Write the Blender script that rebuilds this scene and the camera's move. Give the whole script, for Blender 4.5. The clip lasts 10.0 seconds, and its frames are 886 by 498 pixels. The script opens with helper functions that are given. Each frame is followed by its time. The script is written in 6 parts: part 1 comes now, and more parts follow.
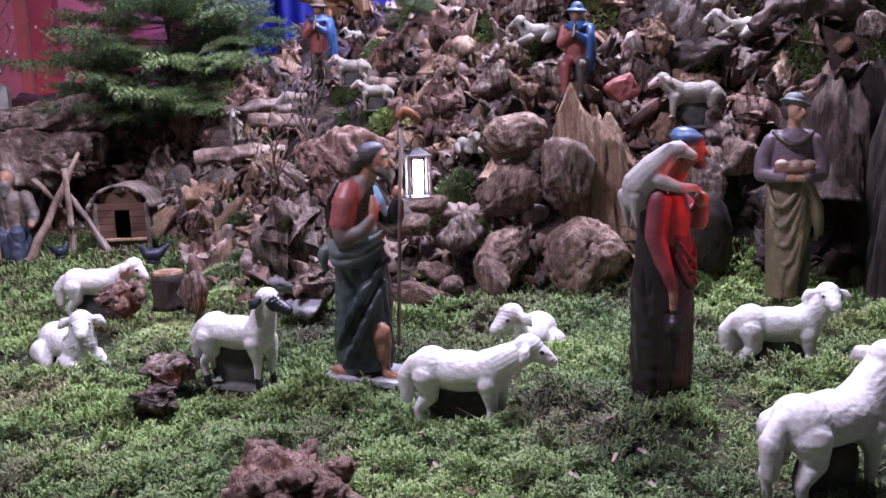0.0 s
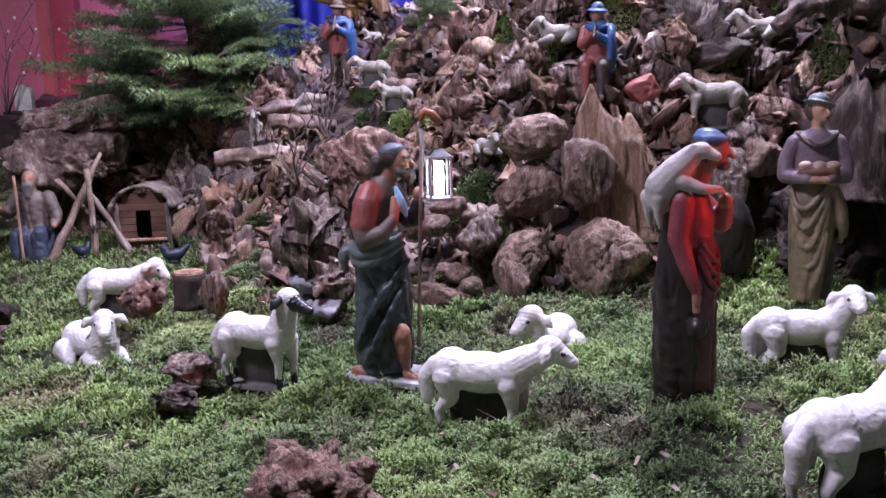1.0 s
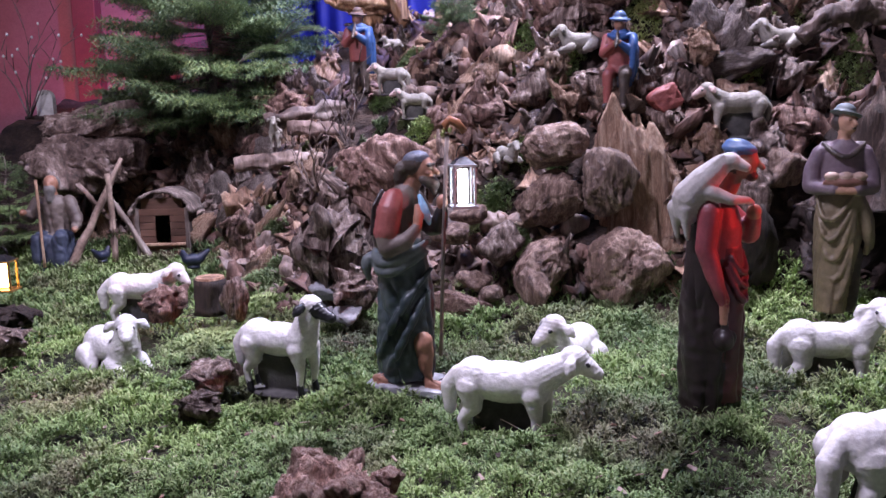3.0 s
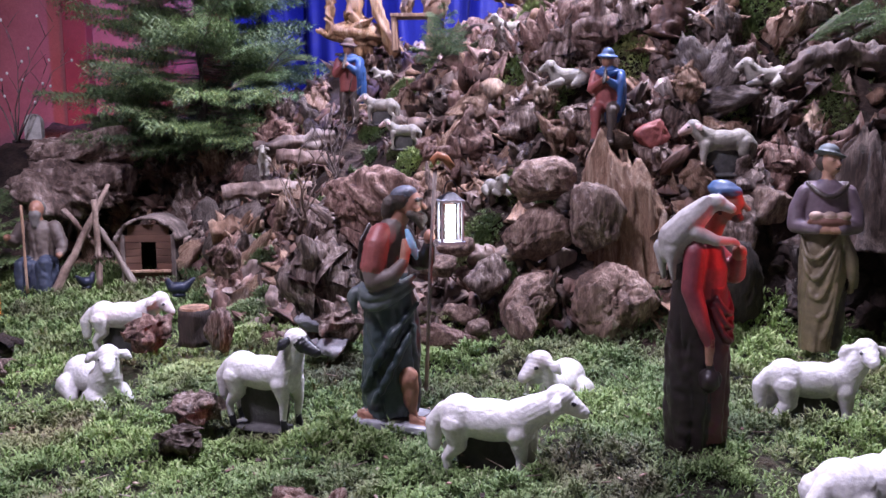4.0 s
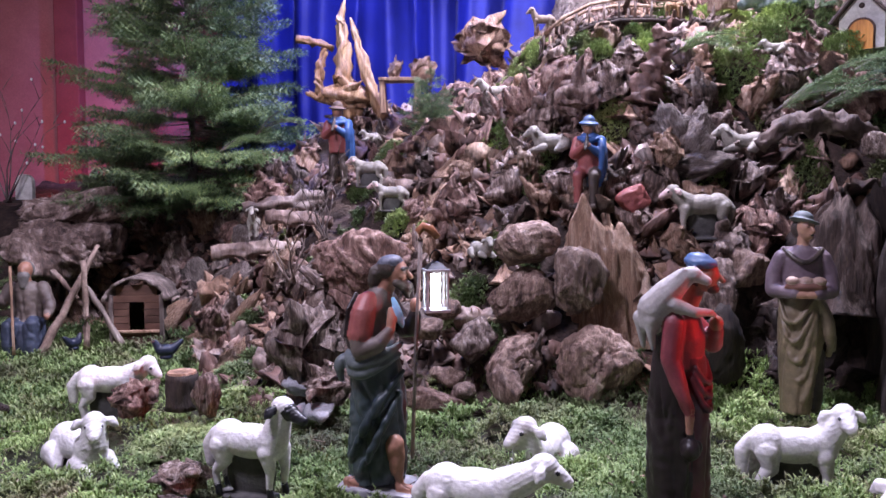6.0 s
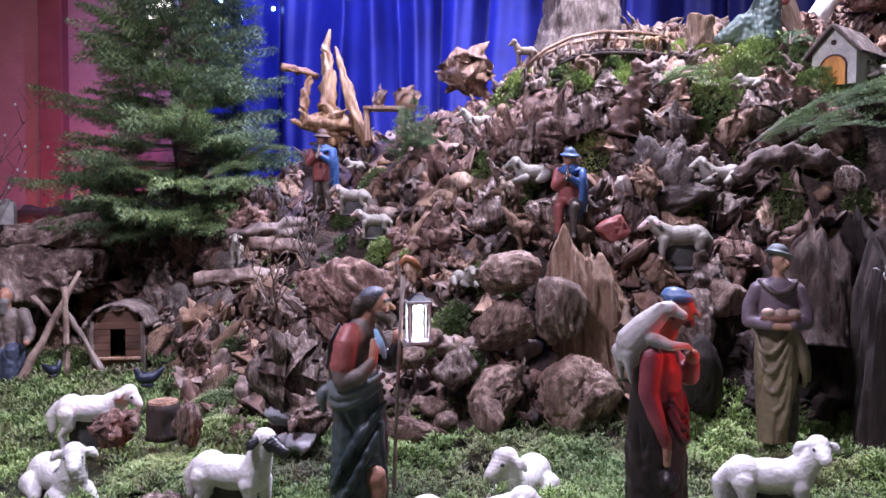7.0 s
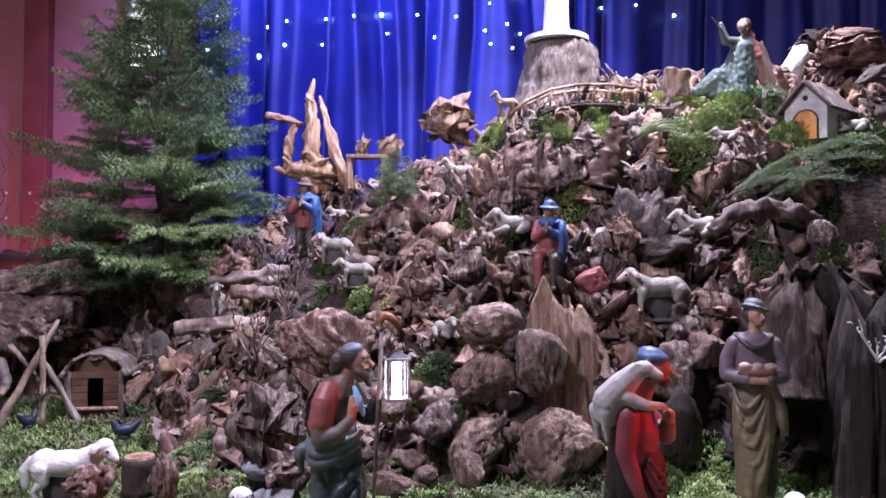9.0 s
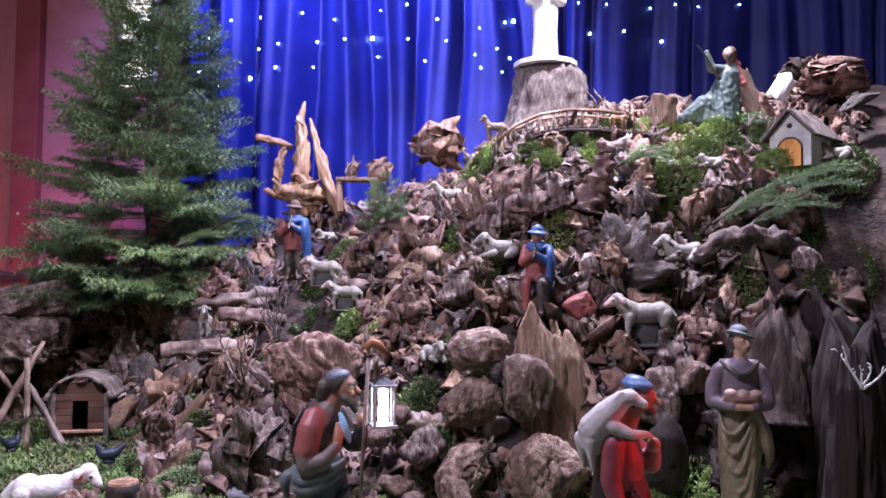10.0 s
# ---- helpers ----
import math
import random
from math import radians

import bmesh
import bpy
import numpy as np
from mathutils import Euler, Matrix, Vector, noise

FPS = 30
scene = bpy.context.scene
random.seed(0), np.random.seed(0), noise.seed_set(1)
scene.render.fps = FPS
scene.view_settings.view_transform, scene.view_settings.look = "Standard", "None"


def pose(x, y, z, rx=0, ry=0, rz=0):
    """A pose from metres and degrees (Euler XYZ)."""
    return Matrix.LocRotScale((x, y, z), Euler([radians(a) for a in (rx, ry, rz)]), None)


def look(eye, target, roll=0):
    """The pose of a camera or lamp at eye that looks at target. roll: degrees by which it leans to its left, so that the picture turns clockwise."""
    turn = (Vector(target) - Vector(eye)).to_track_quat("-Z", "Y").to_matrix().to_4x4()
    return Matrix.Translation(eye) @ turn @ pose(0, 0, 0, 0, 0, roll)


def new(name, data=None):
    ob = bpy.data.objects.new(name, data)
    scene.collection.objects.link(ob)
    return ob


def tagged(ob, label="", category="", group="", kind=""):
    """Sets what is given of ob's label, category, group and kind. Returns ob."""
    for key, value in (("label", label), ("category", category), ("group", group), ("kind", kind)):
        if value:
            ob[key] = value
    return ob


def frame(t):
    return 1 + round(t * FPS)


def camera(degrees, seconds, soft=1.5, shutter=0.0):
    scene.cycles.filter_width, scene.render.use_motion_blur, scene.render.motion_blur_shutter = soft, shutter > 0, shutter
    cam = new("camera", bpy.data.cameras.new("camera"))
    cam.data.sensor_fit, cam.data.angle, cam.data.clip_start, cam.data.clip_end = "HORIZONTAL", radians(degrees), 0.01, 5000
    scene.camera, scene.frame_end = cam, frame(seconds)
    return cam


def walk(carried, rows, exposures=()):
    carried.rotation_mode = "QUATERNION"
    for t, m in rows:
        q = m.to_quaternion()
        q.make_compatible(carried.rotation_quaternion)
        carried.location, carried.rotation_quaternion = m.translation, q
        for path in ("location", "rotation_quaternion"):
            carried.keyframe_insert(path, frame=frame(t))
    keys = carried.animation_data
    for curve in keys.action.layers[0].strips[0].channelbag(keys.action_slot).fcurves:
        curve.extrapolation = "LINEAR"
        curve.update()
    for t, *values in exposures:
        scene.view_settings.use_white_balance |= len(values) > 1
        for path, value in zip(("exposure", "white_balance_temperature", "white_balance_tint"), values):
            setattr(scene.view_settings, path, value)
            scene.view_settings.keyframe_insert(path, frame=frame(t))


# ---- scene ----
cam = camera(60.5, 10.0)
METRES, EYE, TILT, LEAN, TURN = 0.28, 0.63, -10.0, 1.2, 0.0
ROWS = [
    (0.0, 0.0, 0.0, 0.0, 0.0, 0.0, -0.0),
    (0.5, -0.0138, -0.0001, 0.0004, 0.52, -0.05, -0.06),
    (1.0, -0.043, 0.0064, 0.0028, 1.22, 0.06, -0.2),
    (1.5, -0.0778, 0.0033, 0.001, 1.38, 0.08, -0.37),
    (2.0, -0.1177, -0.0002, -0.001, 1.61, 0.17, -0.46),
    (2.5, -0.1571, 0.0088, -0.0005, 2.36, 0.13, -0.51),
    (4.0, -0.1463, 0.033, 0.1117, 1.2, 2.51, -1.45),
    (4.5, -0.1408, 0.022, 0.1519, 0.95, 3.36, -1.44),
    (5.0, -0.1456, -0.0239, 0.1964, 0.71, 4.34, -1.61),
    (5.5, -0.129, -0.0795, 0.2457, 0.75, 5.28, -1.39),
    (7.0, -0.1004, -0.262, 0.3729, -0.87, 8.01, -1.3),
    (7.5, -0.1194, -0.2902, 0.4206, -1.28, 8.6, -1.54),
    (8.0, -0.0939, -0.3123, 0.4686, -1.58, 9.34, -1.04),
    (8.5, -0.0679, -0.3334, 0.5088, -1.9, 10.24, -1.17),
    (9.0, -0.0434, -0.3572, 0.5409, -1.99, 11.0, -1.19),
    (9.5, -0.0249, -0.3842, 0.5671, -2.4, 11.89, -1.25),
    (10.0, -0.0149, -0.4106, 0.6061, -2.77, 12.49, -1.35),
]
walk(cam, [(t, pose(0, 0, EYE, TILT, LEAN, TURN) @ pose(METRES * x, METRES * y, METRES * z, 90 + pitch, roll, yaw)) for t, x, y, z, yaw, pitch, roll in ROWS])

# ---- world, lamps ----
world = bpy.data.worlds.new("hall_dark")
scene.world = world
world.use_nodes = True
world.node_tree.nodes["Background"].inputs[0].default_value = (0.5, 0.48, 0.55, 1)
world.node_tree.nodes["Background"].inputs[1].default_value = 0.18


def lamp(name, kind, eye, target, watts, colour, **more):
    data = bpy.data.lights.new(name, kind)
    data.energy, data.color = watts, colour
    for key, value in more.items():
        if key == "size":
            if kind == "AREA":
                data.size = value
            else:
                data.shadow_soft_size = value
        elif key == "size_y":
            data.shape, data.size_y = "RECTANGLE", value
        elif key == "spot":
            data.spot_size, data.spot_blend = radians(value), 0.6
    ob = new(name, data)
    ob.matrix_world = look(eye, target)
    return ob


lamp("hall_lamp", "AREA", (-1.6, 1.2, 3.6), (-0.65, 2.6, 0.1), 190, (0.80, 0.73, 1.0), size=0.9, size_y=0.5)
lamp("stage_lamp", "SPOT", (1.15, 3.7, 4.4), (0.9, 4.0, 1.2), 1900, (0.80, 0.76, 1.0), size=0.25, spot=96)
lamp("blue_flood", "SPOT", (0.3, 3.9, 3.9), (0.5, 2.4, 0.3), 110, (0.10, 0.28, 1.0), size=0.06, spot=75)
lamp("curtain_flood", "SPOT", (-0.7, 4.6, 4.5), (-0.6, 6.05, 2.8), 1150, (0.30, 0.34, 1.0), size=0.1, spot=100)
lamp("red_flood", "SPOT", (2.0, 1.35, 0.75), (0.62, 1.83, 0.42), 85, (1.0, 0.03, 0.03), size=0.04, spot=17)
lamp("red_wall_flood", "SPOT", (-2.75, 5.55, 0.85), (-3.3, 6.5, 1.15), 20, (1.0, 0.05, 0.07), size=0.08, spot=130)

# ---- the lie of the land: a moss meadow that climbs into a steep hill of root wood ----
def along(x, knots):
    """Smooth interpolation through (x, value) knots."""
    if x <= knots[0][0]:
        return knots[0][1]
    for (xa, va), (xb, vb) in zip(knots, knots[1:]):
        if x <= xb:
            u = (x - xa) / (xb - xa)
            u = u * u * (3 - 2 * u) * 0.5 + u * 0.5
            return va + (vb - va) * u
    return knots[-1][1]


FOOT = [(-3, 4.6), (-1.95, 4.45), (-1.5, 4.2), (-1.1, 3.2), (-0.7, 2.85), (-0.3, 2.8), (0.2, 2.8), (0.8, 2.74), (1.3, 2.75), (2, 2.6), (3, 2.5)]
STEEP = [(-3, 0.95), (-1.7, 0.95), (-1.1, 0.42), (-0.6, 0.44), (-0.3, 0.60), (0.2, 1.05), (0.6, 1.6), (1.1, 1.65), (3, 1.7)]
CREST = [(-3, 0.70), (-1.5, 0.75), (-0.9, 0.92), (-0.4, 1.12), (0.2, 1.12), (0.7, 1.36), (1.1, 1.34), (1.8, 1.34), (3, 1.5)]


def meadow(x, y):
    bump = 0.075 * math.exp(-((x - 0.5) ** 2 + (y - 1.8) ** 2) / 0.12)
    return -0.135 + 0.055 * (y - 2.0) + 0.04 * x + bump


def land(x, y):
    z = meadow(x, y)
    s = y - along(x, FOOT)
    if s <= -0.15:
        return z
    rise = along(x, STEEP) * (s if s > 0.15 else (s + 0.15) ** 2 / 0.6)
    top = along(x, CREST) - z
    z += 0.28 * math.exp(-((x + 0.65) ** 2 + (y - 5.0) ** 2) / 0.09) + 0.22 * math.exp(-((x + 1.15) ** 2 + (y - 5.0) ** 2) / 0.12)
    return z + (rise if rise < top else top + along(x, [(-1.5, 0.2), (0.3, 0.3), (1.2, 0.5)]) * min((rise - top) / along(x, STEEP), 1.2))

# ---- materials ----
def shader(name):
    m = bpy.data.materials.new(name)
    m.use_nodes = True
    return m, m.node_tree.nodes, m.node_tree.links, m.node_tree.nodes["Principled BSDF"]


def ramp(nodes, links, fac, stops):
    r = nodes.new("ShaderNodeValToRGB")
    while len(r.color_ramp.elements) < len(stops):
        r.color_ramp.elements.new(0.5)
    for e, (p, c) in zip(r.color_ramp.elements, stops):
        e.position, e.color = p, (*c, 1)
    links.new(fac, r.inputs[0])
    return r.outputs[0]


def noise_tex(nodes, links, coord, scale, detail=6.0, rough=0.6, stretch=None):
    n = nodes.new("ShaderNodeTexNoise")
    n.inputs["Scale"].default_value, n.inputs["Detail"].default_value, n.inputs["Roughness"].default_value = scale, detail, rough
    if stretch:
        mp = nodes.new("ShaderNodeMapping")
        mp.inputs["Scale"].default_value = stretch
        links.new(coord, mp.inputs[0])
        coord = mp.outputs[0]
    links.new(coord, n.inputs["Vector"])
    return n.outputs["Fac"]


def mixed(nodes, links, fac, a, b, mode="MIX"):
    n = nodes.new("ShaderNodeMix")
    n.data_type, n.blend_type = "RGBA", mode
    for sock, v in ((n.inputs[0], fac), (n.inputs[6], a), (n.inputs[7], b)):
        if isinstance(v, (int, float)):
            sock.default_value = v
        elif isinstance(v, tuple):
            sock.default_value = (*v, 1)
        else:
            links.new(v, sock)
    return n.outputs[2]


def surface(name, stops, scale=8.0, rough=0.7, bump=0.3, grain=60.0, stretch=None, vary=0.0, second=None, metal=0.0, depth=0.004, speckle=0.15):
    """A mottled surface: a colour ramp over coarse noise, a second tint over finer noise, relief, and a shift by object."""
    m, nodes, links, bsdf = shader(name)
    tc = nodes.new("ShaderNodeTexCoord").outputs["Object"]
    info = nodes.new("ShaderNodeObjectInfo")
    shift = nodes.new("ShaderNodeVectorMath")
    shift.operation = "MULTIPLY_ADD"
    links.new(info.outputs["Random"], shift.inputs[0])
    shift.inputs[1].default_value = (7, 13, 19)
    links.new(tc, shift.inputs[2])
    co = shift.outputs[0]
    coarse = noise_tex(nodes, links, co, scale, 6, 0.62, stretch)
    fine = noise_tex(nodes, links, co, grain, 4, 0.6, stretch)
    col = ramp(nodes, links, coarse, stops)
    if second:
        col = mixed(nodes, links, ramp(nodes, links, fine, [(0.45, (0, 0, 0)), (0.7, (1, 1, 1))]), col, second)
    speck = ramp(nodes, links, fine, [(0.3, (1 - speckle,) * 3), (0.7, (1 + 0.6 * speckle,) * 3)])
    col = mixed(nodes, links, 1.0, col, speck, "MULTIPLY")
    if vary:
        tone = ramp(nodes, links, info.outputs["Random"], [(0, (1 - vary, 1 - vary, 1 - vary)), (0.5, (1, 1 - vary * 0.25, 1 - vary * 0.3)), (1, (1 + vary, 1 + vary * 0.9, 1 + vary * 0.85))])
        col = mixed(nodes, links, 1.0, col, tone, "MULTIPLY")
    links.new(col, bsdf.inputs["Base Color"])
    bsdf.inputs["Metallic"].default_value = metal
    rr = nodes.new("ShaderNodeMapRange")
    links.new(fine, rr.inputs[0])
    rr.inputs[3].default_value, rr.inputs[4].default_value = rough - 0.12, min(1.0, rough + 0.12)
    links.new(rr.outputs[0], bsdf.inputs["Roughness"])
    if bump:
        add = nodes.new("ShaderNodeMath")
        add.operation = "ADD"
        links.new(coarse, add.inputs[0])
        links.new(fine, add.inputs[1])
        b = nodes.new("ShaderNodeBump")
        b.inputs["Strength"].default_value, b.inputs["Distance"].default_value = bump, depth
        links.new(add.outputs[0], b.inputs["Height"])
        links.new(b.outputs[0], bsdf.inputs["Normal"])
    return m


def leafy(name, stops, rough=0.6, patch=None):
    """Small leaves: a colour for each island, with dry patches over the ground."""
    m, nodes, links, bsdf = shader(name)
    geo = nodes.new("ShaderNodeNewGeometry")
    col = ramp(nodes, links, geo.outputs["Random Per Island"], stops)
    if patch:
        f = noise_tex(nodes, links, geo.outputs["Position"], 3.2, 5, 0.6)
        col = mixed(nodes, links, ramp(nodes, links, f, [(0.48, (0, 0, 0)), (0.66, (0.85, 0.85, 0.85))]), col, patch)
        g = noise_tex(nodes, links, geo.outputs["Position"], 1.3, 3, 0.5)
        tone = ramp(nodes, links, g, [(0.36, (0.55, 0.62, 0.66)), (0.62, (1.5, 1.45, 1.35))])
        col = mixed(nodes, links, 1.0, col, tone, "MULTIPLY")
    links.new(col, bsdf.inputs["Base Color"])
    bsdf.inputs["Roughness"].default_value = rough
    return m


def glowing(name, colour, strength):
    m, nodes, links, bsdf = shader(name)
    bsdf.inputs["Base Color"].default_value = (*colour, 1)
    bsdf.inputs["Emission Color"].default_value = (*colour, 1)
    bsdf.inputs["Emission Strength"].default_value = strength
    return m


ROOT = surface("root_wood", [(0.3, (0.035, 0.022, 0.019)), (0.45, (0.140, 0.096, 0.078)), (0.56, (0.310, 0.240, 0.206)), (0.68, (0.600, 0.530, 0.485))], 5, 0.68, 1.0, 26, (1, 1, 0.16), 0.35, depth=0.012, speckle=0.5)
ROOT_RED = surface("red_root_wood", [(0.3, (0.050, 0.025, 0.019)), (0.47, (0.200, 0.114, 0.090)), (0.58, (0.360, 0.240, 0.195)), (0.70, (0.580, 0.450, 0.380))], 5, 0.68, 1.0, 26, (1, 1, 0.2), 0.3, depth=0.012, speckle=0.5)
SPLIT = surface("split_wood", [(0.3, (0.160, 0.090, 0.058)), (0.5, (0.360, 0.224, 0.151)), (0.7, (0.580, 0.448, 0.336))], 9, 0.75, 0.9, 70, (1, 1, 0.12), 0.2, depth=0.012, speckle=0.5)
GOLD = surface("golden_wood", [(0.3, (0.10, 0.045, 0.02)), (0.46, (0.30, 0.16, 0.075)), (0.58, (0.46, 0.30, 0.17)), (0.7, (0.62, 0.48, 0.34))], 9, 0.6, 0.7, 70, (1, 1, 0.14), 0.15, depth=0.008, speckle=0.5)
BARK = surface("grey_bark", [(0.3, (0.07, 0.055, 0.05)), (0.5, (0.19, 0.155, 0.14)), (0.7, (0.34, 0.30, 0.27))], 14, 0.9, 1.0, 60, (1, 1, 0.3), 0.25, depth=0.01, speckle=0.5)
# dark wood; at the right cliff foot its colour stands for the overhang's shade
DARK = surface("dark_and_shaded_wood", [(0.3, (0.015, 0.01, 0.009)), (0.6, (0.06, 0.038, 0.03)), (0.8, (0.13, 0.085, 0.065))], 9, 0.8, 0.9, 60, (1, 1, 0.25), 0.25, depth=0.01, speckle=0.5)
ROCK = surface("brown_stone", [(0.3, (0.060, 0.038, 0.030)), (0.45, (0.190, 0.122, 0.096)), (0.57, (0.340, 0.240, 0.190)), (0.70, (0.580, 0.470, 0.400))], 4, 0.65, 1.0, 30, (1, 1, 0.2), 0.25, depth=0.01, speckle=0.5)
SOIL = surface("dark_soil", [(0.3, (0.012, 0.012, 0.007)), (0.5, (0.04, 0.035, 0.018)), (0.7, (0.10, 0.07, 0.04))], 6, 0.95, 1.0, 40, None, 0, (0.03, 0.05, 0.015), depth=0.02, speckle=0.5)
HILLSOIL = surface("hill_soil", [(0.3, (0.012, 0.008, 0.006)), (0.5, (0.045, 0.028, 0.022)), (0.7, (0.12, 0.08, 0.062))], 6, 0.95, 1.0, 40, None, 0, depth=0.02, speckle=0.5)
MOSS = leafy("moss_green", [(0, (0.10, 0.155, 0.05)), (0.4, (0.165, 0.25, 0.08)), (0.8, (0.22, 0.31, 0.12)), (1, (0.33, 0.38, 0.20))], 0.75, (0.16, 0.13, 0.09))
HILLMOSS = leafy("hill_moss", [(0, (0.15, 0.20, 0.08)), (0.5, (0.26, 0.34, 0.13)), (1, (0.40, 0.47, 0.25))], 0.75, (0.22, 0.22, 0.11))
NEEDLE = leafy("spruce_needles", [(0, (0.06, 0.105, 0.055)), (0.5, (0.125, 0.195, 0.09)), (0.85, (0.21, 0.29, 0.12)), (1, (0.31, 0.37, 0.15))], 0.5, (0.17, 0.25, 0.10))
WOOL = surface("white_plaster_wool", [(0.3, (0.62, 0.59, 0.58)), (0.5, (0.75, 0.73, 0.72)), (0.7, (0.82, 0.8, 0.78))], 12, 0.55, 0.5, 110, None, 0.06, depth=0.003)
OLDWOOL = surface("old_grey_wool", [(0.3, (0.17, 0.155, 0.135)), (0.5, (0.31, 0.29, 0.25)), (0.7, (0.43, 0.40, 0.36))], 14, 0.7, 0.6, 90, None, 0.1, depth=0.004)
BLACK = surface("black_paint", [(0.3, (0.008, 0.008, 0.01)), (0.7, (0.03, 0.03, 0.035))], 14, 0.35, 0.3, 90)
PINK = surface("pink_muzzle_paint", [(0.3, (0.45, 0.3, 0.28)), (0.7, (0.6, 0.45, 0.42))], 14, 0.5, 0.1, 90)
PLINTH = surface("dusty_plinth", [(0.3, (0.035, 0.032, 0.03)), (0.7, (0.13, 0.125, 0.12))], 10, 0.9, 0.6, 60)
SLAB = surface("grey_slab", [(0.3, (0.25, 0.25, 0.27)), (0.7, (0.45, 0.45, 0.48))], 10, 0.8, 0.4, 60)
SKIN = surface("painted_flesh", [(0.3, (0.22, 0.10, 0.065)), (0.6, (0.36, 0.18, 0.12))], 10, 0.45, 0.15, 70)
PALESKIN = surface("pale_painted_flesh", [(0.3, (0.34, 0.18, 0.12)), (0.6, (0.50, 0.29, 0.20))], 10, 0.45, 0.15, 70)
HAIR = surface("dark_painted_hair", [(0.3, (0.03, 0.022, 0.02)), (0.7, (0.10, 0.075, 0.06))], 12, 0.5, 0.8, 70, depth=0.006)
TEAL = surface("dark_teal_robe", [(0.3, (0.02, 0.032, 0.036)), (0.6, (0.045, 0.066, 0.070)), (0.75, (0.09, 0.11, 0.11))], 7, 0.45, 0.3, 90)
GREYTUNIC = surface("brown_grey_tunic", [(0.3, (0.07, 0.05, 0.045)), (0.7, (0.19, 0.15, 0.13))], 9, 0.55, 0.3, 90)
REDCLOTH = surface("brick_red_cloth", [(0.3, (0.20, 0.05, 0.045)), (0.7, (0.33, 0.10, 0.09))], 9, 0.5, 0.3, 90)
CRIMSON = surface("crimson_tunic", [(0.3, (0.13, 0.025, 0.035)), (0.7, (0.28, 0.06, 0.07))], 9, 0.5, 0.3, 90)
BLACKROBE = surface("black_brown_robe", [(0.3, (0.010, 0.007, 0.007)), (0.7, (0.035, 0.022, 0.022))], 9, 0.45, 0.3, 90)
BLUECAP = surface("blue_cap", [(0.3, (0.05, 0.10, 0.22)), (0.7, (0.12, 0.20, 0.36))], 9, 0.4, 0.2, 90)
SKYCLOTH = surface("pale_blue_cloth", [(0.3, (0.15, 0.35, 0.55)), (0.7, (0.3, 0.52, 0.72))], 9, 0.5, 0.2, 90)
BLUECLOAK = surface("blue_cloak", [(0.3, (0.02, 0.06, 0.19)), (0.7, (0.06, 0.14, 0.36))], 9, 0.45, 0.3, 90)
VIOLET = surface("violet_grey_blouse", [(0.3, (0.11, 0.075, 0.095)), (0.7, (0.22, 0.165, 0.19))], 9, 0.5, 0.3, 90)
OCHRE = surface("ochre_olive_skirt", [(0.3, (0.10, 0.08, 0.05)), (0.55, (0.21, 0.165, 0.10)), (0.75, (0.36, 0.27, 0.16))], 7, 0.5, 0.3, 90)
FELT = surface("grey_blue_felt_hat", [(0.3, (0.10, 0.12, 0.13)), (0.7, (0.24, 0.27, 0.28))], 9, 0.6, 0.3, 90)
BROWNHAT = surface("brown_felt_hat", [(0.3, (0.07, 0.045, 0.035)), (0.7, (0.18, 0.12, 0.09))], 9, 0.7, 0.3, 90)
BREAD = surface("bread_crust", [(0.3, (0.30, 0.19, 0.14)), (0.7, (0.50, 0.36, 0.29))], 9, 0.6, 0.3, 90)
GREENROBE = surface("pale_green_robe", [(0.3, (0.05, 0.085, 0.08)), (0.7, (0.15, 0.19, 0.17))], 9, 0.5, 0.3, 90)
MARBLE = surface("white_plaster_statue", [(0.3, (0.72, 0.70, 0.68)), (0.7, (0.85, 0.84, 0.82))], 5, 0.5, 0.15, 60)
CHAPELWALL = surface("limewashed_wall", [(0.3, (0.42, 0.40, 0.37)), (0.6, (0.62, 0.60, 0.56)), (0.75, (0.70, 0.68, 0.64))], 18, 0.9, 0.5, 120, depth=0.003)
ORANGE = surface("varnished_orange_door", [(0.3, (0.45, 0.16, 0.03)), (0.7, (0.70, 0.32, 0.07))], 30, 0.4, 0.3, 120, (1, 1, 0.1))
IRON = surface("black_lantern_metal", [(0.3, (0.02, 0.02, 0.025)), (0.7, (0.07, 0.07, 0.08))], 20, 0.35, 0.2, 120, metal=0.7)
PEWTER = surface("pale_lantern_metal", [(0.3, (0.35, 0.36, 0.40)), (0.7, (0.55, 0.56, 0.60))], 20, 0.35, 0.2, 120, metal=0.3)
BRASS = surface("dull_brass", [(0.3, (0.35, 0.22, 0.08)), (0.7, (0.55, 0.38, 0.16))], 20, 0.35, 0.2, 120, metal=0.8)
CURTAIN = surface("royal_blue_curtain", [(0.3, (0.008, 0.012, 0.15)), (0.7, (0.018, 0.026, 0.27))], 3, 0.55, 0.15, 160)
WALL = surface("rose_plaster_wall", [(0.3, (0.34, 0.125, 0.135)), (0.7, (0.44, 0.18, 0.19))], 3, 0.85, 0.3, 80)
REDPAINT = surface("dark_red_pilaster", [(0.3, (0.20, 0.035, 0.04)), (0.7, (0.28, 0.06, 0.065))], 4, 0.8, 0.3, 80)
HALL = surface("pale_hall_plaster", [(0.3, (0.45, 0.43, 0.41)), (0.7, (0.55, 0.53, 0.51))], 2, 0.9, 0.2, 60)
LANTERN_GLOW = glowing("lantern_led", (0.85, 0.92, 1.0), 14)
WARM_GLOW = glowing("warm_candle_led", (1.0, 0.55, 0.18), 16)
STAR_GLOW = glowing("blue_white_led", (0.45, 0.75, 1.0), 14)
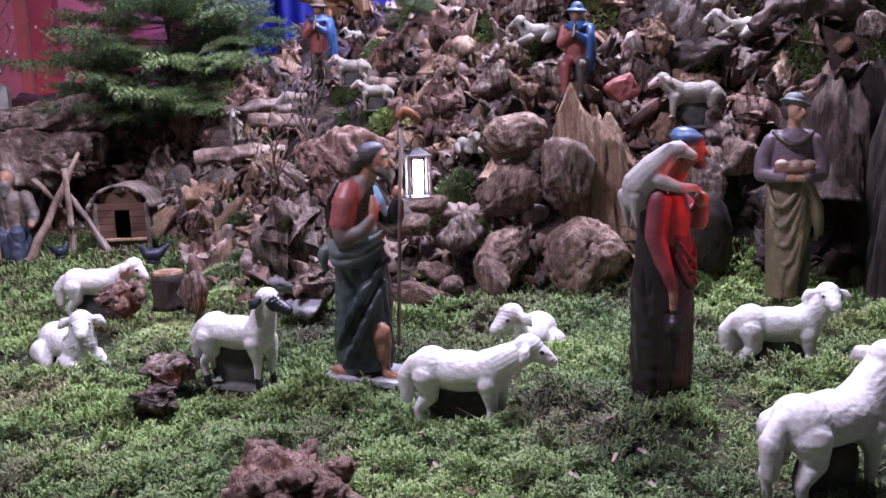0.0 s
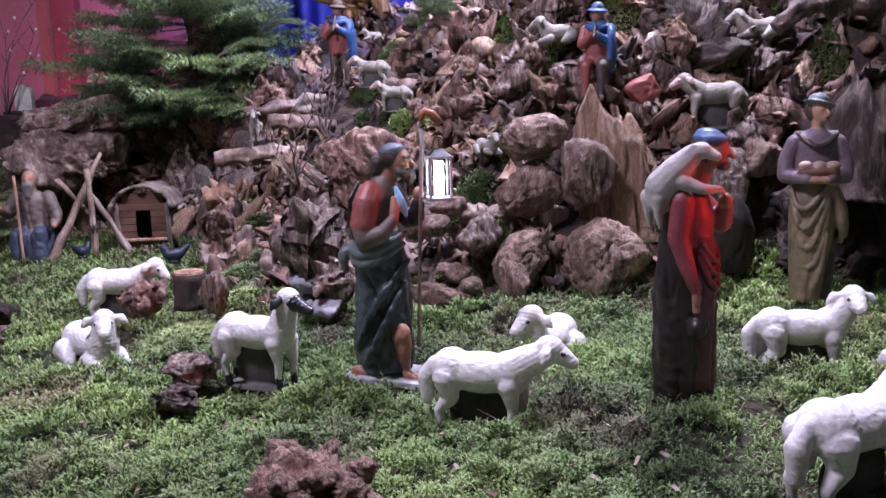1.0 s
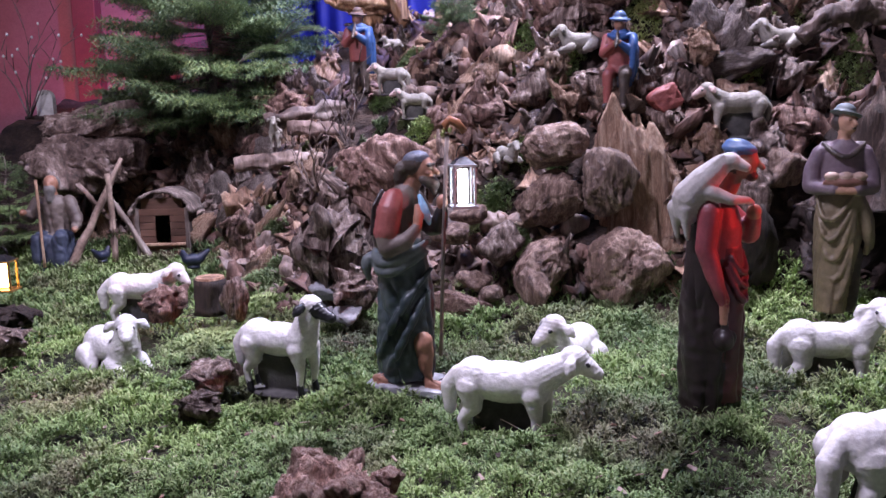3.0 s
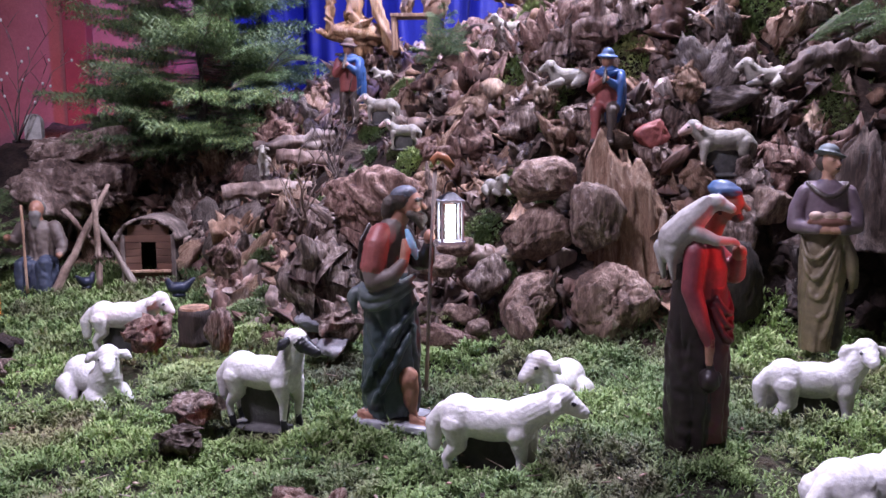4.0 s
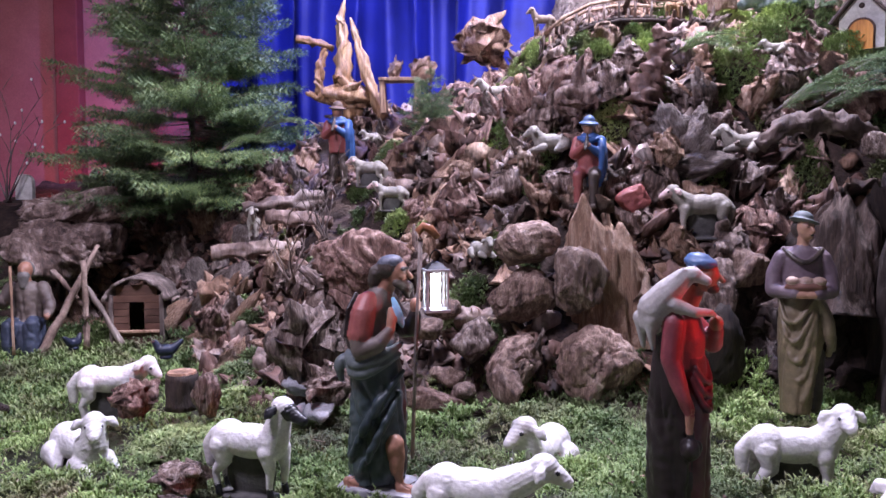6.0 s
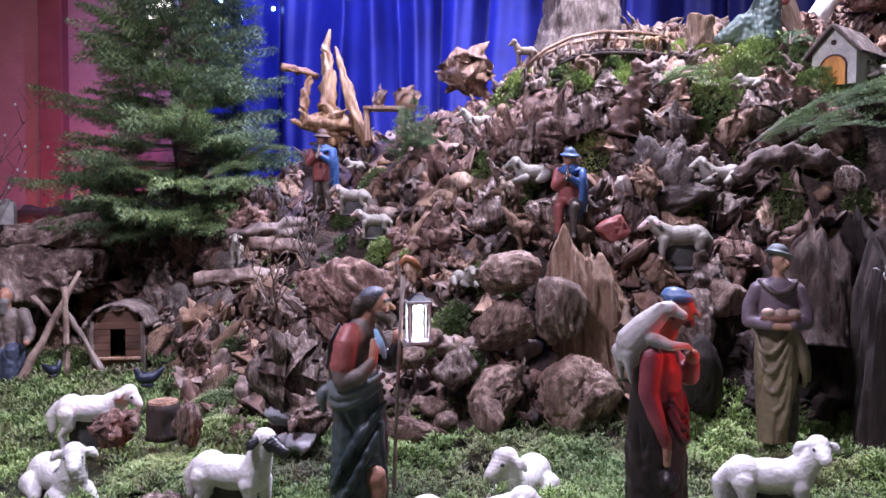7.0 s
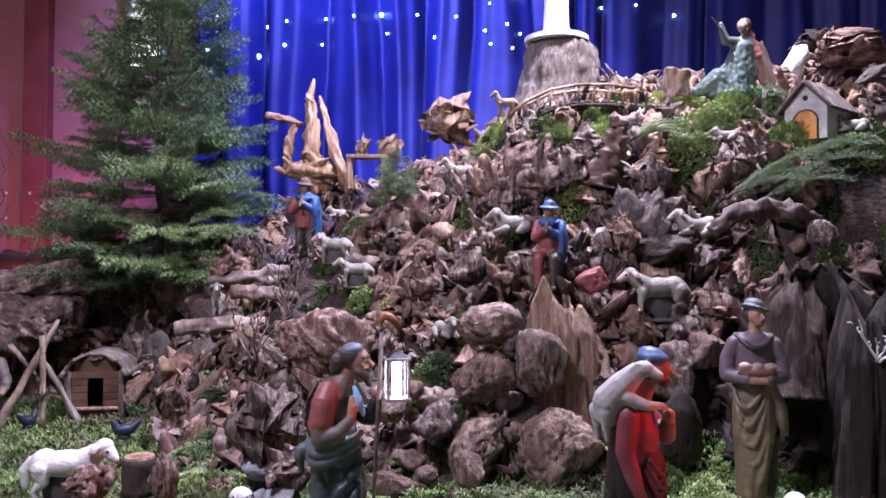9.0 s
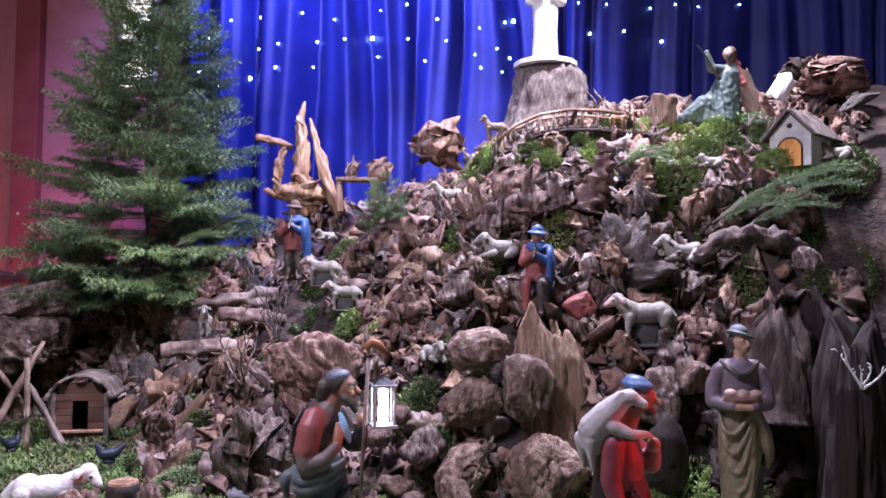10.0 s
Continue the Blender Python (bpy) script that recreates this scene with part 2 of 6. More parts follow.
WINDOW_GLOW = glowing("daylit_window_pane", (1.0, 0.93, 0.75), 3.0)

# ---- builders ----
from mathutils.bvhtree import BVHTree


def linked(name, me, mats, parent=None, label="", smooth=True):
    for m in mats if isinstance(mats, (list, tuple)) else [mats]:
        me.materials.append(m)
    if smooth:
        me.polygons.foreach_set("use_smooth", [True] * len(me.polygons))
    ob = new(name, me)
    if parent:
        ob.parent = parent
    if label:
        ob["label"] = label
    return ob


def mesh_of(bm, name):
    me = bpy.data.meshes.new(name)
    bm.to_mesh(me)
    bm.free()
    return me


def part(name, bm, material, parent=None, label="", smooth=True):
    return linked(name, mesh_of(bm, name), material, parent, label, smooth)


def raw(name, verts, faces, material, parent=None, label="", smooth=False):
    me = bpy.data.meshes.new(name)
    me.from_pydata([tuple(v) for v in verts], [], [tuple(f) for f in faces])
    return linked(name, me, material, parent, label, smooth)


def base(name, m, label, category, group="", kind=""):
    """An Empty at a thing's foot, that holds its parts."""
    ob = new(name)
    ob.empty_display_size = 0.05
    ob.matrix_world = m
    return tagged(ob, label, category, group, kind)


def box(bm, sx, sy, sz, m=None, bevel=0.0, index=0):
    out = bmesh.ops.create_cube(bm, size=1)
    vs = out["verts"]
    bmesh.ops.scale(bm, vec=(sx, sy, sz), verts=vs)
    fs = {f for v in vs for f in v.link_faces}
    if bevel:
        es = {e for v in vs for e in v.link_edges}
        r = bmesh.ops.bevel(bm, geom=list(es), offset=bevel, segments=2, profile=0.5, affect="EDGES")
        vs = list({v for f in r["faces"] for v in f.verts} | {v for v in vs if v.is_valid})
    if m is not None:
        bmesh.ops.transform(bm, matrix=m, verts=vs)
    for v in vs:
        for f in v.link_faces:
            f.material_index = index
    return vs


def boxed(sx, sy, sz, m=None, bevel=0.002):
    bm = bmesh.new()
    box(bm, sx, sy, sz, m, bevel)
    return bm


def ell(bm, c, r, index=0, turn=(0, 0, 0), sub=3):
    vs = bmesh.ops.create_icosphere(bm, subdivisions=sub, radius=1)["verts"]
    m = pose(*c, *turn) @ Matrix.Diagonal((*r, 1))
    bmesh.ops.transform(bm, matrix=m, verts=vs)
    for v in vs:
        for f in v.link_faces:
            f.material_index = index
    return vs


def cap(bm, a, b, ra, rb, index=0, ends=True):
    a, b = Vector(a), Vector(b)
    d = b - a
    m = Matrix.Translation((a + b) / 2) @ d.to_track_quat("Z", "Y").to_matrix().to_4x4()
    vs = bmesh.ops.create_cone(bm, cap_ends=True, segments=14, radius1=ra, radius2=rb, depth=d.length, matrix=m)["verts"]
    for v in vs:
        for f in v.link_faces:
            f.material_index = index
    if ends:
        ell(bm, a, (ra, ra, ra), index, sub=2)
        ell(bm, b, (rb, rb, rb), index, sub=2)


def swag(bm, a, mid, b, r, index=0, n=8):
    """A hanging fold of cloth from a through mid to b."""
    a, mid, b = Vector(a), Vector(mid), Vector(b)
    c = mid * 2 - (a + b) / 2
    pts = [a * (1 - u) ** 2 + c * 2 * u * (1 - u) + b * u * u for u in [i / (n - 1) for i in range(n)]]
    chain(bm, pts, [r * (0.55 + 0.45 * math.sin(math.pi * i / (n - 1))) for i in range(n)], index)


def chain(bm, points, radii, index=0):
    for (p, q), (r, s) in zip(zip(points, points[1:]), zip(radii, radii[1:])):
        cap(bm, p, q, r, s, index)


def loft(bm, rings, index=0, folds=0, amp=0.0, phase=0.0, n=56):
    """A closed body through elliptic rings (z, cx, cy, rx, ry), with hanging folds that fade upwards."""
    rows = []
    for k, (z, cx, cy, rx, ry) in enumerate(rings):
        low = 1 - k / (len(rings) - 1)
        ring = []
        for i in range(n):
            a = 2 * math.pi * i / n
            w = 1
            if folds:
                bend = a + 0.5 * math.sin(a * 2 + phase) + 0.35 * low
                w += amp * (0.3 + 0.7 * low) * (2 * abs(math.sin(folds * 0.5 * bend + phase)) ** 0.7 - 1.1 + 0.6 * math.sin(3 * a + phase * 2))
            ring.append(bm.verts.new((cx + rx * w * math.cos(a), cy + ry * w * math.sin(a), z)))
        rows.append(ring)
    for r, s in zip(rows, rows[1:]):
        for i in range(n):
            f = bm.faces.new((r[i], r[(i + 1) % n], s[(i + 1) % n], s[i]))
            f.material_index = index
    bm.faces.new(list(reversed(rows[0]))).material_index = index
    bm.faces.new(rows[-1]).material_index = index


def sculpted(name, bm, mats, voxel=0.006, smooth=3, relief=None):
    """Melts overlapping forms into one skin, and keeps each form's paint."""
    bmesh.ops.recalc_face_normals(bm, faces=bm.faces)
    tree = BVHTree.FromBMesh(bm)
    paint = [f.material_index for f in bm.faces]
    temp = new("temp", mesh_of(bm, "temp"))
    mod = temp.modifiers.new("melt", "REMESH")
    mod.mode, mod.voxel_size = "VOXEL", voxel
    me = bpy.data.meshes.new_from_object(temp.evaluated_get(bpy.context.evaluated_depsgraph_get()))
    bpy.data.objects.remove(temp)
    skin = bmesh.new()
    skin.from_mesh(me)
    bpy.data.meshes.remove(me)
    for _ in range(smooth):
        bmesh.ops.smooth_vert(skin, verts=skin.verts, factor=0.5, use_axis_x=True, use_axis_y=True, use_axis_z=True)
    skin.normal_update()
    if relief:
        for v in skin.verts:
            v.co = v.co + v.normal * relief(v.co)
    for f in skin.faces:
        near = tree.find_nearest(f.calc_center_median())
        if near[2] is not None:
            f.material_index = paint[near[2]]
    out = mesh_of(skin, name)
    for m in mats:
        out.materials.append(m)
    out.polygons.foreach_set("use_smooth", [True] * len(out.polygons))
    return out


def drape(top, amp, count, shear, seed, fade=0.08):
    """Hanging cloth below the height top: ridges with sharp valleys that run down and round the body."""
    off = Vector((seed * 2.3, seed * 1.1, seed * 0.7))

    def relief(p):
        k = min(1.0, max(0.0, (top - p.z) / fade))
        if k <= 0:
            return 0.0
        a = math.atan2(p.x, -p.y)
        c = Vector((math.sin(a), math.cos(a), p.z * 3.5))
        q = count * a + shear * p.z + 2.4 * noise.noise(c * 1.1 + off) + 1.0 * noise.noise(c * 2.7 + off)
        depth = 0.55 + 0.9 * noise.noise(c * 1.7 - off)
        return amp * k * (max(0.15, depth) * (abs(math.sin(q)) ** 0.8 - 0.6) + 0.3 * noise.noise(p * 45))
    return relief


def ridged(q, octaves=3):
    """Creased noise, about -1 to 1."""
    w = Vector((noise.noise(q + Vector((5, 1, 3))), noise.noise(q + Vector((1, 7, 2))), noise.noise(q + Vector((9, 4, 6)))))
    q = q + w * 0.6
    total, amp, f = 0.0, 1.0, 1.0
    for _ in range(octaves):
        total += amp * (1 - 2.6 * abs(noise.noise(q * f)))
        amp *= 0.5
        f *= 2.1
    return total / 1.6


def chunk(name, seed, lobes=6, sub=3, rough=0.28, length=1.0, spike=0.8, grain=1.6, facets=14, along_grain=0.84):
    """A gnarled lump of about unit radius: lobes, broken faces, then creased grain and cracks that run along z."""
    rng = random.Random(seed)
    dirs = []
    for i in range(lobes):
        d = Vector((rng.gauss(0, 1), rng.gauss(0, 1), rng.gauss(0, 0.8))).normalized()
        dirs.append((d, rng.uniform(0.25, spike) if i % 3 else -rng.uniform(0.2, 0.5), rng.choice((3, 5, 9, 16))))
    cuts = [(Vector((rng.gauss(0, 1), rng.gauss(0, 1), rng.gauss(0, 0.7))).normalized(), rng.uniform(0.46, 0.86)) for _ in range(facets)]
    bm = bmesh.new()
    bmesh.ops.create_icosphere(bm, subdivisions=sub, radius=1)
    off = Vector((seed * 3.7, seed * 1.9, seed * 5.3))
    fibre = Vector((rng.gauss(0, 0.35), rng.gauss(0, 0.35), 1)).normalized()
    for v in bm.verts:
        d = v.co.normalized()
        r = 1.0
        for u, a, p in dirs:
            r += a * max(0.0, d.dot(u)) ** p
        for u, c in cuts:
            h = d.dot(u)
            if h > 0.15:
                r = min(r, 0.03 * r + 0.97 * c / h) if r > c / h else r
        q = (d - fibre * d.dot(fibre) * along_grain) * grain + off
        r += rough * (0.45 * noise.noise(q * 0.7) + 0.5 * ridged(q * 1.1, 3) + 0.30 * ridged(q * 3.6, 3 if sub > 4 else 2))
        bend = q + Vector((0.4, 0.4, 0.4)) * noise.noise(q * 1.7)
        r -= 0.16 * max(0.0, 1 - abs(noise.noise(bend * 1.6)) * 11) * (0.5 + noise.noise(q * 0.9 + off))
        v.co = d * max(r, 0.2)
        v.co.z *= length
    return mesh_of(bm, name)


def shard(name, seed, jag=0.5, taper=0.5, groove=0.16, lean=0.3, sides=72, rings=26, oval=0.35, slope=0.0):
    """Split standing wood from z -1 to 1: grooved along the grain, with a jagged top."""
    off = Vector((seed * 1.7, seed * 3.1, seed * 0.9))
    bm = bmesh.new()
    rows = []
    for k in range(rings + 1):
        u = k / rings
        ring = []
        for i in range(sides):
            a = 2 * math.pi * i / sides
            c = Vector((math.cos(a), math.sin(a), 0))
            top = 1 - jag * (0.55 + 1.0 * noise.noise(c * 1.2 + off) + 0.22 * noise.noise(c * 3.1 + off))
            top = min(top, 1.0) - slope * (0.5 + 0.5 * c.x)
            r = 1 + oval * 1.6 * noise.noise(c * 0.9 + off * 1.3)
            r *= (1 - taper * u) * (1 + 0.25 * (1 - u) ** 6)
            g = ridged(Vector((c.x * 2.6, c.y * 2.6, u * 1.1)) + off, 3)
            r *= 1 + groove * g + 0.7 * groove * ridged(Vector((c.x * 8, c.y * 8, u * 2.2)) + off, 2)
            if u > 0.8:
                r *= 1 - 1.6 * (u - 0.8)
            z = -1 + 2 * u * top
            ring.append(bm.verts.new((r * c.x + lean * u * u * noise.noise(off), r * c.y, z)))
        rows.append(ring)
    for r, s in zip(rows, rows[1:]):
        for i in range(sides):
            bm.faces.new((r[i], r[(i + 1) % sides], s[(i + 1) % sides], s[i]))
    low = min(v.co.z for v in rows[-1])
    hub = bm.verts.new((sum(v.co.x for v in rows[-1]) / sides, sum(v.co.y for v in rows[-1]) / sides, (low + sum(v.co.z for v in rows[-1]) / sides) / 2 - 0.05))
    for i in range(sides):
        bm.faces.new((rows[-1][i], rows[-1][(i + 1) % sides], hub))
    bm.faces.new(list(reversed(rows[0])))
    return mesh_of(bm, name)


def fork(name, seed, limbs=4, knot=0.5, thick=0.2):
    """A twisted root: a creased knot with flattened, ribbed arms that bend and taper; about unit radius."""
    rng = random.Random(seed)
    bm = bmesh.new()
    me = chunk("temp", seed, 6, 4, 0.5, 1.0, 0.7, 1.6, 10)
    bm.from_mesh(me)
    bpy.data.meshes.remove(me)
    bmesh.ops.scale(bm, vec=(knot * 0.62, knot * 0.52, knot * 0.7), verts=bm.verts)
    bm.verts.ensure_lookup_table()
    heart = bm.verts[0]
    sides, n = 20, 13
    for i in range(limbs):
        rise = rng.uniform(0.9, 2.4) if i % 3 == 0 else rng.uniform(-0.7, 0.5)
        d = Vector((rng.gauss(0, 1), rng.gauss(0, 1), rise)).normalized()
        p = d * knot * 0.12
        flat, spin, twist = rng.uniform(0.55, 1.0), rng.uniform(0, 3.14), rng.uniform(-1.6, 1.6)
        off = Vector((seed * 1.3 + i * 2.7, seed * 0.7, i * 5.1))
        reach, end = rng.uniform(0.9, 1.7), rng.choice((0.03, 0.06, 0.35))
        rows = []
        for k in range(n):
            u = k / (n - 1)
            r = thick * (1.7 * (1 - u) ** 2.6 + (1 - end) * (1 - u) ** 0.7 + end)
            m = d.to_track_quat("Z", "Y").to_matrix()
            ring = []
            for j in range(sides):
                a = 2 * math.pi * j / sides
                w = 1 + 0.42 * ridged(Vector((math.cos(a) * 1.5, math.sin(a) * 1.5, u * 1.4)) + off, 2)
                x, y = r * w * math.cos(a), r * w * flat * math.sin(a)
                t = spin + twist * u
                tip = 0.10 * noise.noise(Vector((math.cos(a) * 2, math.sin(a) * 2, 3)) + off) if k == n - 1 else 0.0
                ring.append(bm.verts.new(p + m @ Vector((x * math.cos(t) - y * math.sin(t), x * math.sin(t) + y * math.cos(t), tip))))
            rows.append(ring)
            d = (d + Vector((rng.gauss(0, 0.30), rng.gauss(0, 0.30), rng.gauss(0, 0.26)))).normalized()
            p = p + d * reach / n
        for r, q in zip(rows, rows[1:]):
            for j in range(sides):
                bm.faces.new((r[j], r[(j + 1) % sides], q[(j + 1) % sides], q[j]))
        bm.faces.new(rows[-1])
        bm.faces.new((rows[0][1], rows[0][0], heart))
    return mesh_of(bm, name)


def plate(name, seed, curl=1.6, wave=0.16):
    """A curled shell of bark with torn edges; about unit radius."""
    off = Vector((seed * 2.3, seed * 0.8, seed * 1.1))
    bm = bmesh.new()
    nu, nv = 22, 18
    grid = []
    for side in (0, 1):
        rows = []
        for j in range(nv):
            v = j / (nv - 1)
            row = []
            for i in range(nu):
                u = i / (nu - 1)
                a = (u - 0.5) * curl * 2
                r = 0.75 - 0.09 * side + 0.10 * ridged(Vector((u * 3, v * 1.2, 0)) + off)
                edge = 1 + 0.25 * noise.noise(Vector((u * 4, 3 * round(v), 0)) + off)
                z = (v - 0.5) * 2 * edge
                row.append(bm.verts.new((r * math.sin(a), -r * math.cos(a) + 0.4, z + wave * noise.noise(Vector((u * 3, v * 3, 5)) + off))))
            rows.append(row)
        grid.append(rows)
    for side in (0, 1):
        g = grid[side]
        for j in range(nv - 1):
            for i in range(nu - 1):
                q = (g[j][i], g[j][i + 1], g[j + 1][i + 1], g[j + 1][i])
                bm.faces.new(q if side == 0 else tuple(reversed(q)))
    A, B = grid
    for i in range(nu - 1):
        bm.faces.new((A[0][i + 1], A[0][i], B[0][i], B[0][i + 1]))
        bm.faces.new((A[-1][i], A[-1][i + 1], B[-1][i + 1], B[-1][i]))
    for j in range(nv - 1):
        bm.faces.new((A[j][0], A[j + 1][0], B[j + 1][0], B[j][0]))
        bm.faces.new((A[j + 1][-1], A[j][-1], B[j][-1], B[j + 1][-1]))
    return mesh_of(bm, name)


def stick(bm, points, radii, sides=8, wobble=0.0, seed=0):
    """A tube through points, with knots and bends; used for roots, twigs, poles."""
    off = Vector((seed * 2.1, seed * 0.7, seed * 1.3))
    rows = []
    for k, (p, r) in enumerate(zip(points, radii)):
        p = Vector(p)
        d = (Vector(points[min(k + 1, len(points) - 1)]) - Vector(points[max(k - 1, 0)])).normalized()
        m = d.to_track_quat("Z", "Y").to_matrix()
        ring = []
        for i in range(sides):
            a = 2 * math.pi * i / sides
            w = 1 + wobble * noise.noise(Vector((math.cos(a) * 1.3, math.sin(a) * 1.3, k * 0.6)) + off) * 2
            ring.append(bm.verts.new(p + m @ Vector((r * w * math.cos(a), r * w * math.sin(a), 0))))
        rows.append(ring)
    for r, s in zip(rows, rows[1:]):
        for i in range(sides):
            bm.faces.new((r[i], r[(i + 1) % sides], s[(i + 1) % sides], s[i]))
    bm.faces.new(list(reversed(rows[0])))
    bm.faces.new(rows[-1])


def curve(a, b, bend, n=8):
    a, b, c = Vector(a), Vector(b), (Vector(a) + Vector(b)) / 2 + Vector(bend)
    return [a * (1 - u) ** 2 + c * 2 * u * (1 - u) + b * u * u for u in [i / (n - 1) for i in range(n)]]


def sprigs(name, spots, size, material, blades=5, rng=None, up=0.9):
    """Many tiny star-shaped tufts as one mesh; spots are (place, scale)."""
    rng = rng or random.Random(1)
    verts, faces = [], []
    for (x, y, z), s in spots:
        turn = rng.random() * 6.28
        for b in range(blades):
            a = turn + 6.283 * b / blades + rng.uniform(-0.4, 0.4)
            ln = size * s * rng.uniform(0.6, 1.25)
            rise = rng.uniform(0.45, up)
            dx, dy = math.cos(a), math.sin(a)
            w = ln * 0.13
            mx, my, mz = x + dx * ln * 0.45, y + dy * ln * 0.45, z + ln * rise * 0.75
            ex, ey, ez = x + dx * ln, y + dy * ln, z + ln * rise * rng.uniform(0.75, 1.1)
            k = len(verts)
            verts += [(x, y, z), (mx - dy * w, my + dx * w, mz), (mx + dy * w, my - dx * w, mz), (ex, ey, ez)]
            faces += [(k, k + 2, k + 1), (k + 1, k + 2, k + 3)]
    return raw(name, verts, faces, material)


def needled(shoots, needle, rng, per=0.0028):
    """Needles along shoots ((start, end) pairs), as one list of thin triangles."""
    verts, faces = [], []
    for a, b in shoots:
        a, b = Vector(a), Vector(b)
        d = b - a
        if d.length < 1e-4:
            continue
        m = d.to_track_quat("Z", "Y").to_matrix()
        n = max(6, int(d.length / per))
        dn = d.normalized()
        for i in range(n):
            u = i / n
            ang = i * 2.4 + rng.uniform(-0.4, 0.4)
            side = m @ Vector((math.cos(ang), math.sin(ang), 0))
            root = a + d * u
            tip = root + (side * 0.85 + dn * 0.75) * needle * rng.uniform(0.75, 1.15)
            w = dn * needle * 0.15
            k = len(verts)
            verts += [root - w, root + w, tip]
            faces.append((k, k + 1, k + 2))
        k = len(verts)
        tip = b + dn * needle * 0.8
        w = (m @ Vector((1, 0, 0))) * needle * 0.15
        verts += [b - w, b + w, tip]
        faces.append((k, k + 1, k + 2))
    return verts, faces

# ---- the ground ----
def sheet(name, xs, ys, height, material):
    verts = [(x, y, height(x, y)) for y in ys for x in xs]
    n = len(xs)
    faces = [(j * n + i, j * n + i + 1, (j + 1) * n + i + 1, (j + 1) * n + i) for j in range(len(ys) - 1) for i in range(n - 1)]
    return raw(name, verts, faces, material, smooth=True)


def rugged(x, y):
    hill = min(1.0, max(0.0, (y - along(x, FOOT) + 0.1) * 2.5))
    q = Vector((x, y, 0))
    return land(x, y) + (0.012 + 0.035 * hill) * noise.noise(q * 6) + 0.012 * noise.noise(q * 14) - 0.03 * hill


STEP = 0.03
xs = [-3.4 + STEP * i for i in range(int(6.4 / STEP) + 1)]
ys = [0.75 + STEP * i for i in range(int(5.6 / STEP) + 1)]
ground = tagged(sheet("ground", xs, ys, rugged, [SOIL, HILLSOIL]), "dark soil under moss, rising to a hill", "ground", kind="structure")
for poly in ground.data.polygons:
    c = poly.center
    poly.material_index = 1 if c.y > along(c.x, FOOT) - 0.05 else 0

FEET = ((0.034, 1.83), (0.928, 2.06), (-0.60, 2.10), (-1.35, 2.88), (0.255, 2.29), (0.748, 1.41), (-1.258, 2.43), (-0.235, 2.15), (0.525, 1.80))
rng = random.Random(4)
spots = []
while len(spots) < 125000:
    y = 0.85 + 3.7 * rng.random() ** 1.6
    x = rng.uniform(-0.70, 0.70) * (y + 0.45)
    if rng.random() < 0.12:
        x = rng.uniform(-3.3, 2.9)
    if y > along(x, FOOT) + 0.1:
        continue
    if (x + 0.22) ** 2 + (y - 2.14) ** 2 < 0.010:
        continue
    q = Vector((x, y, 3))
    hump = noise.noise(q * 4.0) + 0.6 * noise.noise(q * 9.0)
    bare = noise.noise(Vector((x, y, 9)) * 2.6) + 0.5 * noise.noise(Vector((x, y, 2)) * 8)
    if bare > 0.30 and rng.random() < 0.75:
        continue
    d1 = noise.voronoi(Vector((x, y, 0.2 * noise.noise(q * 5))) * 11 + Vector((1, 1, 0)) * noise.noise(q * 9))[0][0]
    if d1 > 0.50 and rng.random() < 0.6:
        continue
    free = min(1.0, min((x - fx) ** 2 * 0.6 + (y - fy) ** 2 for fx, fy in FEET) / 0.028)
    z = rugged(x, y) + free * (0.050 * max(0, hump + 0.25) + 0.075 * max(0, 0.55 - d1)) - 0.012 * (1 - free) + rng.uniform(-0.010, 0.014)
    spots.append(((x, y, z), rng.uniform(0.6, 1.4) * (0.5 + 0.30 * y)))
tagged(sprigs("meadow_moss", spots, 0.0135, MOSS, 5, rng, 1.5), "green feathery moss covering the meadow", "moss", kind="stuff")

# ---- bark chips and straw fallen on the moss ----
rng = random.Random(77)
verts, faces, slots = [], [], []
while len(slots) < 6 * 620:
    y = 0.95 + 2.0 * rng.random() ** 1.3
    x = rng.uniform(-0.62, 0.62) * (y + 0.3)
    if y > along(x, FOOT) or noise.noise(Vector((x, y, 4)) * 2.2) < rng.uniform(-0.5, 0.3):
        continue
    straw = rng.random() < 0.4
    ln, wd = (rng.uniform(0.010, 0.026), 0.0009) if straw else (rng.uniform(0.004, 0.012), rng.uniform(0.003, 0.007))
    m = pose(x, y, rugged(x, y) + rng.uniform(0.025, 0.050), rng.uniform(-35, 35), rng.uniform(-35, 35), rng.uniform(0, 360))
    k = len(verts)
    verts += [tuple(m @ Vector((ln * a, wd * b * (1 if a > 0 else 0.6), 0.0012 * c))) for c in (-1, 1) for a, b in ((-1, -1), (1, -1), (1, 1), (-1, 1))]
    faces += [tuple(k + i for i in f) for f in ((3, 2, 1, 0), (4, 5, 6, 7), (0, 1, 5, 4), (1, 2, 6, 5), (2, 3, 7, 6), (3, 0, 4, 7))]
    slots += [1 if straw else rng.choice((0, 0, 1, 2))] * 6
litter = raw("bark_litter", verts, faces, [ROOT_RED, ROOT, DARK])
litter.data.polygons.foreach_set("material_index", slots)
tagged(litter, "brown bark chips and straw fallen on the moss", "bark litter", kind="stuff")

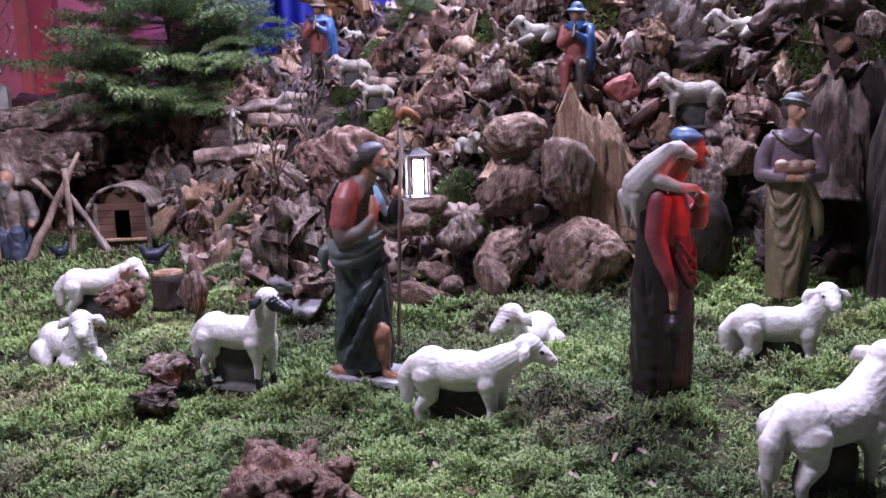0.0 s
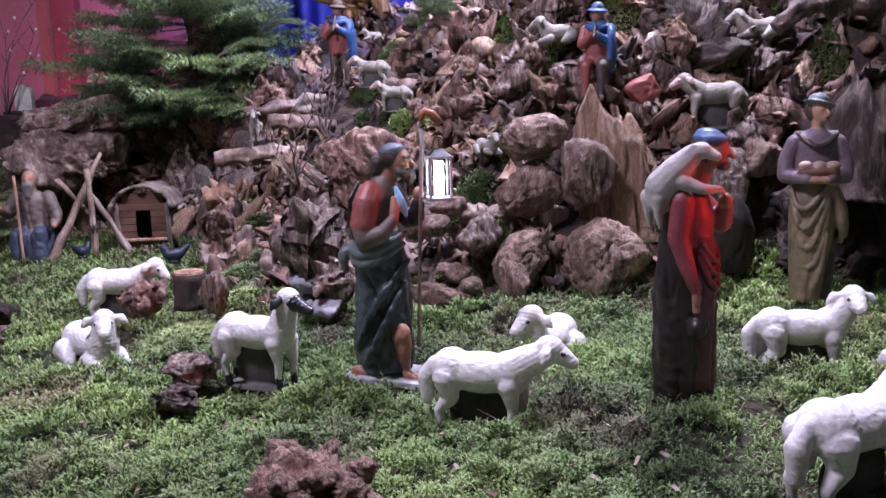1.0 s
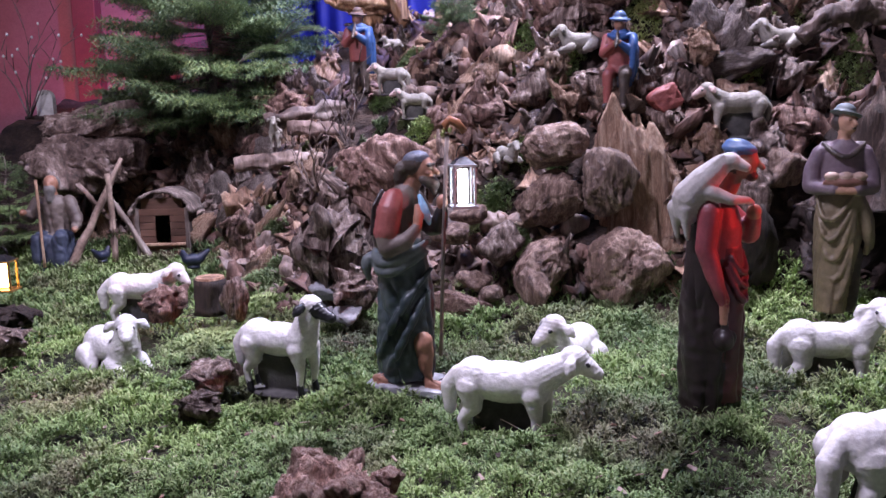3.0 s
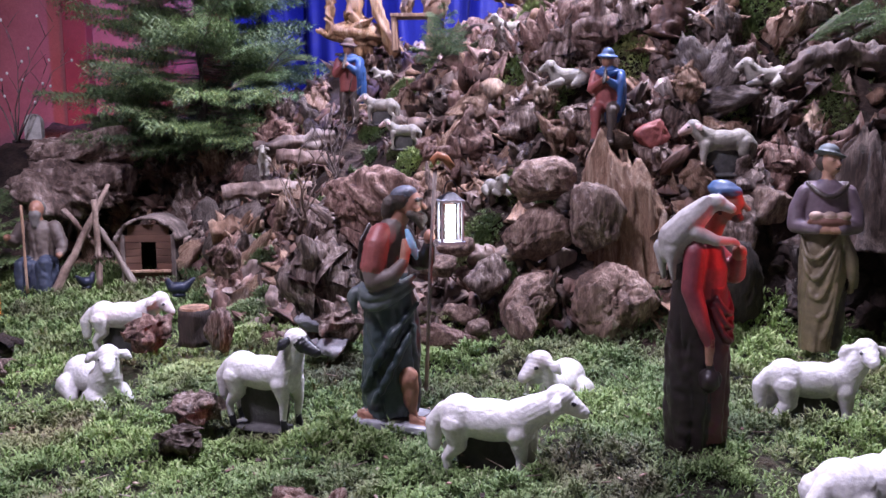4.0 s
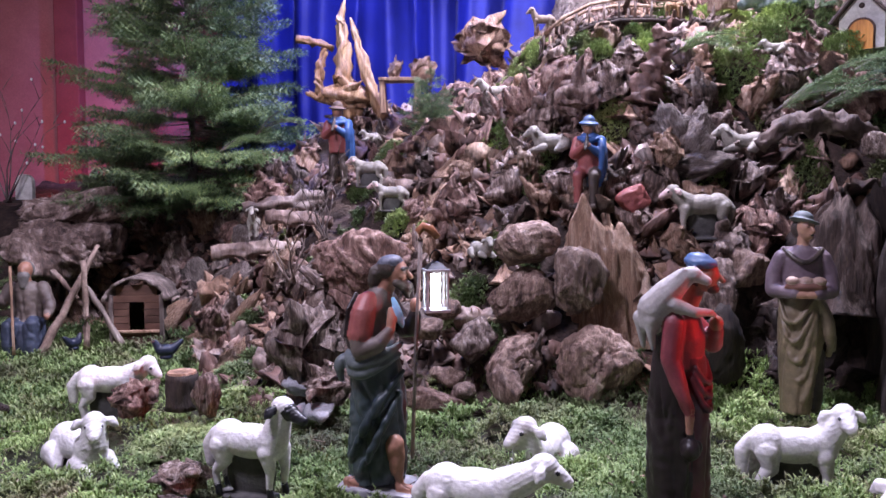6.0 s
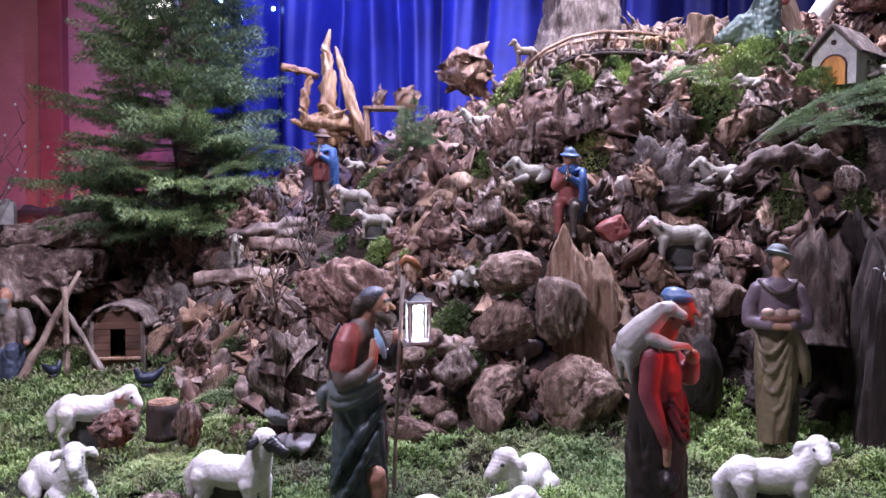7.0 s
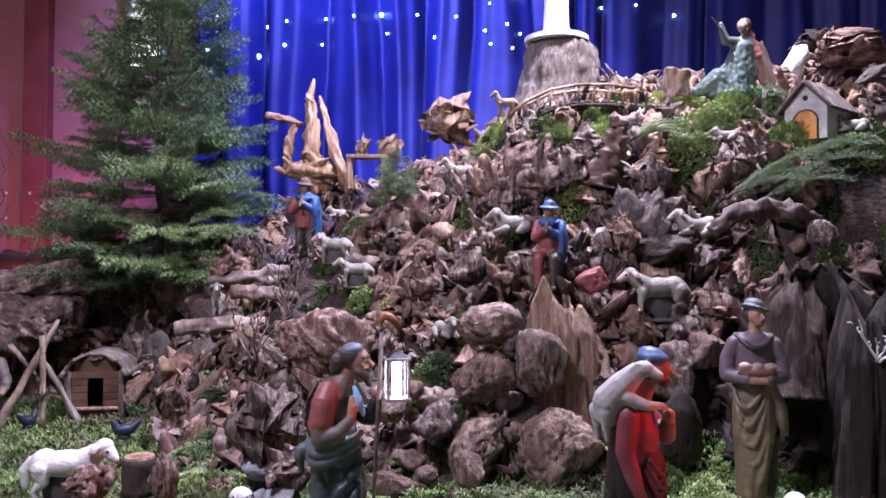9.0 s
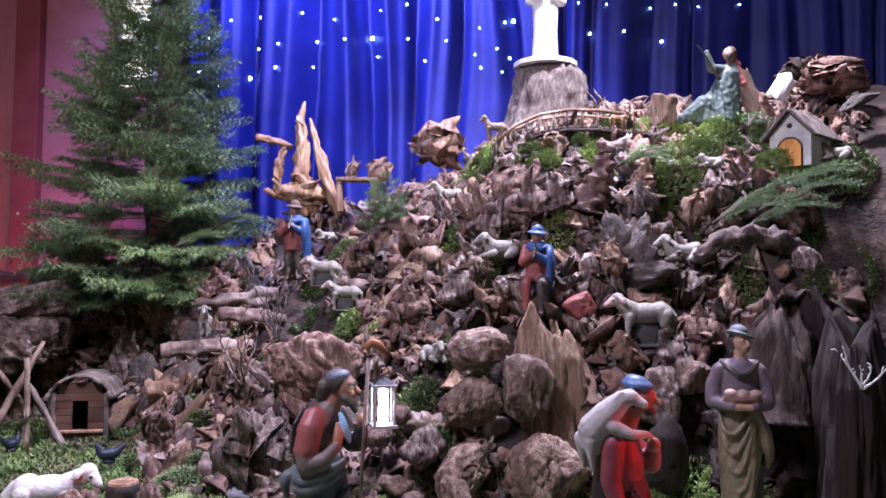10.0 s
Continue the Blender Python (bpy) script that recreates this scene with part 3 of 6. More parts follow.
# ---- the hall round the crib ----
for name, size, at, m, label in (
    ("wall_south", (9.4, 0.2, 5.6), (0, -4.6, 1.9), HALL, "pale plaster wall of the church hall"),
    ("wall_west", (0.2, 11, 5.6), (-4.7, 1.0, 1.9), HALL, "pale plaster side wall of the church hall"),
    ("wall_east", (0.2, 11, 5.6), (4.7, 1.0, 1.9), HALL, "pale plaster side wall of the church hall"),
    ("wall_north", (9.4, 0.2, 5.6), (0, 6.6, 1.9), WALL, "rose plaster wall behind the crib"),
    ("ceiling", (9.6, 11.6, 0.2), (0, 1.0, 4.8), HALL, "plain pale plaster ceiling"),
    ("floor", (9.6, 11.6, 0.2), (0, 1.0, -1.0), HALL, "pale stone hall floor"),
):
    ob = part(name, boxed(*size, None, 0), m, smooth=False)
    ob.location = at
    tagged(ob, label, name.split("_")[0], kind="structure")
front = part("stage_front", boxed(6.4, 0.06, 0.75, None, 0.005), DARK, smooth=False)
front.location = (-0.2, 0.72, -0.5)
tagged(front, "dark wooden boards closing the stage front", "stage", kind="structure")

# ---- blue curtain with led stars ----
def curtain_y(x, z):
    w = x + 0.30 * noise.noise(Vector((x * 1.3, 0, z * 0.22))) + 0.05 * z * noise.noise(Vector((x * 0.8, 5, 0)))
    deep = 0.35 + 0.65 * max(0.0, 0.6 - 0.35 * x + noise.noise(Vector((x * 0.9, 8, 0))))
    return 6.05 + 0.15 * deep * (1 - 2 * abs(math.sin(w * 8)) ** 0.8) + 0.035 * deep * math.sin(w * 37 + 1) + 0.10 * noise.noise(Vector((x * 1.2, 3, z * 0.3)))


cx = [-1.78 + 0.02 * i for i in range(310)]
cz = [0.4 + 0.12 * i for i in range(37)]
verts = [(x + 0.02 * noise.noise(Vector((x * 3, 0, z))), curtain_y(x, z), z) for z in cz for x in cx]
n = len(cx)
curtain = raw("curtain", verts, [(j * n + i, j * n + i + 1, (j + 1) * n + i + 1, (j + 1) * n + i) for j in range(len(cz) - 1) for i in range(n - 1)], CURTAIN, smooth=True)
curtain.modifiers.new("cloth", "SOLIDIFY").thickness = 0.004
tagged(curtain, "royal blue cloth curtain hanging in deep folds", "curtain")

bm = bmesh.new()
bmesh.ops.create_icosphere(bm, subdivisions=2, radius=0.011)
star_mesh = mesh_of(bm, "led")
star_mesh.materials.append(STAR_GLOW)


def star(x, y, z, s=1.0):
    ob = new("led_star", star_mesh)
    ob.location, ob.scale = (x, curtain_y(x, z) - 0.014, z), (s, s, s)
    tagged(ob, "small glowing blue-white LED on the curtain", "led light", "star lights on the curtain")


star(-0.335, 5.950, 2.810, 1.7)
star(-1.245, 5.950, 2.956, 1.0)
star(-1.453, 5.950, 2.882, 1.0)
star(-0.892, 5.950, 2.965, 1.0)
star(-0.630, 5.950, 2.903, 1.0)
star(-0.261, 5.950, 2.982, 0.8)
star(-0.040, 5.950, 2.780, 1.0)
star(0.194, 5.950, 2.934, 1.0)
star(0.269, 5.950, 2.756, 1.0)
star(-0.817, 5.950, 2.569, 1.0)
star(-1.093, 5.950, 2.513, 1.1)
star(0.098, 5.950, 2.600, 1.0)
star(0.542, 5.950, 2.887, 0.8)
star(-0.283, 5.950, 2.637, 0.9)
star(0.748, 5.950, 2.939, 1.0)
star(0.507, 5.950, 2.669, 0.9)
star(0.681, 5.950, 2.706, 1.0)
star(0.796, 5.950, 2.653, 1.0)
star(0.826, 5.950, 2.964, 1.5)
star(0.728, 5.950, 2.522, 0.9)
star(0.554, 5.950, 2.564, 1.0)
star(1.347, 5.950, 3.103, 0.8)
star(1.588, 5.950, 3.110, 0.8)
star(1.975, 5.950, 3.111, 0.9)
star(2.163, 5.950, 3.125, 0.8)
star(2.374, 5.950, 3.131, 0.8)
star(2.704, 5.950, 3.140, 0.8)
star(1.463, 5.950, 2.878, 1.0)
star(1.728, 5.950, 2.885, 1.0)
star(2.068, 5.950, 2.833, 1.2)
star(-1.262, 5.950, 2.704, 1.0)
star(-1.075, 5.950, 2.700, 0.9)
star(-0.790, 5.950, 2.785, 1.0)
star(-0.532, 5.950, 2.699, 1.0)
star(-1.673, 5.950, 2.785, 0.9)
star(-1.337, 5.950, 2.466, 1.8)
star(-1.714, 5.950, 2.485, 1.8)
star(-1.520, 5.950, 2.331, 1.1)
star(-1.763, 5.950, 2.294, 0.9)
star(-0.053, 5.950, 3.056, 1.0)
star(-0.598, 5.950, 3.157, 1.0)
star(-1.138, 5.950, 3.165, 1.0)
star(0.219, 5.950, 3.156, 1.0)
star(0.493, 5.950, 3.234, 1.3)
star(0.723, 5.950, 3.147, 1.0)

# ---- rose wall with red pilaster, lit window ----
p = part("pilaster", boxed(0.20, 0.12, 4.6, None, 0.01), REDPAINT, smooth=False)
p.location = (-3.24, 6.43, 1.5)
tagged(p, "dark red painted pilaster on the rose wall", "pilaster", kind="structure")
window = base("window_1", pose(-2.351, 6.460, 2.804), "tall narrow daylit window with cream glazing bars", "window", kind="structure")
pane = part("pane", boxed(0.26, 0.02, 1.3, pose(0, 0, 0.3), 0), WINDOW_GLOW, window, "glowing cream pane", False)
for k in range(8):
    part("glazing_bar", boxed(0.27, 0.03, 0.012, pose(0, -0.01, -0.32 + 0.17 * k), 0), HALL, pane, smooth=False)
for sx in (-1, 1):
    part("window_frame", boxed(0.03, 0.06, 1.36, pose(sx * 0.145, -0.01, 0.3), 0.004), HALL, window, smooth=False)


OLDWOOD = surface("old_furrowed_wood", [(0.3, (0.030, 0.019, 0.016)), (0.47, (0.095, 0.064, 0.052)), (0.6, (0.18, 0.13, 0.11)), (0.74, (0.32, 0.26, 0.22))], 6, 0.75, 1.0, 40, (1, 1, 0.12), 0.2, depth=0.012, speckle=0.5)
STUMP = surface("rotten_red_wood", [(0.3, (0.10, 0.045, 0.035)), (0.45, (0.30, 0.165, 0.125)), (0.62, (0.56, 0.40, 0.33))], 4, 0.8, 1.0, 26, (1, 1, 0.2), 0, depth=0.012, speckle=0.5)


# ---- root wood and stones ----
def lump(name, at, size, material, seed, label, category, turn=(0, 0, 0), group="", shape=chunk, **kw):
    if shape is chunk:
        kw.setdefault("sub", 4)
    me = shape(name, seed, **kw)
    ob = linked(name, me, material)
    ob.matrix_world = pose(*at, *turn) @ Matrix.Diagonal((*size, 1))
    return tagged(ob, label, category, group)


stump = lump("stump", (-0.330, 1.400, -0.125), (0.140, 0.105, 0.110), STUMP, 5, "rough reddish rotten stump standing in the moss", "stump", sub=5, rough=0.40, grain=1.5, lobes=9, spike=0.3, facets=12, along_grain=0.3, turn=(0, 0, 15))
knobs = random.Random(8)
for k in range(15):
    a, q = k * 2.4, (0.35 + 0.65 * (k % 3) / 2)
    ob = linked("rotten_block", chunk("rotten_block", 400 + k, 7, 4, 0.45, 1.0, 0.6, 1.5, 12), STUMP, stump)
    ob.matrix_world = pose(-0.330 + 0.110 * q * math.cos(a), 1.400 + 0.085 * q * math.sin(a), -0.062 + 0.020 * (1 - q) + knobs.uniform(-0.02, 0.01), knobs.uniform(-40, 40), knobs.uniform(-40, 40), knobs.uniform(0, 360)) @ Matrix.Diagonal((knobs.uniform(0.026, 0.044), knobs.uniform(0.024, 0.036), knobs.uniform(0.024, 0.042), 1))
lump("split_log", (0.602, 3.020, 0.470), (0.165, 0.11, 0.335), SPLIT, 11, "upright pale splintered log with a jagged top", "log", turn=(0, -4, 0), shape=shard, jag=0.28, taper=0.28, groove=0.34, slope=0.24)
lump("stone", (0.447, 2.880, 0.380), (0.142, 0.12, 0.129), ROCK, 12, "rounded brown stone with swirling grain", "stone", sub=5, rough=0.20, spike=0.5, facets=24, group="stones at the hill's foot")
lump("stone", (0.279, 2.980, 0.540), (0.179, 0.12, 0.103), ROCK, 13, "flat brown layered stone on the cliff", "stone", sub=5, rough=0.20, spike=0.5, facets=24, turn=(0, -12, 0), group="stones at the hill's foot")
lump("stone", (0.517, 2.780, 0.110), (0.208, 0.13, 0.162), ROCK, 14, "broad slanting brown stone at the foot of the cliff", "stone", sub=5, rough=0.20, spike=0.5, facets=24, group="stones at the hill's foot")
lump("stone", (0.204, 2.820, 0.098), (0.137, 0.12, 0.137), ROCK, 15, "leaning brown stone slab in the shade", "stone", sub=5, rough=0.20, spike=0.5, facets=24, turn=(0, 25, 0), group="stones at the hill's foot")
lump("stone", (0.158, 2.660, 0.053), (0.072, 0.07, 0.080), ROCK, 16, "small upright orange-brown stone in the moss", "stone", rough=0.18, spike=0.4, facets=22,  group="stones at the hill's foot")
lump("stone", (0.251, 2.980, 0.338), (0.147, 0.10, 0.112), ROCK, 17, "dark cracked stone under an overhang", "stone", sub=5, spike=0.4, group="stones at the hill's foot")
lump("root", (0.057, 2.860, 0.175), (0.099, 0.09, 0.078), ROOT, 18, "knotty brown root block beside the moss bank", "root", spike=0.5)
lump("root", (-0.429, 3.300, 0.444), (0.226, 0.14, 0.133), ROOT_RED, 19, "large reddish fibrous wood block on the slope", "root", sub=5, rough=0.35, spike=0.3)
lump("root", (-0.094, 2.700, -0.005), (0.125, 0.05, 0.044), ROOT_RED, 20, "low reddish root lying in the moss", "root", turn=(0, 8, 0), spike=0.4)
lump("root", (-0.563, 2.780, 0.175), (0.156, 0.14, 0.167), ROOT, 21, "big gnarled root stock with pointed arms", "root", shape=fork, limbs=9, knot=1.1, thick=0.30)
lump("root", (-0.466, 2.660, 0.049), (0.104, 0.08, 0.080), ROOT, 22, "pale gnarled root foot beside the brook", "root", shape=fork, limbs=6, knot=0.6, thick=0.28)
lump("root", (-1.053, 3.200, 0.188), (0.076, 0.08, 0.095), ROOT_RED, 23, "small upright root with a pale tip", "root", shape=fork, limbs=7, knot=0.8, thick=0.28)
lump("root", (-1.197, 2.720, -0.013), (0.111, 0.08, 0.097), ROOT_RED, 24, "ragged reddish root piece by the standing sheep", "root", shape=fork, limbs=6, knot=0.7, thick=0.25)
lump("root", (-0.905, 2.660, 0.007), (0.056, 0.06, 0.084), ROOT, 25, "short knotted root block in the moss", "root", rough=0.3)
lump("earth_mound", (-2.359, 4.450, 0.400), (0.381, 0.3, 0.192), ROOT, 26, "smooth brown bark mound above the hut", "root", sub=5, rough=0.4, spike=0.4)
lump("log", (-2.421, 4.620, 0.634), (0.359, 0.14, 0.116), ROOT, 27, "pale knotted log lying below the red wall", "log", sub=5, rough=0.5, spike=0.6)
# the next three carry the shade of the cliff in their dark colour
lump("cliff_block", (1.471, 2.860, 0.097), (0.250, 0.16, 0.187), DARK, 31, "timber block with deep shade put into its colour", "root", rough=0.25, spike=0.3)
lump("cliff_block", (1.593, 2.620, 0.285), (0.116, 0.14, 0.445), DARK, 32, "bark pillar at the crib's edge, shade put into its colour", "log", shape=shard, jag=0.2, taper=0.2, groove=0.2)
lump("stone", (0.957, 2.750, 0.148), (0.123, 0.10, 0.174), DARK, 33, "grey stone with the cliff's shade put into its colour", "stone", rough=0.19, spike=0.3)
lump("root", (0.982, 2.880, 0.365), (0.129, 0.10, 0.099), ROOT, 34, "knotted brown root end with cut branch stubs", "root", lobes=9, spike=0.7)
lump("stone", (1.126, 2.960, 0.453), (0.108, 0.09, 0.073), ROCK, 35, "smooth brown stone below the grey sheep", "stone", spike=0.3)
lump("red_wedge", (0.720, 3.120, 0.724), (0.092, 0.05, 0.065), REDCLOTH, 36, "wedge of brick-red painted wood", "wood", turn=(0, -35, 0), rough=0.1, spike=0.1)
lump("spire_root", (-0.686, 4.900, 1.377), (0.219, 0.12, 0.131), GOLD, 40, "golden root foot of the wood spires", "root", shape=fork, limbs=7, knot=0.5, thick=0.25)
lump("twisted_root", (0.181, 4.950, 1.729), (0.206, 0.16, 0.191), SPLIT, 41, "twisted pale root stump with branching arms", "root", shape=fork, limbs=7, knot=0.7, thick=0.28)
lump("pedestal_stump", (0.878, 4.750, 1.990), (0.254, 0.2, 0.265), BARK, 42, "bark-covered tree stump carrying a statue", "stump", shape=shard, jag=0.0, taper=0.25, groove=0.2, oval=0.2)
lump("hollow_root", (0.879, 3.200, 0.921), (0.095, 0.08, 0.095), SPLIT, 45, "pale torn root with curling arms", "root", shape=fork, limbs=9, knot=0.5, thick=0.24)
lump("hill_root", (2.400, 4.100, 2.010), (0.202, 0.15, 0.125), ROOT_RED, 46, "ragged brown root on the hill's crest", "root", shape=fork, limbs=9, knot=0.6, thick=0.32)
lump("hill_root", (2.313, 4.300, 2.099), (0.156, 0.12, 0.075), DARK, 47, "dark gnarled root on the hill's crest", "root", shape=fork, limbs=6, knot=0.6, thick=0.3)

lump("log_slab", (1.441, 2.800, 0.563), (0.165, 0.11, 0.27), OLDWOOD, 28, "tall upright slab of furrowed old wood", "log", turn=(-4, 5, 0), shape=shard, jag=0.35, taper=0.42, groove=0.26, oval=0.25, slope=0.15)
# shadow beside the hollow, put into this slab's colour
lump("log_slab", (1.651, 2.860, 0.592), (0.12, 0.10, 0.24), DARK, 132, "upright slab of furrowed old wood, shade put into its colour", "log", turn=(0, -6, 0), shape=shard, jag=0.4, taper=0.4, groove=0.3)


def bent_root(points, radii, material, label, seed, wobble=0.42):
    """One thick root through a few points, rounded between them, with ribs and knots."""
    path = [Vector(p) for p in points]
    fine, rad, n = [], [], len(path) - 1
    for i in range(n * 6 + 1):
        u = i / 6
        k = min(n - 1, int(u))
        w = u - k
        a, b, c, d = path[max(0, k - 1)], path[k], path[k + 1], path[min(n, k + 2)]
        fine.append(0.5 * (2 * b + (c - a) * w + (2 * a - 5 * b + 4 * c - d) * w * w + (3 * b - a - 3 * c + d) * w ** 3))
        rad.append((radii[k] + (radii[k + 1] - radii[k]) * w) * (1 + 0.12 * noise.noise(Vector((i * 0.45, seed, 0)))))
    bm = bmesh.new()
    stick(bm, fine, rad, 26, wobble, seed)
    return tagged(part("bent_root", bm, material), label, "root")


bent_root([(1.151, 2.900, 0.917), (1.235, 2.900, 0.992), (1.352, 2.900, 1.011), (1.465, 2.900, 0.995), (1.556, 2.900, 0.956), (1.619, 2.900, 0.896)], [0.026, 0.036, 0.040, 0.040, 0.036, 0.028], OLDWOOD, "thick brown root arching over a dark mossy hollow", 4)
lump("gnarled_root", (1.579, 2.860, 0.916), (0.062, 0.055, 0.052), ROOT, 130, "pale knotted root end above the hollow", "root", sub=5, rough=0.5, spike=0.5)
bent_root([(0.832, 3.450, 1.143), (0.853, 3.450, 1.222), (0.890, 3.450, 1.301), (0.916, 3.450, 1.379), (0.921, 3.450, 1.445), (0.883, 3.450, 1.492)], [0.070, 0.062, 0.050, 0.042, 0.034, 0.020], ROOT_RED, "tall bent reddish root with a hooked tip", 9, 0.5)
bent_root([(1.040, 3.450, 1.169), (1.080, 3.450, 1.222), (1.106, 3.450, 1.289), (1.101, 3.450, 1.355), (1.088, 3.450, 1.408)], [0.075, 0.056, 0.040, 0.034, 0.022], SPLIT, "pale flared root end standing on the slope", 12, 0.5)
ARMS = ("sprawling weathered root with many arms", "pale twisted root with torn arms", "brown gnarled root gripping the slope", "reddish root stock with stubby arms")


def sprawl(at, r, seed, material, turn):
    lump("root", (at[0], at[1], at[2] + r * 0.2), (r * 1.25, r * 1.0, r * 1.25), material, seed, ARMS[seed % 4], "root", (seed * 31 % 40 - 26, seed * 17 % 50 - 25, turn), "sprawling roots on the hill", shape=fork, limbs=6 + seed % 4, knot=0.5, thick=0.26)


sprawl((-0.140, 4.045, 0.898), 0.085, 200, ROOT, 0)
sprawl((0.053, 3.692, 0.821), 0.097, 201, SPLIT, 47)
sprawl((0.238, 3.523, 0.767), 0.109, 202, ROOT, 94)
sprawl((-0.002, 3.564, 0.644), 0.121, 203, ROOT_RED, 141)
sprawl((0.229, 3.382, 0.601), 0.085, 204, ROOT, 188)
sprawl((-0.147, 3.508, 0.473), 0.097, 205, SPLIT, 235)
sprawl((0.705, 3.509, 1.226), 0.109, 206, ROOT, 282)
sprawl((0.556, 3.503, 1.143), 0.121, 207, ROOT_RED, 329)
sprawl((0.799, 3.568, 1.343), 0.085, 208, ROOT, 16)
sprawl((0.768, 3.982, 1.526), 0.097, 209, SPLIT, 63)
sprawl((0.432, 3.580, 1.095), 0.109, 210, ROOT, 110)
sprawl((0.343, 3.714, 1.133), 0.121, 211, ROOT_RED, 157)
sprawl((1.128, 3.352, 1.005), 0.085, 212, ROOT, 204)
sprawl((1.337, 3.423, 1.142), 0.097, 213, SPLIT, 251)
sprawl((1.455, 3.450, 1.226), 0.109, 214, ROOT, 298)
sprawl((1.760, 3.310, 1.135), 0.121, 215, ROOT_RED, 345)
sprawl((0.752, 3.130, 0.606), 0.085, 216, ROOT, 32)
sprawl((0.904, 3.071, 0.516), 0.097, 217, SPLIT, 79)
sprawl((1.076, 3.054, 0.494), 0.109, 218, ROOT, 126)
sprawl((1.198, 3.093, 0.562), 0.121, 219, ROOT_RED, 173)
sprawl((-1.137, 4.812, 0.857), 0.100, 220, ROOT, 220)
sprawl((-0.959, 4.817, 0.930), 0.112, 221, SPLIT, 267)
sprawl((-1.666, 5.653, 0.865), 0.124, 222, ROOT, 314)
sprawl((-1.127, 4.627, 0.664), 0.136, 223, ROOT_RED, 1)
sprawl((-1.787, 4.851, 0.438), 0.100, 224, ROOT, 48)
sprawl((-1.609, 4.848, 0.547), 0.112, 225, SPLIT, 95)
sprawl((-2.348, 5.063, 0.496), 0.124, 226, ROOT, 142)
sprawl((-2.635, 5.191, 0.564), 0.136, 227, ROOT_RED, 189)
sprawl((-1.343, 4.336, 0.282), 0.100, 228, ROOT, 236)
sprawl((-0.928, 3.930, 0.330), 0.112, 229, SPLIT, 283)
sprawl((-0.588, 3.473, 0.227), 0.124, 230, ROOT, 330)
sprawl((-0.356, 3.250, 0.202), 0.121, 231, ROOT_RED, 17)
sprawl((-0.779, 3.642, 0.268), 0.100, 232, ROOT, 64)
sprawl((-0.342, 4.291, 0.871), 0.097, 233, SPLIT, 111)
sprawl((1.063, 3.439, 1.155), 0.109, 234, ROOT, 158)
sprawl((0.504, 3.611, 1.250), 0.121, 235, ROOT_RED, 205)
sprawl((0.466, 3.324, 0.770), 0.085, 260, ROOT, 0)
sprawl((0.391, 3.331, 0.693), 0.095, 261, SPLIT, 71)
sprawl((0.627, 3.235, 0.747), 0.105, 262, ROOT, 142)
sprawl((0.513, 3.216, 0.649), 0.085, 263, ROOT_RED, 213)
sprawl((1.208, 3.217, 0.775), 0.095, 264, ROOT, 284)
sprawl((1.036, 3.148, 0.654), 0.105, 265, SPLIT, 355)
sprawl((1.327, 3.143, 0.655), 0.085, 266, ROOT, 66)
sprawl((1.386, 3.083, 0.575), 0.095, 267, ROOT_RED, 137)
sprawl((0.822, 3.217, 0.761), 0.105, 268, ROOT, 208)
sprawl((0.331, 3.515, 0.861), 0.085, 269, SPLIT, 279)
sprawl((1.200, 3.299, 0.914), 0.095, 270, ROOT, 350)
CLEAR = [(0.55, 3.0, 0.17), (0.99, 2.95, 0.16), (-0.69, 4.4, 0.2), (-0.40, 3.9, 0.15), (1.22, 3.18, 0.12), (0.43, 3.32, 0.12)]


# ---- plaster figures: one mesh each ----
def stand(name, me, at, facing, label, category, scale=1.0, group=""):
    CLEAR.append((at[0], at[1], 0.05 + max(me.vertices[0].co.length, 0.2) * scale * 0.35))
    ob = new(name, me)
    ob.matrix_world = pose(*at, 0, 0, facing) @ Matrix.Diagonal((scale, scale, scale, 1))
    return tagged(ob, label, category, group)


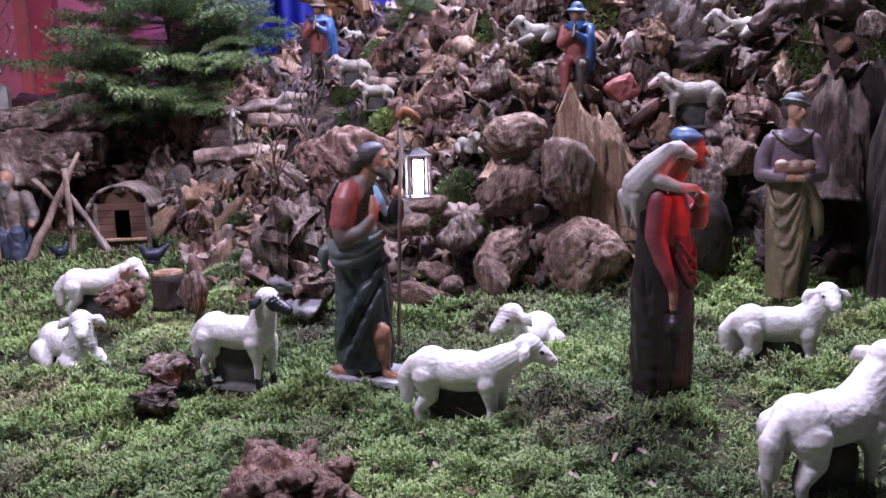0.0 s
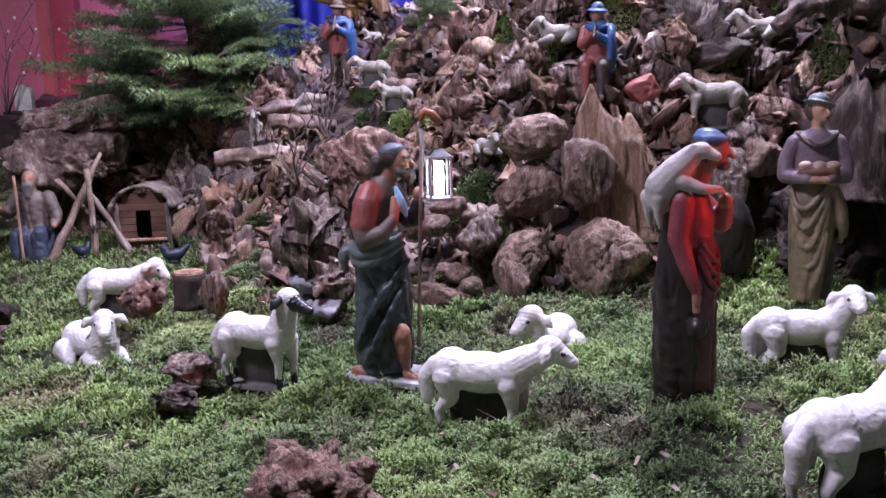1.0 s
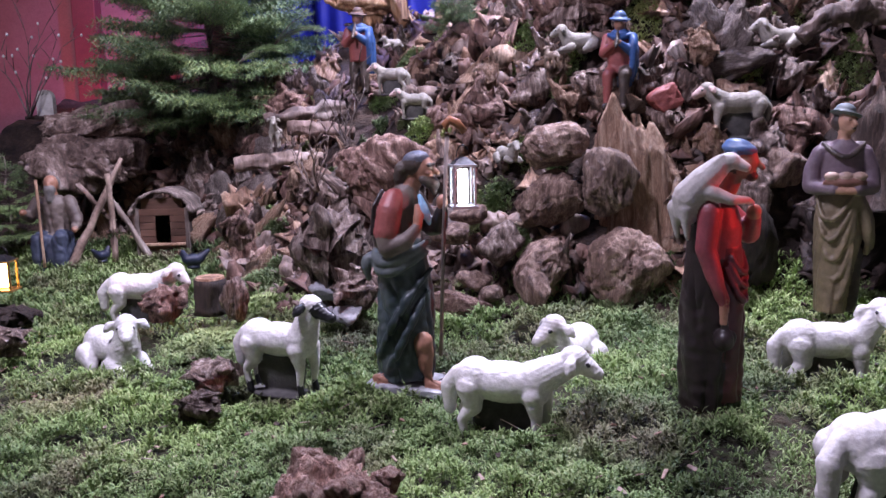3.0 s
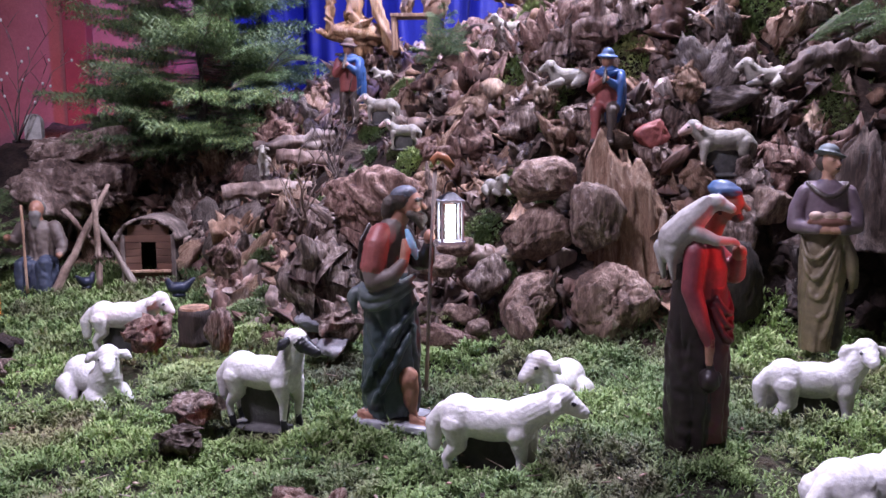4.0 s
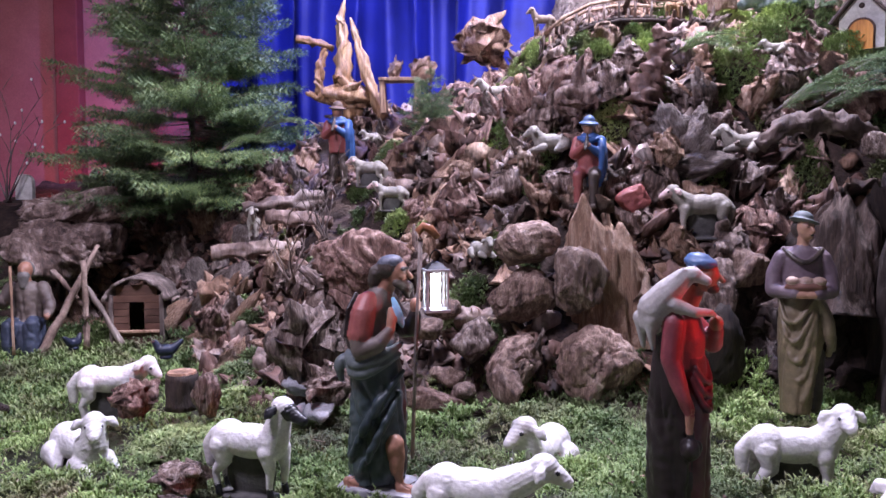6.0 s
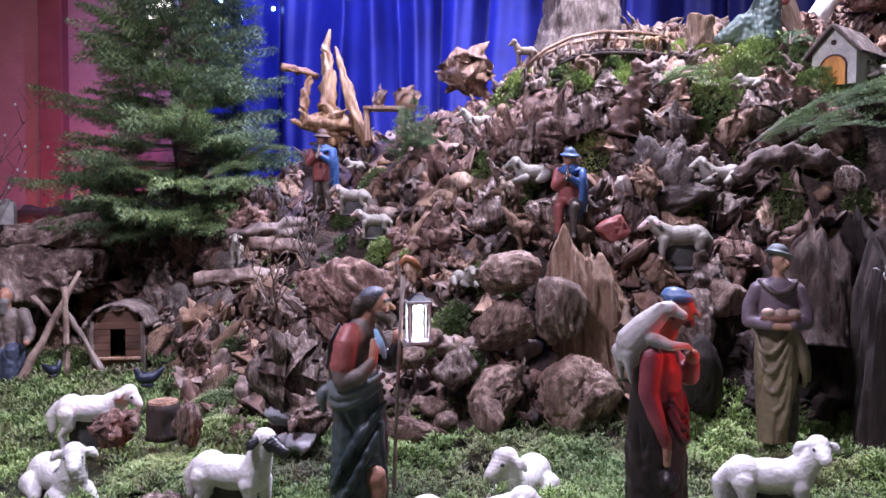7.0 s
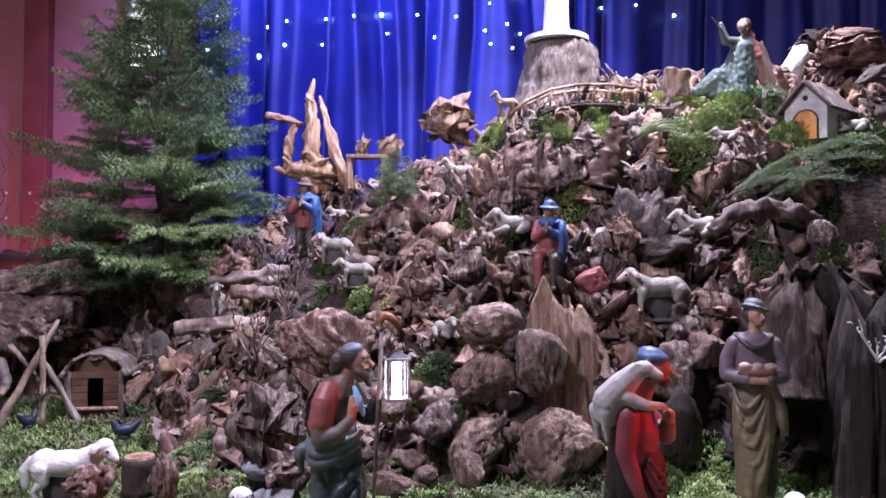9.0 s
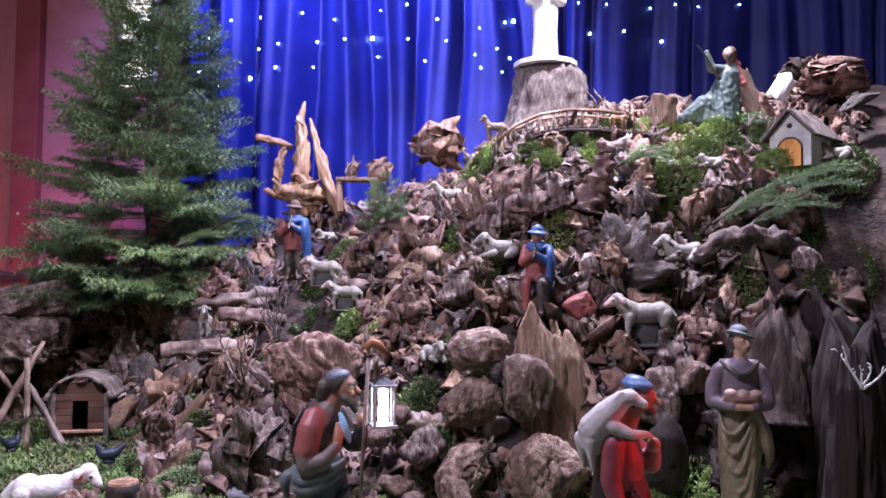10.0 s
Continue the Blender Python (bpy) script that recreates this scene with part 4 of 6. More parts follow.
def shepherd():
    b = bmesh.new()
    loft(b, [(0.01, 0, 0.010, 0.066, 0.074), (0.05, 0, 0.010, 0.072, 0.082), (0.15, 0, 0.006, 0.072, 0.080), (0.26, 0, 0.006, 0.074, 0.076), (0.34, 0, 0.012, 0.072, 0.070), (0.41, 0, 0.014, 0.062, 0.056)], 0)
    swag(b, (-0.02, -0.078, 0.33), (-0.084, 0.0, 0.20), (-0.04, 0.076, 0.06), 0.012, 0)
    swag(b, (-0.03, -0.070, 0.27), (-0.084, -0.02, 0.14), (-0.05, 0.05, 0.02), 0.011, 0)
    loft(b, [(0.36, 0, 0.014, 0.062, 0.056), (0.44, 0, 0.016, 0.066, 0.052), (0.50, 0, 0.012, 0.070, 0.048), (0.540, 0, 0.004, 0.046, 0.040), (0.556, 0, -0.006, 0.030, 0.030)], 1)
    # rolled sash with its tail hanging behind
    swag(b, (-0.02, 0.088, 0.372), (-0.084, 0.02, 0.352), (-0.02, -0.070, 0.405), 0.017, 4)
    swag(b, (-0.03, 0.084, 0.350), (-0.086, 0.02, 0.326), (-0.03, -0.070, 0.378), 0.014, 4)
    swag(b, (-0.02, 0.082, 0.365), (-0.05, 0.100, 0.345), (-0.05, 0.094, 0.30), 0.017, 4)
    swag(b, (0.0, 0.080, 0.36), (-0.03, 0.082, 0.42), (-0.03, 0.058, 0.48), 0.010, 1)
    # near sleeve, bare forearm across the chest
    chain(b, [(-0.046, 0.016, 0.522), (-0.068, 0.020, 0.488), (-0.076, 0.026, 0.432)], [0.030, 0.034, 0.035], 2)
    chain(b, [(-0.056, 0.046, 0.545), (-0.090, 0.056, 0.505), (-0.094, 0.062, 0.43)], [0.006, 0.005, 0.005], 8)
    chain(b, [(-0.082, 0.028, 0.425), (-0.084, 0.020, 0.392), (-0.074, -0.028, 0.412), (-0.060, -0.054, 0.446)], [0.027, 0.027, 0.022, 0.015], 1)
    chain(b, [(-0.058, -0.056, 0.446), (-0.050, -0.056, 0.475), (-0.046, -0.050, 0.505)], [0.013, 0.014, 0.006], 3)
    # far arm that holds the crook
    cap(b, (0.058, 0.0, 0.510), (0.062, -0.05, 0.435), 0.032, 0.028, 8)
    chain(b, [(0.062, -0.05, 0.435), (0.02, -0.088, 0.445), (0.0, -0.104, 0.485)], [0.028, 0.026, 0.018], 8)
    ell(b, (-0.004, -0.108, 0.512), (0.016, 0.016, 0.021), 3)
    swag(b, (-0.028, -0.052, 0.530), (-0.034, -0.070, 0.490), (-0.02, -0.076, 0.455), 0.012, 7)
    # bowed head: face, brow, nose, beard, short thick hair, painted blue sheen on top
    cap(b, (0, -0.004, 0.535), (0, -0.030, 0.575), 0.027, 0.024, 3)
    ell(b, (0, -0.052, 0.598), (0.028, 0.032, 0.038), 3, (20, 0, 0))
    chain(b, [(0, -0.080, 0.606), (0, -0.094, 0.590)], [0.005, 0.0075], 3)
    ell(b, (0, -0.077, 0.612), (0.024, 0.008, 0.006), 5)
    ell(b, (-0.016, -0.074, 0.590), (0.010, 0.010, 0.007), 3)
    chain(b, [(-0.020, -0.060, 0.572), (0, -0.082, 0.560), (0.020, -0.060, 0.572)], [0.012, 0.019, 0.012], 5)
    chain(b, [(0, -0.078, 0.560), (0, -0.084, 0.535)], [0.018, 0.008], 5)
    ell(b, (0, -0.030, 0.612), (0.036, 0.038, 0.034), 5, (-14, 0, 0))
    ell(b, (0, -0.032, 0.626), (0.034, 0.038, 0.024), 9, (-10, 0, 0))
    chain(b, [(-0.010, 0.002, 0.600), (-0.008, 0.010, 0.575), (-0.006, 0.014, 0.560)], [0.024, 0.022, 0.014], 5)
    # bare legs and feet on the slab
    cap(b, (-0.046, -0.074, 0.02), (-0.044, -0.060, 0.13), 0.014, 0.024, 3)
    for x, y in ((-0.048, -0.078), (0.03, -0.01), (-0.052, 0.076)):
        cap(b, (x, y, 0.012), (x, y - 0.036, 0.008), 0.015, 0.011, 3)
    box(b, 0.16, 0.23, 0.02, pose(0, -0.01, -0.010), 0, 6)
    return sculpted("shepherd_statue", b, [TEAL, GREYTUNIC, REDCLOTH, SKIN, GREYSASH, HAIR, SLAB, SKYCLOTH, BLACKROBE, HAIRSHEEN], 0.0036, 1, drape(0.36, 0.014, 4, 11.0, 3))


# blue light from above, put into the colour of the hair's crown
HAIRSHEEN = surface("blue_grey_hair_sheen", [(0.3, (0.05, 0.055, 0.075)), (0.7, (0.14, 0.15, 0.19))], 14, 0.45, 0.8, 70, depth=0.005)
GREYSASH = surface("slate_sash", [(0.3, (0.05, 0.065, 0.065)), (0.7, (0.14, 0.16, 0.155))], 9, 0.5, 0.3, 90)
stand("shepherd_statue", shepherd(), (-0.235, 2.150, -0.108), 72, "bearded shepherd statue in a dark teal robe with crook", "statue", 1.03)


def lamb_bearer():
    b = bmesh.new()
    loft(b, [(0.0, 0, 0.010, 0.056, 0.056), (0.10, 0, 0.010, 0.060, 0.062), (0.24, 0, 0.012, 0.063, 0.064), (0.36, 0, 0.012, 0.062, 0.056), (0.46, 0, 0.010, 0.062, 0.048), (0.515, 0, 0.008, 0.048, 0.038)], 0)
    loft(b, [(0.03, 0.012, -0.026, 0.044, 0.046), (0.18, 0.010, -0.026, 0.045, 0.046), (0.32, 0.006, -0.024, 0.048, 0.043), (0.405, 0, -0.020, 0.050, 0.040)], 6)
    loft(b, [(0.38, 0, -0.016, 0.051, 0.041), (0.45, 0, -0.014, 0.056, 0.044), (0.505, 0, -0.006, 0.050, 0.038), (0.530, 0, -0.004, 0.030, 0.028)], 1)
    swag(b, (-0.040, -0.052, 0.385), (-0.004, -0.072, 0.345), (0.040, -0.052, 0.392), 0.008, 6)
    swag(b, (-0.044, -0.046, 0.372), (-0.008, -0.074, 0.315), (0.044, -0.050, 0.375), 0.008, 6)
    swag(b, (-0.048, -0.040, 0.36), (-0.010, -0.076, 0.28), (0.046, -0.050, 0.355), 0.008, 6)
    # hanging arm with a flask, bent arm at the chest
    chain(b, [(-0.056, -0.002, 0.490), (-0.070, 0.000, 0.405), (-0.070, -0.026, 0.335), (-0.062, -0.044, 0.285)], [0.026, 0.024, 0.019, 0.014], 1)
    chain(b, [(-0.062, -0.046, 0.28), (-0.058, -0.048, 0.238)], [0.012, 0.009], 2)
    ell(b, (-0.056, -0.050, 0.195), (0.024, 0.024, 0.027), 0)
    cap(b, (-0.056, -0.050, 0.215), (-0.057, -0.049, 0.238), 0.010, 0.008, 0)
    chain(b, [(0.054, -0.008, 0.48), (0.064, -0.058, 0.430), (0.026, -0.076, 0.468)], [0.028, 0.027, 0.019], 1)
    ell(b, (0.016, -0.080, 0.486), (0.018, 0.017, 0.019), 2)
    # head in profile under a blue cap
    cap(b, (0, -0.012, 0.510), (0.004, -0.034, 0.570), 0.024, 0.022, 2)
    ell(b, (0.006, -0.056, 0.598), (0.028, 0.031, 0.038), 2, (12, 0, 0))
    chain(b, [(0.008, -0.082, 0.604), (0.009, -0.095, 0.588)], [0.005, 0.007], 2)
    ell(b, (0.006, -0.074, 0.567), (0.016, 0.014, 0.012), 4)
    ell(b, (0.004, -0.036, 0.602), (0.031, 0.028, 0.034), 4)
    ell(b, (0.004, -0.044, 0.630), (0.035, 0.040, 0.017), 3, (8, 0, 0))
    ell(b, (0.004, -0.040, 0.640), (0.026, 0.030, 0.014), 3, (8, 0, 0))
    # lamb over the shoulder, its head beside the cheek, legs hanging down the back and over the chest
    chain(b, [(-0.052, 0.052, 0.490), (-0.056, 0.046, 0.520), (-0.054, 0.014, 0.560), (-0.046, -0.020, 0.596)], [0.034, 0.040, 0.034, 0.024], 5)
    ell(b, (-0.042, -0.036, 0.604), (0.020, 0.026, 0.020), 5)
    cap(b, (-0.040, -0.046, 0.602), (-0.036, -0.072, 0.590), 0.016, 0.011, 5)
    chain(b, [(-0.058, -0.024, 0.614), (-0.068, -0.010, 0.600)], [0.007, 0.005], 5)
    for x, y in ((-0.072, 0.046), (-0.050, 0.078)):
        chain(b, [(x, y, 0.495), (x - 0.003, y, 0.462), (x + 0.003, y - 0.004, 0.425)], [0.022, 0.011, 0.006], 5)
    chain(b, [(-0.066, -0.005, 0.535), (-0.056, -0.048, 0.518), (-0.022, -0.074, 0.516), (-0.004, -0.080, 0.508)], [0.018, 0.013, 0.009, 0.007], 5)
    return sculpted("lamb_bearer_statue", b, [BLACKROBE, CRIMSON, SKIN, BLUECAP, HAIR, LAMBWOOL, PLUM], 0.0036, 1, drape(0.37, 0.013, 4, 4.0, 8))


PLUM = surface("dark_plum_skirt", [(0.3, (0.05, 0.012, 0.018)), (0.7, (0.12, 0.03, 0.04))], 9, 0.45, 0.3, 90)
LAMBWOOL = surface("grey_white_lamb_wool", [(0.3, (0.36, 0.33, 0.31)), (0.7, (0.56, 0.53, 0.51))], 12, 0.6, 0.5, 110, depth=0.003)
stand("shepherd_statue", lamb_bearer(), (0.525, 1.800, -0.062), 56, "shepherd statue in crimson and black carrying a lamb", "statue", 1.0)


def woman():
    b = bmesh.new()
    loft(b, [(0.0, -0.006, 0, 0.046, 0.046), (0.04, -0.006, 0, 0.050, 0.050), (0.14, -0.004, 0, 0.060, 0.055), (0.26, 0.004, 0, 0.072, 0.060), (0.34, 0.002, 0, 0.072, 0.056), (0.42, 0, 0, 0.054, 0.044)], 0)
    for k in range(5):
        z = 0.385 - 0.055 * k
        swag(b, (-0.070 + 0.004 * k, -0.02, z), (-0.036 + 0.012 * k, -0.066 + 0.004 * k, z - 0.075 - 0.008 * k), (0.040, -0.050, 0.405 - 0.014 * k), 0.0095, 0)
    swag(b, (0.045, -0.048, 0.39), (0.080, -0.040, 0.29), (0.088, -0.008, 0.20), 0.015, 0)
    swag(b, (0.055, -0.035, 0.39), (0.090, -0.018, 0.30), (0.102, 0.0, 0.215), 0.013, 0)
    loft(b, [(0.38, 0, 0, 0.054, 0.046), (0.46, 0, 0, 0.064, 0.048), (0.515, 0, 0, 0.068, 0.042), (0.545, 0, 0, 0.046, 0.034), (0.560, 0, 0, 0.026, 0.024)], 1)
    for s in (-1, 1):
        chain(b, [(s * 0.062, 0, 0.520), (s * 0.084, 0.0, 0.465), (s * 0.088, -0.012, 0.415)], [0.027, 0.027, 0.027], 1)
        cap(b, (s * 0.088, -0.012, 0.412), (s * 0.035, -0.076, 0.408), 0.026, 0.019, 1)
        ell(b, (s * 0.014, -0.082, 0.404), (0.026, 0.014, 0.013), 2)
    ell(b, (0, -0.070, 0.430), (0.064, 0.026, 0.017), 6)
    for x in (-0.040, 0.0, 0.040):
        ell(b, (x, -0.074, 0.449), (0.022, 0.020, 0.015), 4)
    cap(b, (0, 0, 0.54), (0.002, -0.006, 0.590), 0.020, 0.019, 2)
    swag(b, (-0.060, -0.008, 0.552), (0, -0.056, 0.508), (0.060, -0.008, 0.552), 0.009, 5)
    swag(b, (-0.060, 0.010, 0.550), (0, 0.036, 0.545), (0.060, 0.010, 0.550), 0.011, 1)
    # head turned to one side, with jaw, nose, brow and hair under the brimmed hat
    ell(b, (0.006, -0.014, 0.618), (0.027, 0.029, 0.036), 2)
    ell(b, (0.012, -0.024, 0.598), (0.019, 0.019, 0.020), 2)
    chain(b, [(0.020, -0.040, 0.622), (0.024, -0.047, 0.609)], [0.004, 0.0065], 2)
    for x, y in ((0.006, -0.042), (0.030, -0.032)):
        ell(b, (x, y, 0.623), (0.006, 0.0035, 0.003), 5, sub=2)
    ell(b, (0.019, -0.041, 0.596), (0.009, 0.004, 0.0025), 5, sub=2)
    ell(b, (-0.006, 0.006, 0.616), (0.031, 0.028, 0.034), 5)
    ell(b, (0.002, -0.006, 0.641), (0.050, 0.054, 0.006), 3, (-8, 14, 0))
    ell(b, (0.0, 0.0, 0.652), (0.032, 0.035, 0.024), 3, (-6, 12, 0))
    chain(b, [(0.050, 0.0, 0.20), (0.054, -0.005, 0.10), (0.050, -0.01, 0.02)], [0.028, 0.024, 0.020], 5)
    return sculpted("bread_woman_statue", b, [OCHRE, VIOLET, PALESKIN, FELT, BREAD, HAIR, BREADTRAY], 0.0036, 1, drape(0.38, 0.006, 5, -14.0, 5))


BREADTRAY = surface("red_brown_tray", [(0.3, (0.16, 0.07, 0.05)), (0.7, (0.27, 0.13, 0.10))], 12, 0.6, 0.3, 90)
stand("peasant_statue", woman(), (1.136, 2.500, 0.004), -14, "peasant statue in violet blouse and ochre skirt carrying loaves", "statue")


def piper(seated):
    b = bmesh.new()
    loft(b, [(0.16, 0, 0, 0.05, 0.045), (0.24, 0, 0, 0.055, 0.045), (0.31, 0, 0, 0.055, 0.04), (0.335, 0, 0, 0.03, 0.028)], 1, 6, 0.03)
    loft(b, [(0.10, 0.034, 0.030, 0.044, 0.030), (0.20, 0.030, 0.026, 0.050, 0.036), (0.28, 0.020, 0.018, 0.058, 0.040), (0.325, 0.004, 0.006, 0.056, 0.044), (0.35, 0, 0, 0.034, 0.03)], 0, 8, 0.10)
    swag(b, (0.052, 0.0, 0.325), (0.066, -0.040, 0.27), (0.060, -0.020, 0.15), 0.018, 0)
    swag(b, (-0.046, -0.02, 0.332), (0.004, -0.052, 0.312), (0.050, -0.02, 0.328), 0.014, 0)
    for s in (-1, 1):
        if seated:
            chain(b, [(s * 0.03, -0.01, 0.17), (s * 0.036, -0.08, 0.15), (s * 0.035, -0.085, 0.03)], [0.032, 0.026, 0.018], 1 if s < 0 else 4)
            cap(b, (s * 0.035, -0.085, 0.015), (s * 0.04, -0.125, 0.01), 0.016, 0.014, 4)
        else:
            chain(b, [(s * 0.026, 0, 0.17), (s * 0.03, -0.01, 0.09), (s * 0.03, 0, 0.02)], [0.03, 0.023, 0.017], 4)
            cap(b, (s * 0.03, 0, 0.014), (s * 0.034, -0.035, 0.010), 0.015, 0.012, 4)
        chain(b, [(s * 0.055, 0, 0.315), (s * 0.066, -0.025, 0.25), (s * 0.012, -0.065, 0.285)], [0.024, 0.022, 0.014], 1 if s < 0 else 0)
        ell(b, (s * 0.008, -0.07, 0.29), (0.012, 0.013, 0.012), 2)
    chain(b, [(0, -0.055, 0.345), (0.0, -0.10, 0.27)], [0.006, 0.009], 4)
    cap(b, (0, 0, 0.33), (0, -0.01, 0.36), 0.018, 0.017, 2)
    ell(b, (0, -0.018, 0.375), (0.026, 0.028, 0.033), 2)
    ell(b, (0, 0.0, 0.378), (0.028, 0.026, 0.030), 4)
    ell(b, (0, -0.012, 0.395), (0.050, 0.052, 0.008), 3, (8, 6, 0))
    ell(b, (0, -0.006, 0.408), (0.028, 0.030, 0.026), 3)
    return sculpted("piper_statue", b, [BLUECLOAK, REDCLOTH, SKIN, BLUECAP if seated else BROWNHAT, HAIR], 0.0045, 2)


stand("piper_statue", piper(True), (0.546, 3.160, 0.678), -20, "piper statue in blue cloak and blue hat seated on rocks", "statue", 0.376 / 0.42)
stand("piper_statue", piper(False), (-0.695, 4.500, 0.815), -10, "young piper statue in blue cloak and brown hat", "statue", 0.480 / 0.43)


def old_man():
    b = bmesh.new()
    loft(b, [(0.15, 0, 0, 0.075, 0.06), (0.24, 0, 0, 0.08, 0.055), (0.34, 0, 0, 0.078, 0.05), (0.38, 0, 0, 0.04, 0.034)], 1, 7, 0.04)
    loft(b, [(0.0, 0.01, -0.05, 0.085, 0.07), (0.1, 0.01, -0.04, 0.09, 0.075), (0.18, 0, -0.02, 0.085, 0.07)], 0, 8, 0.05)
    for s in (-1, 1):
        chain(b, [(s * 0.04, -0.01, 0.17), (s * 0.05, -0.10, 0.17), (s * 0.055, -0.11, 0.03)], [0.045, 0.036, 0.028], 0)
        cap(b, (s * 0.055, -0.11, 0.014), (s * 0.06, -0.15, 0.01), 0.018, 0.014, 2)
        chain(b, [(s * 0.075, 0, 0.35), (s * 0.115, -0.02, 0.27), (s * 0.12, -0.07, 0.22 if s > 0 else 0.30)], [0.034, 0.030, 0.020], 1)
        ell(b, (s * 0.12, -0.078, 0.215 if s > 0 else 0.305), (0.016, 0.018, 0.016), 2)
    cap(b, (0, 0, 0.37), (0, -0.01, 0.42), 0.024, 0.022, 2)
    ell(b, (0, -0.016, 0.44), (0.034, 0.036, 0.044), 2)
    ell(b, (0, -0.05, 0.44), (0.008, 0.01, 0.012), 2)
    chain(b, [(0, -0.04, 0.41), (0, -0.05, 0.36)], [0.03, 0.014], 3)
    ell(b, (0, 0.01, 0.445), (0.036, 0.032, 0.04), 3)
    box(b, 0.16, 0.1, 0.14, pose(0, 0.04, 0.07), 0, 3)
    return sculpted("old_man_statue", b, [BLUEGREY, GREYTUNIC, SKIN, GREYHAIR], 0.005, 2, drape(0.36, 0.014, 4, 8.0, 2))


BLUEGREY = surface("faded_blue_trousers", [(0.3, (0.018, 0.024, 0.045)), (0.7, (0.06, 0.075, 0.12))], 9, 0.6, 0.3, 90)
GREYHAIR = surface("grey_painted_beard", [(0.3, (0.10, 0.09, 0.085)), (0.7, (0.24, 0.22, 0.21))], 12, 0.6, 0.6, 70)
stand("old_man_statue", old_man(), (-2.273, 3.950, -0.112), 8, "old bearded man statue seated with a staff", "statue", 0.505 / 0.48)


def kneeler():
    b = bmesh.new()
    loft(b, [(0.0, 0, 0.03, 0.13, 0.10), (0.08, 0.0, 0.03, 0.12, 0.09), (0.18, 0.03, 0.01, 0.08, 0.065), (0.28, 0.05, 0, 0.06, 0.05), (0.33, 0.055, 0, 0.035, 0.03)], 0, 9, 0.09)
    chain(b, [(-0.20, 0.05, 0.03), (-0.08, 0.03, 0.09)], [0.03, 0.07], 0)
    chain(b, [(0.03, 0, 0.30), (-0.06, -0.02, 0.30), (-0.09, -0.03, 0.39)], [0.028, 0.026, 0.014], 0)
    chain(b, [(0.09, 0, 0.30), (0.12, -0.02, 0.22)], [0.028, 0.022], 3)
    cap(b, (0.055, 0, 0.33), (0.05, -0.01, 0.36), 0.02, 0.018, 1)
    ell(b, (0.04, -0.015, 0.385), (0.03, 0.032, 0.035), 1)
    ell(b, (0.054, 0.0, 0.397), (0.040, 0.040, 0.038), 2)
    chain(b, [(0.035, -0.035, 0.372), (0.03, -0.035, 0.345)], [0.018, 0.01], 2)
    chain(b, [(-0.03, -0.04, 0.24), (-0.10, -0.05, 0.36), (-0.15, -0.05, 0.42)], [0.006, 0.006, 0.006], 2)
    chain(b, [(0.075, 0, 0.37), (0.10, 0, 0.33)], [0.014, 0.02], 3)
    return sculpted("kneeling_statue", b, [GREENROBE, PALESKIN, HAIR, REDCLOTH], 0.005, 2, drape(0.30, 0.016, 4, 14.0, 6))


stand("kneeling_statue", kneeler(), (1.700, 4.000, 1.709), 0, "kneeling herald statue in pale green robe", "statue", 0.402 / 0.41)


def robed():
    b = bmesh.new()
    loft(b, [(0.0, 0, 0, 0.085, 0.07), (0.2, 0, 0, 0.075, 0.06), (0.4, 0, 0, 0.085, 0.06), (0.52, 0, 0, 0.08, 0.05), (0.56, 0, 0, 0.04, 0.035)], 0, 8, 0.06)
    for s in (-1, 1):
        chain(b, [(s * 0.08, 0, 0.5), (s * 0.105, -0.01, 0.40), (s * 0.03, -0.08, 0.42)], [0.034, 0.032, 0.018], 0)
    ell(b, (0, -0.01, 0.61), (0.036, 0.038, 0.047), 0)
    ell(b, (0, 0.01, 0.605), (0.046, 0.044, 0.055), 0)
    return sculpted("robed_statue", b, [MARBLE], 0.006, 2)


stand("robed_statue", robed(), (0.858, 4.750, 2.238), 0, "white plaster robed statue standing on a stump", "statue", 1.0)
bm = bmesh.new()
bmesh.ops.create_cone(bm, cap_ends=True, segments=40, radius1=0.205, radius2=0.205, depth=0.03)
ob = part("round_base", bm, MARBLE, smooth=False)
ob.location = (0.859, 4.750, 2.215)
tagged(ob, "round white plaster plate on the stump", "plinth")


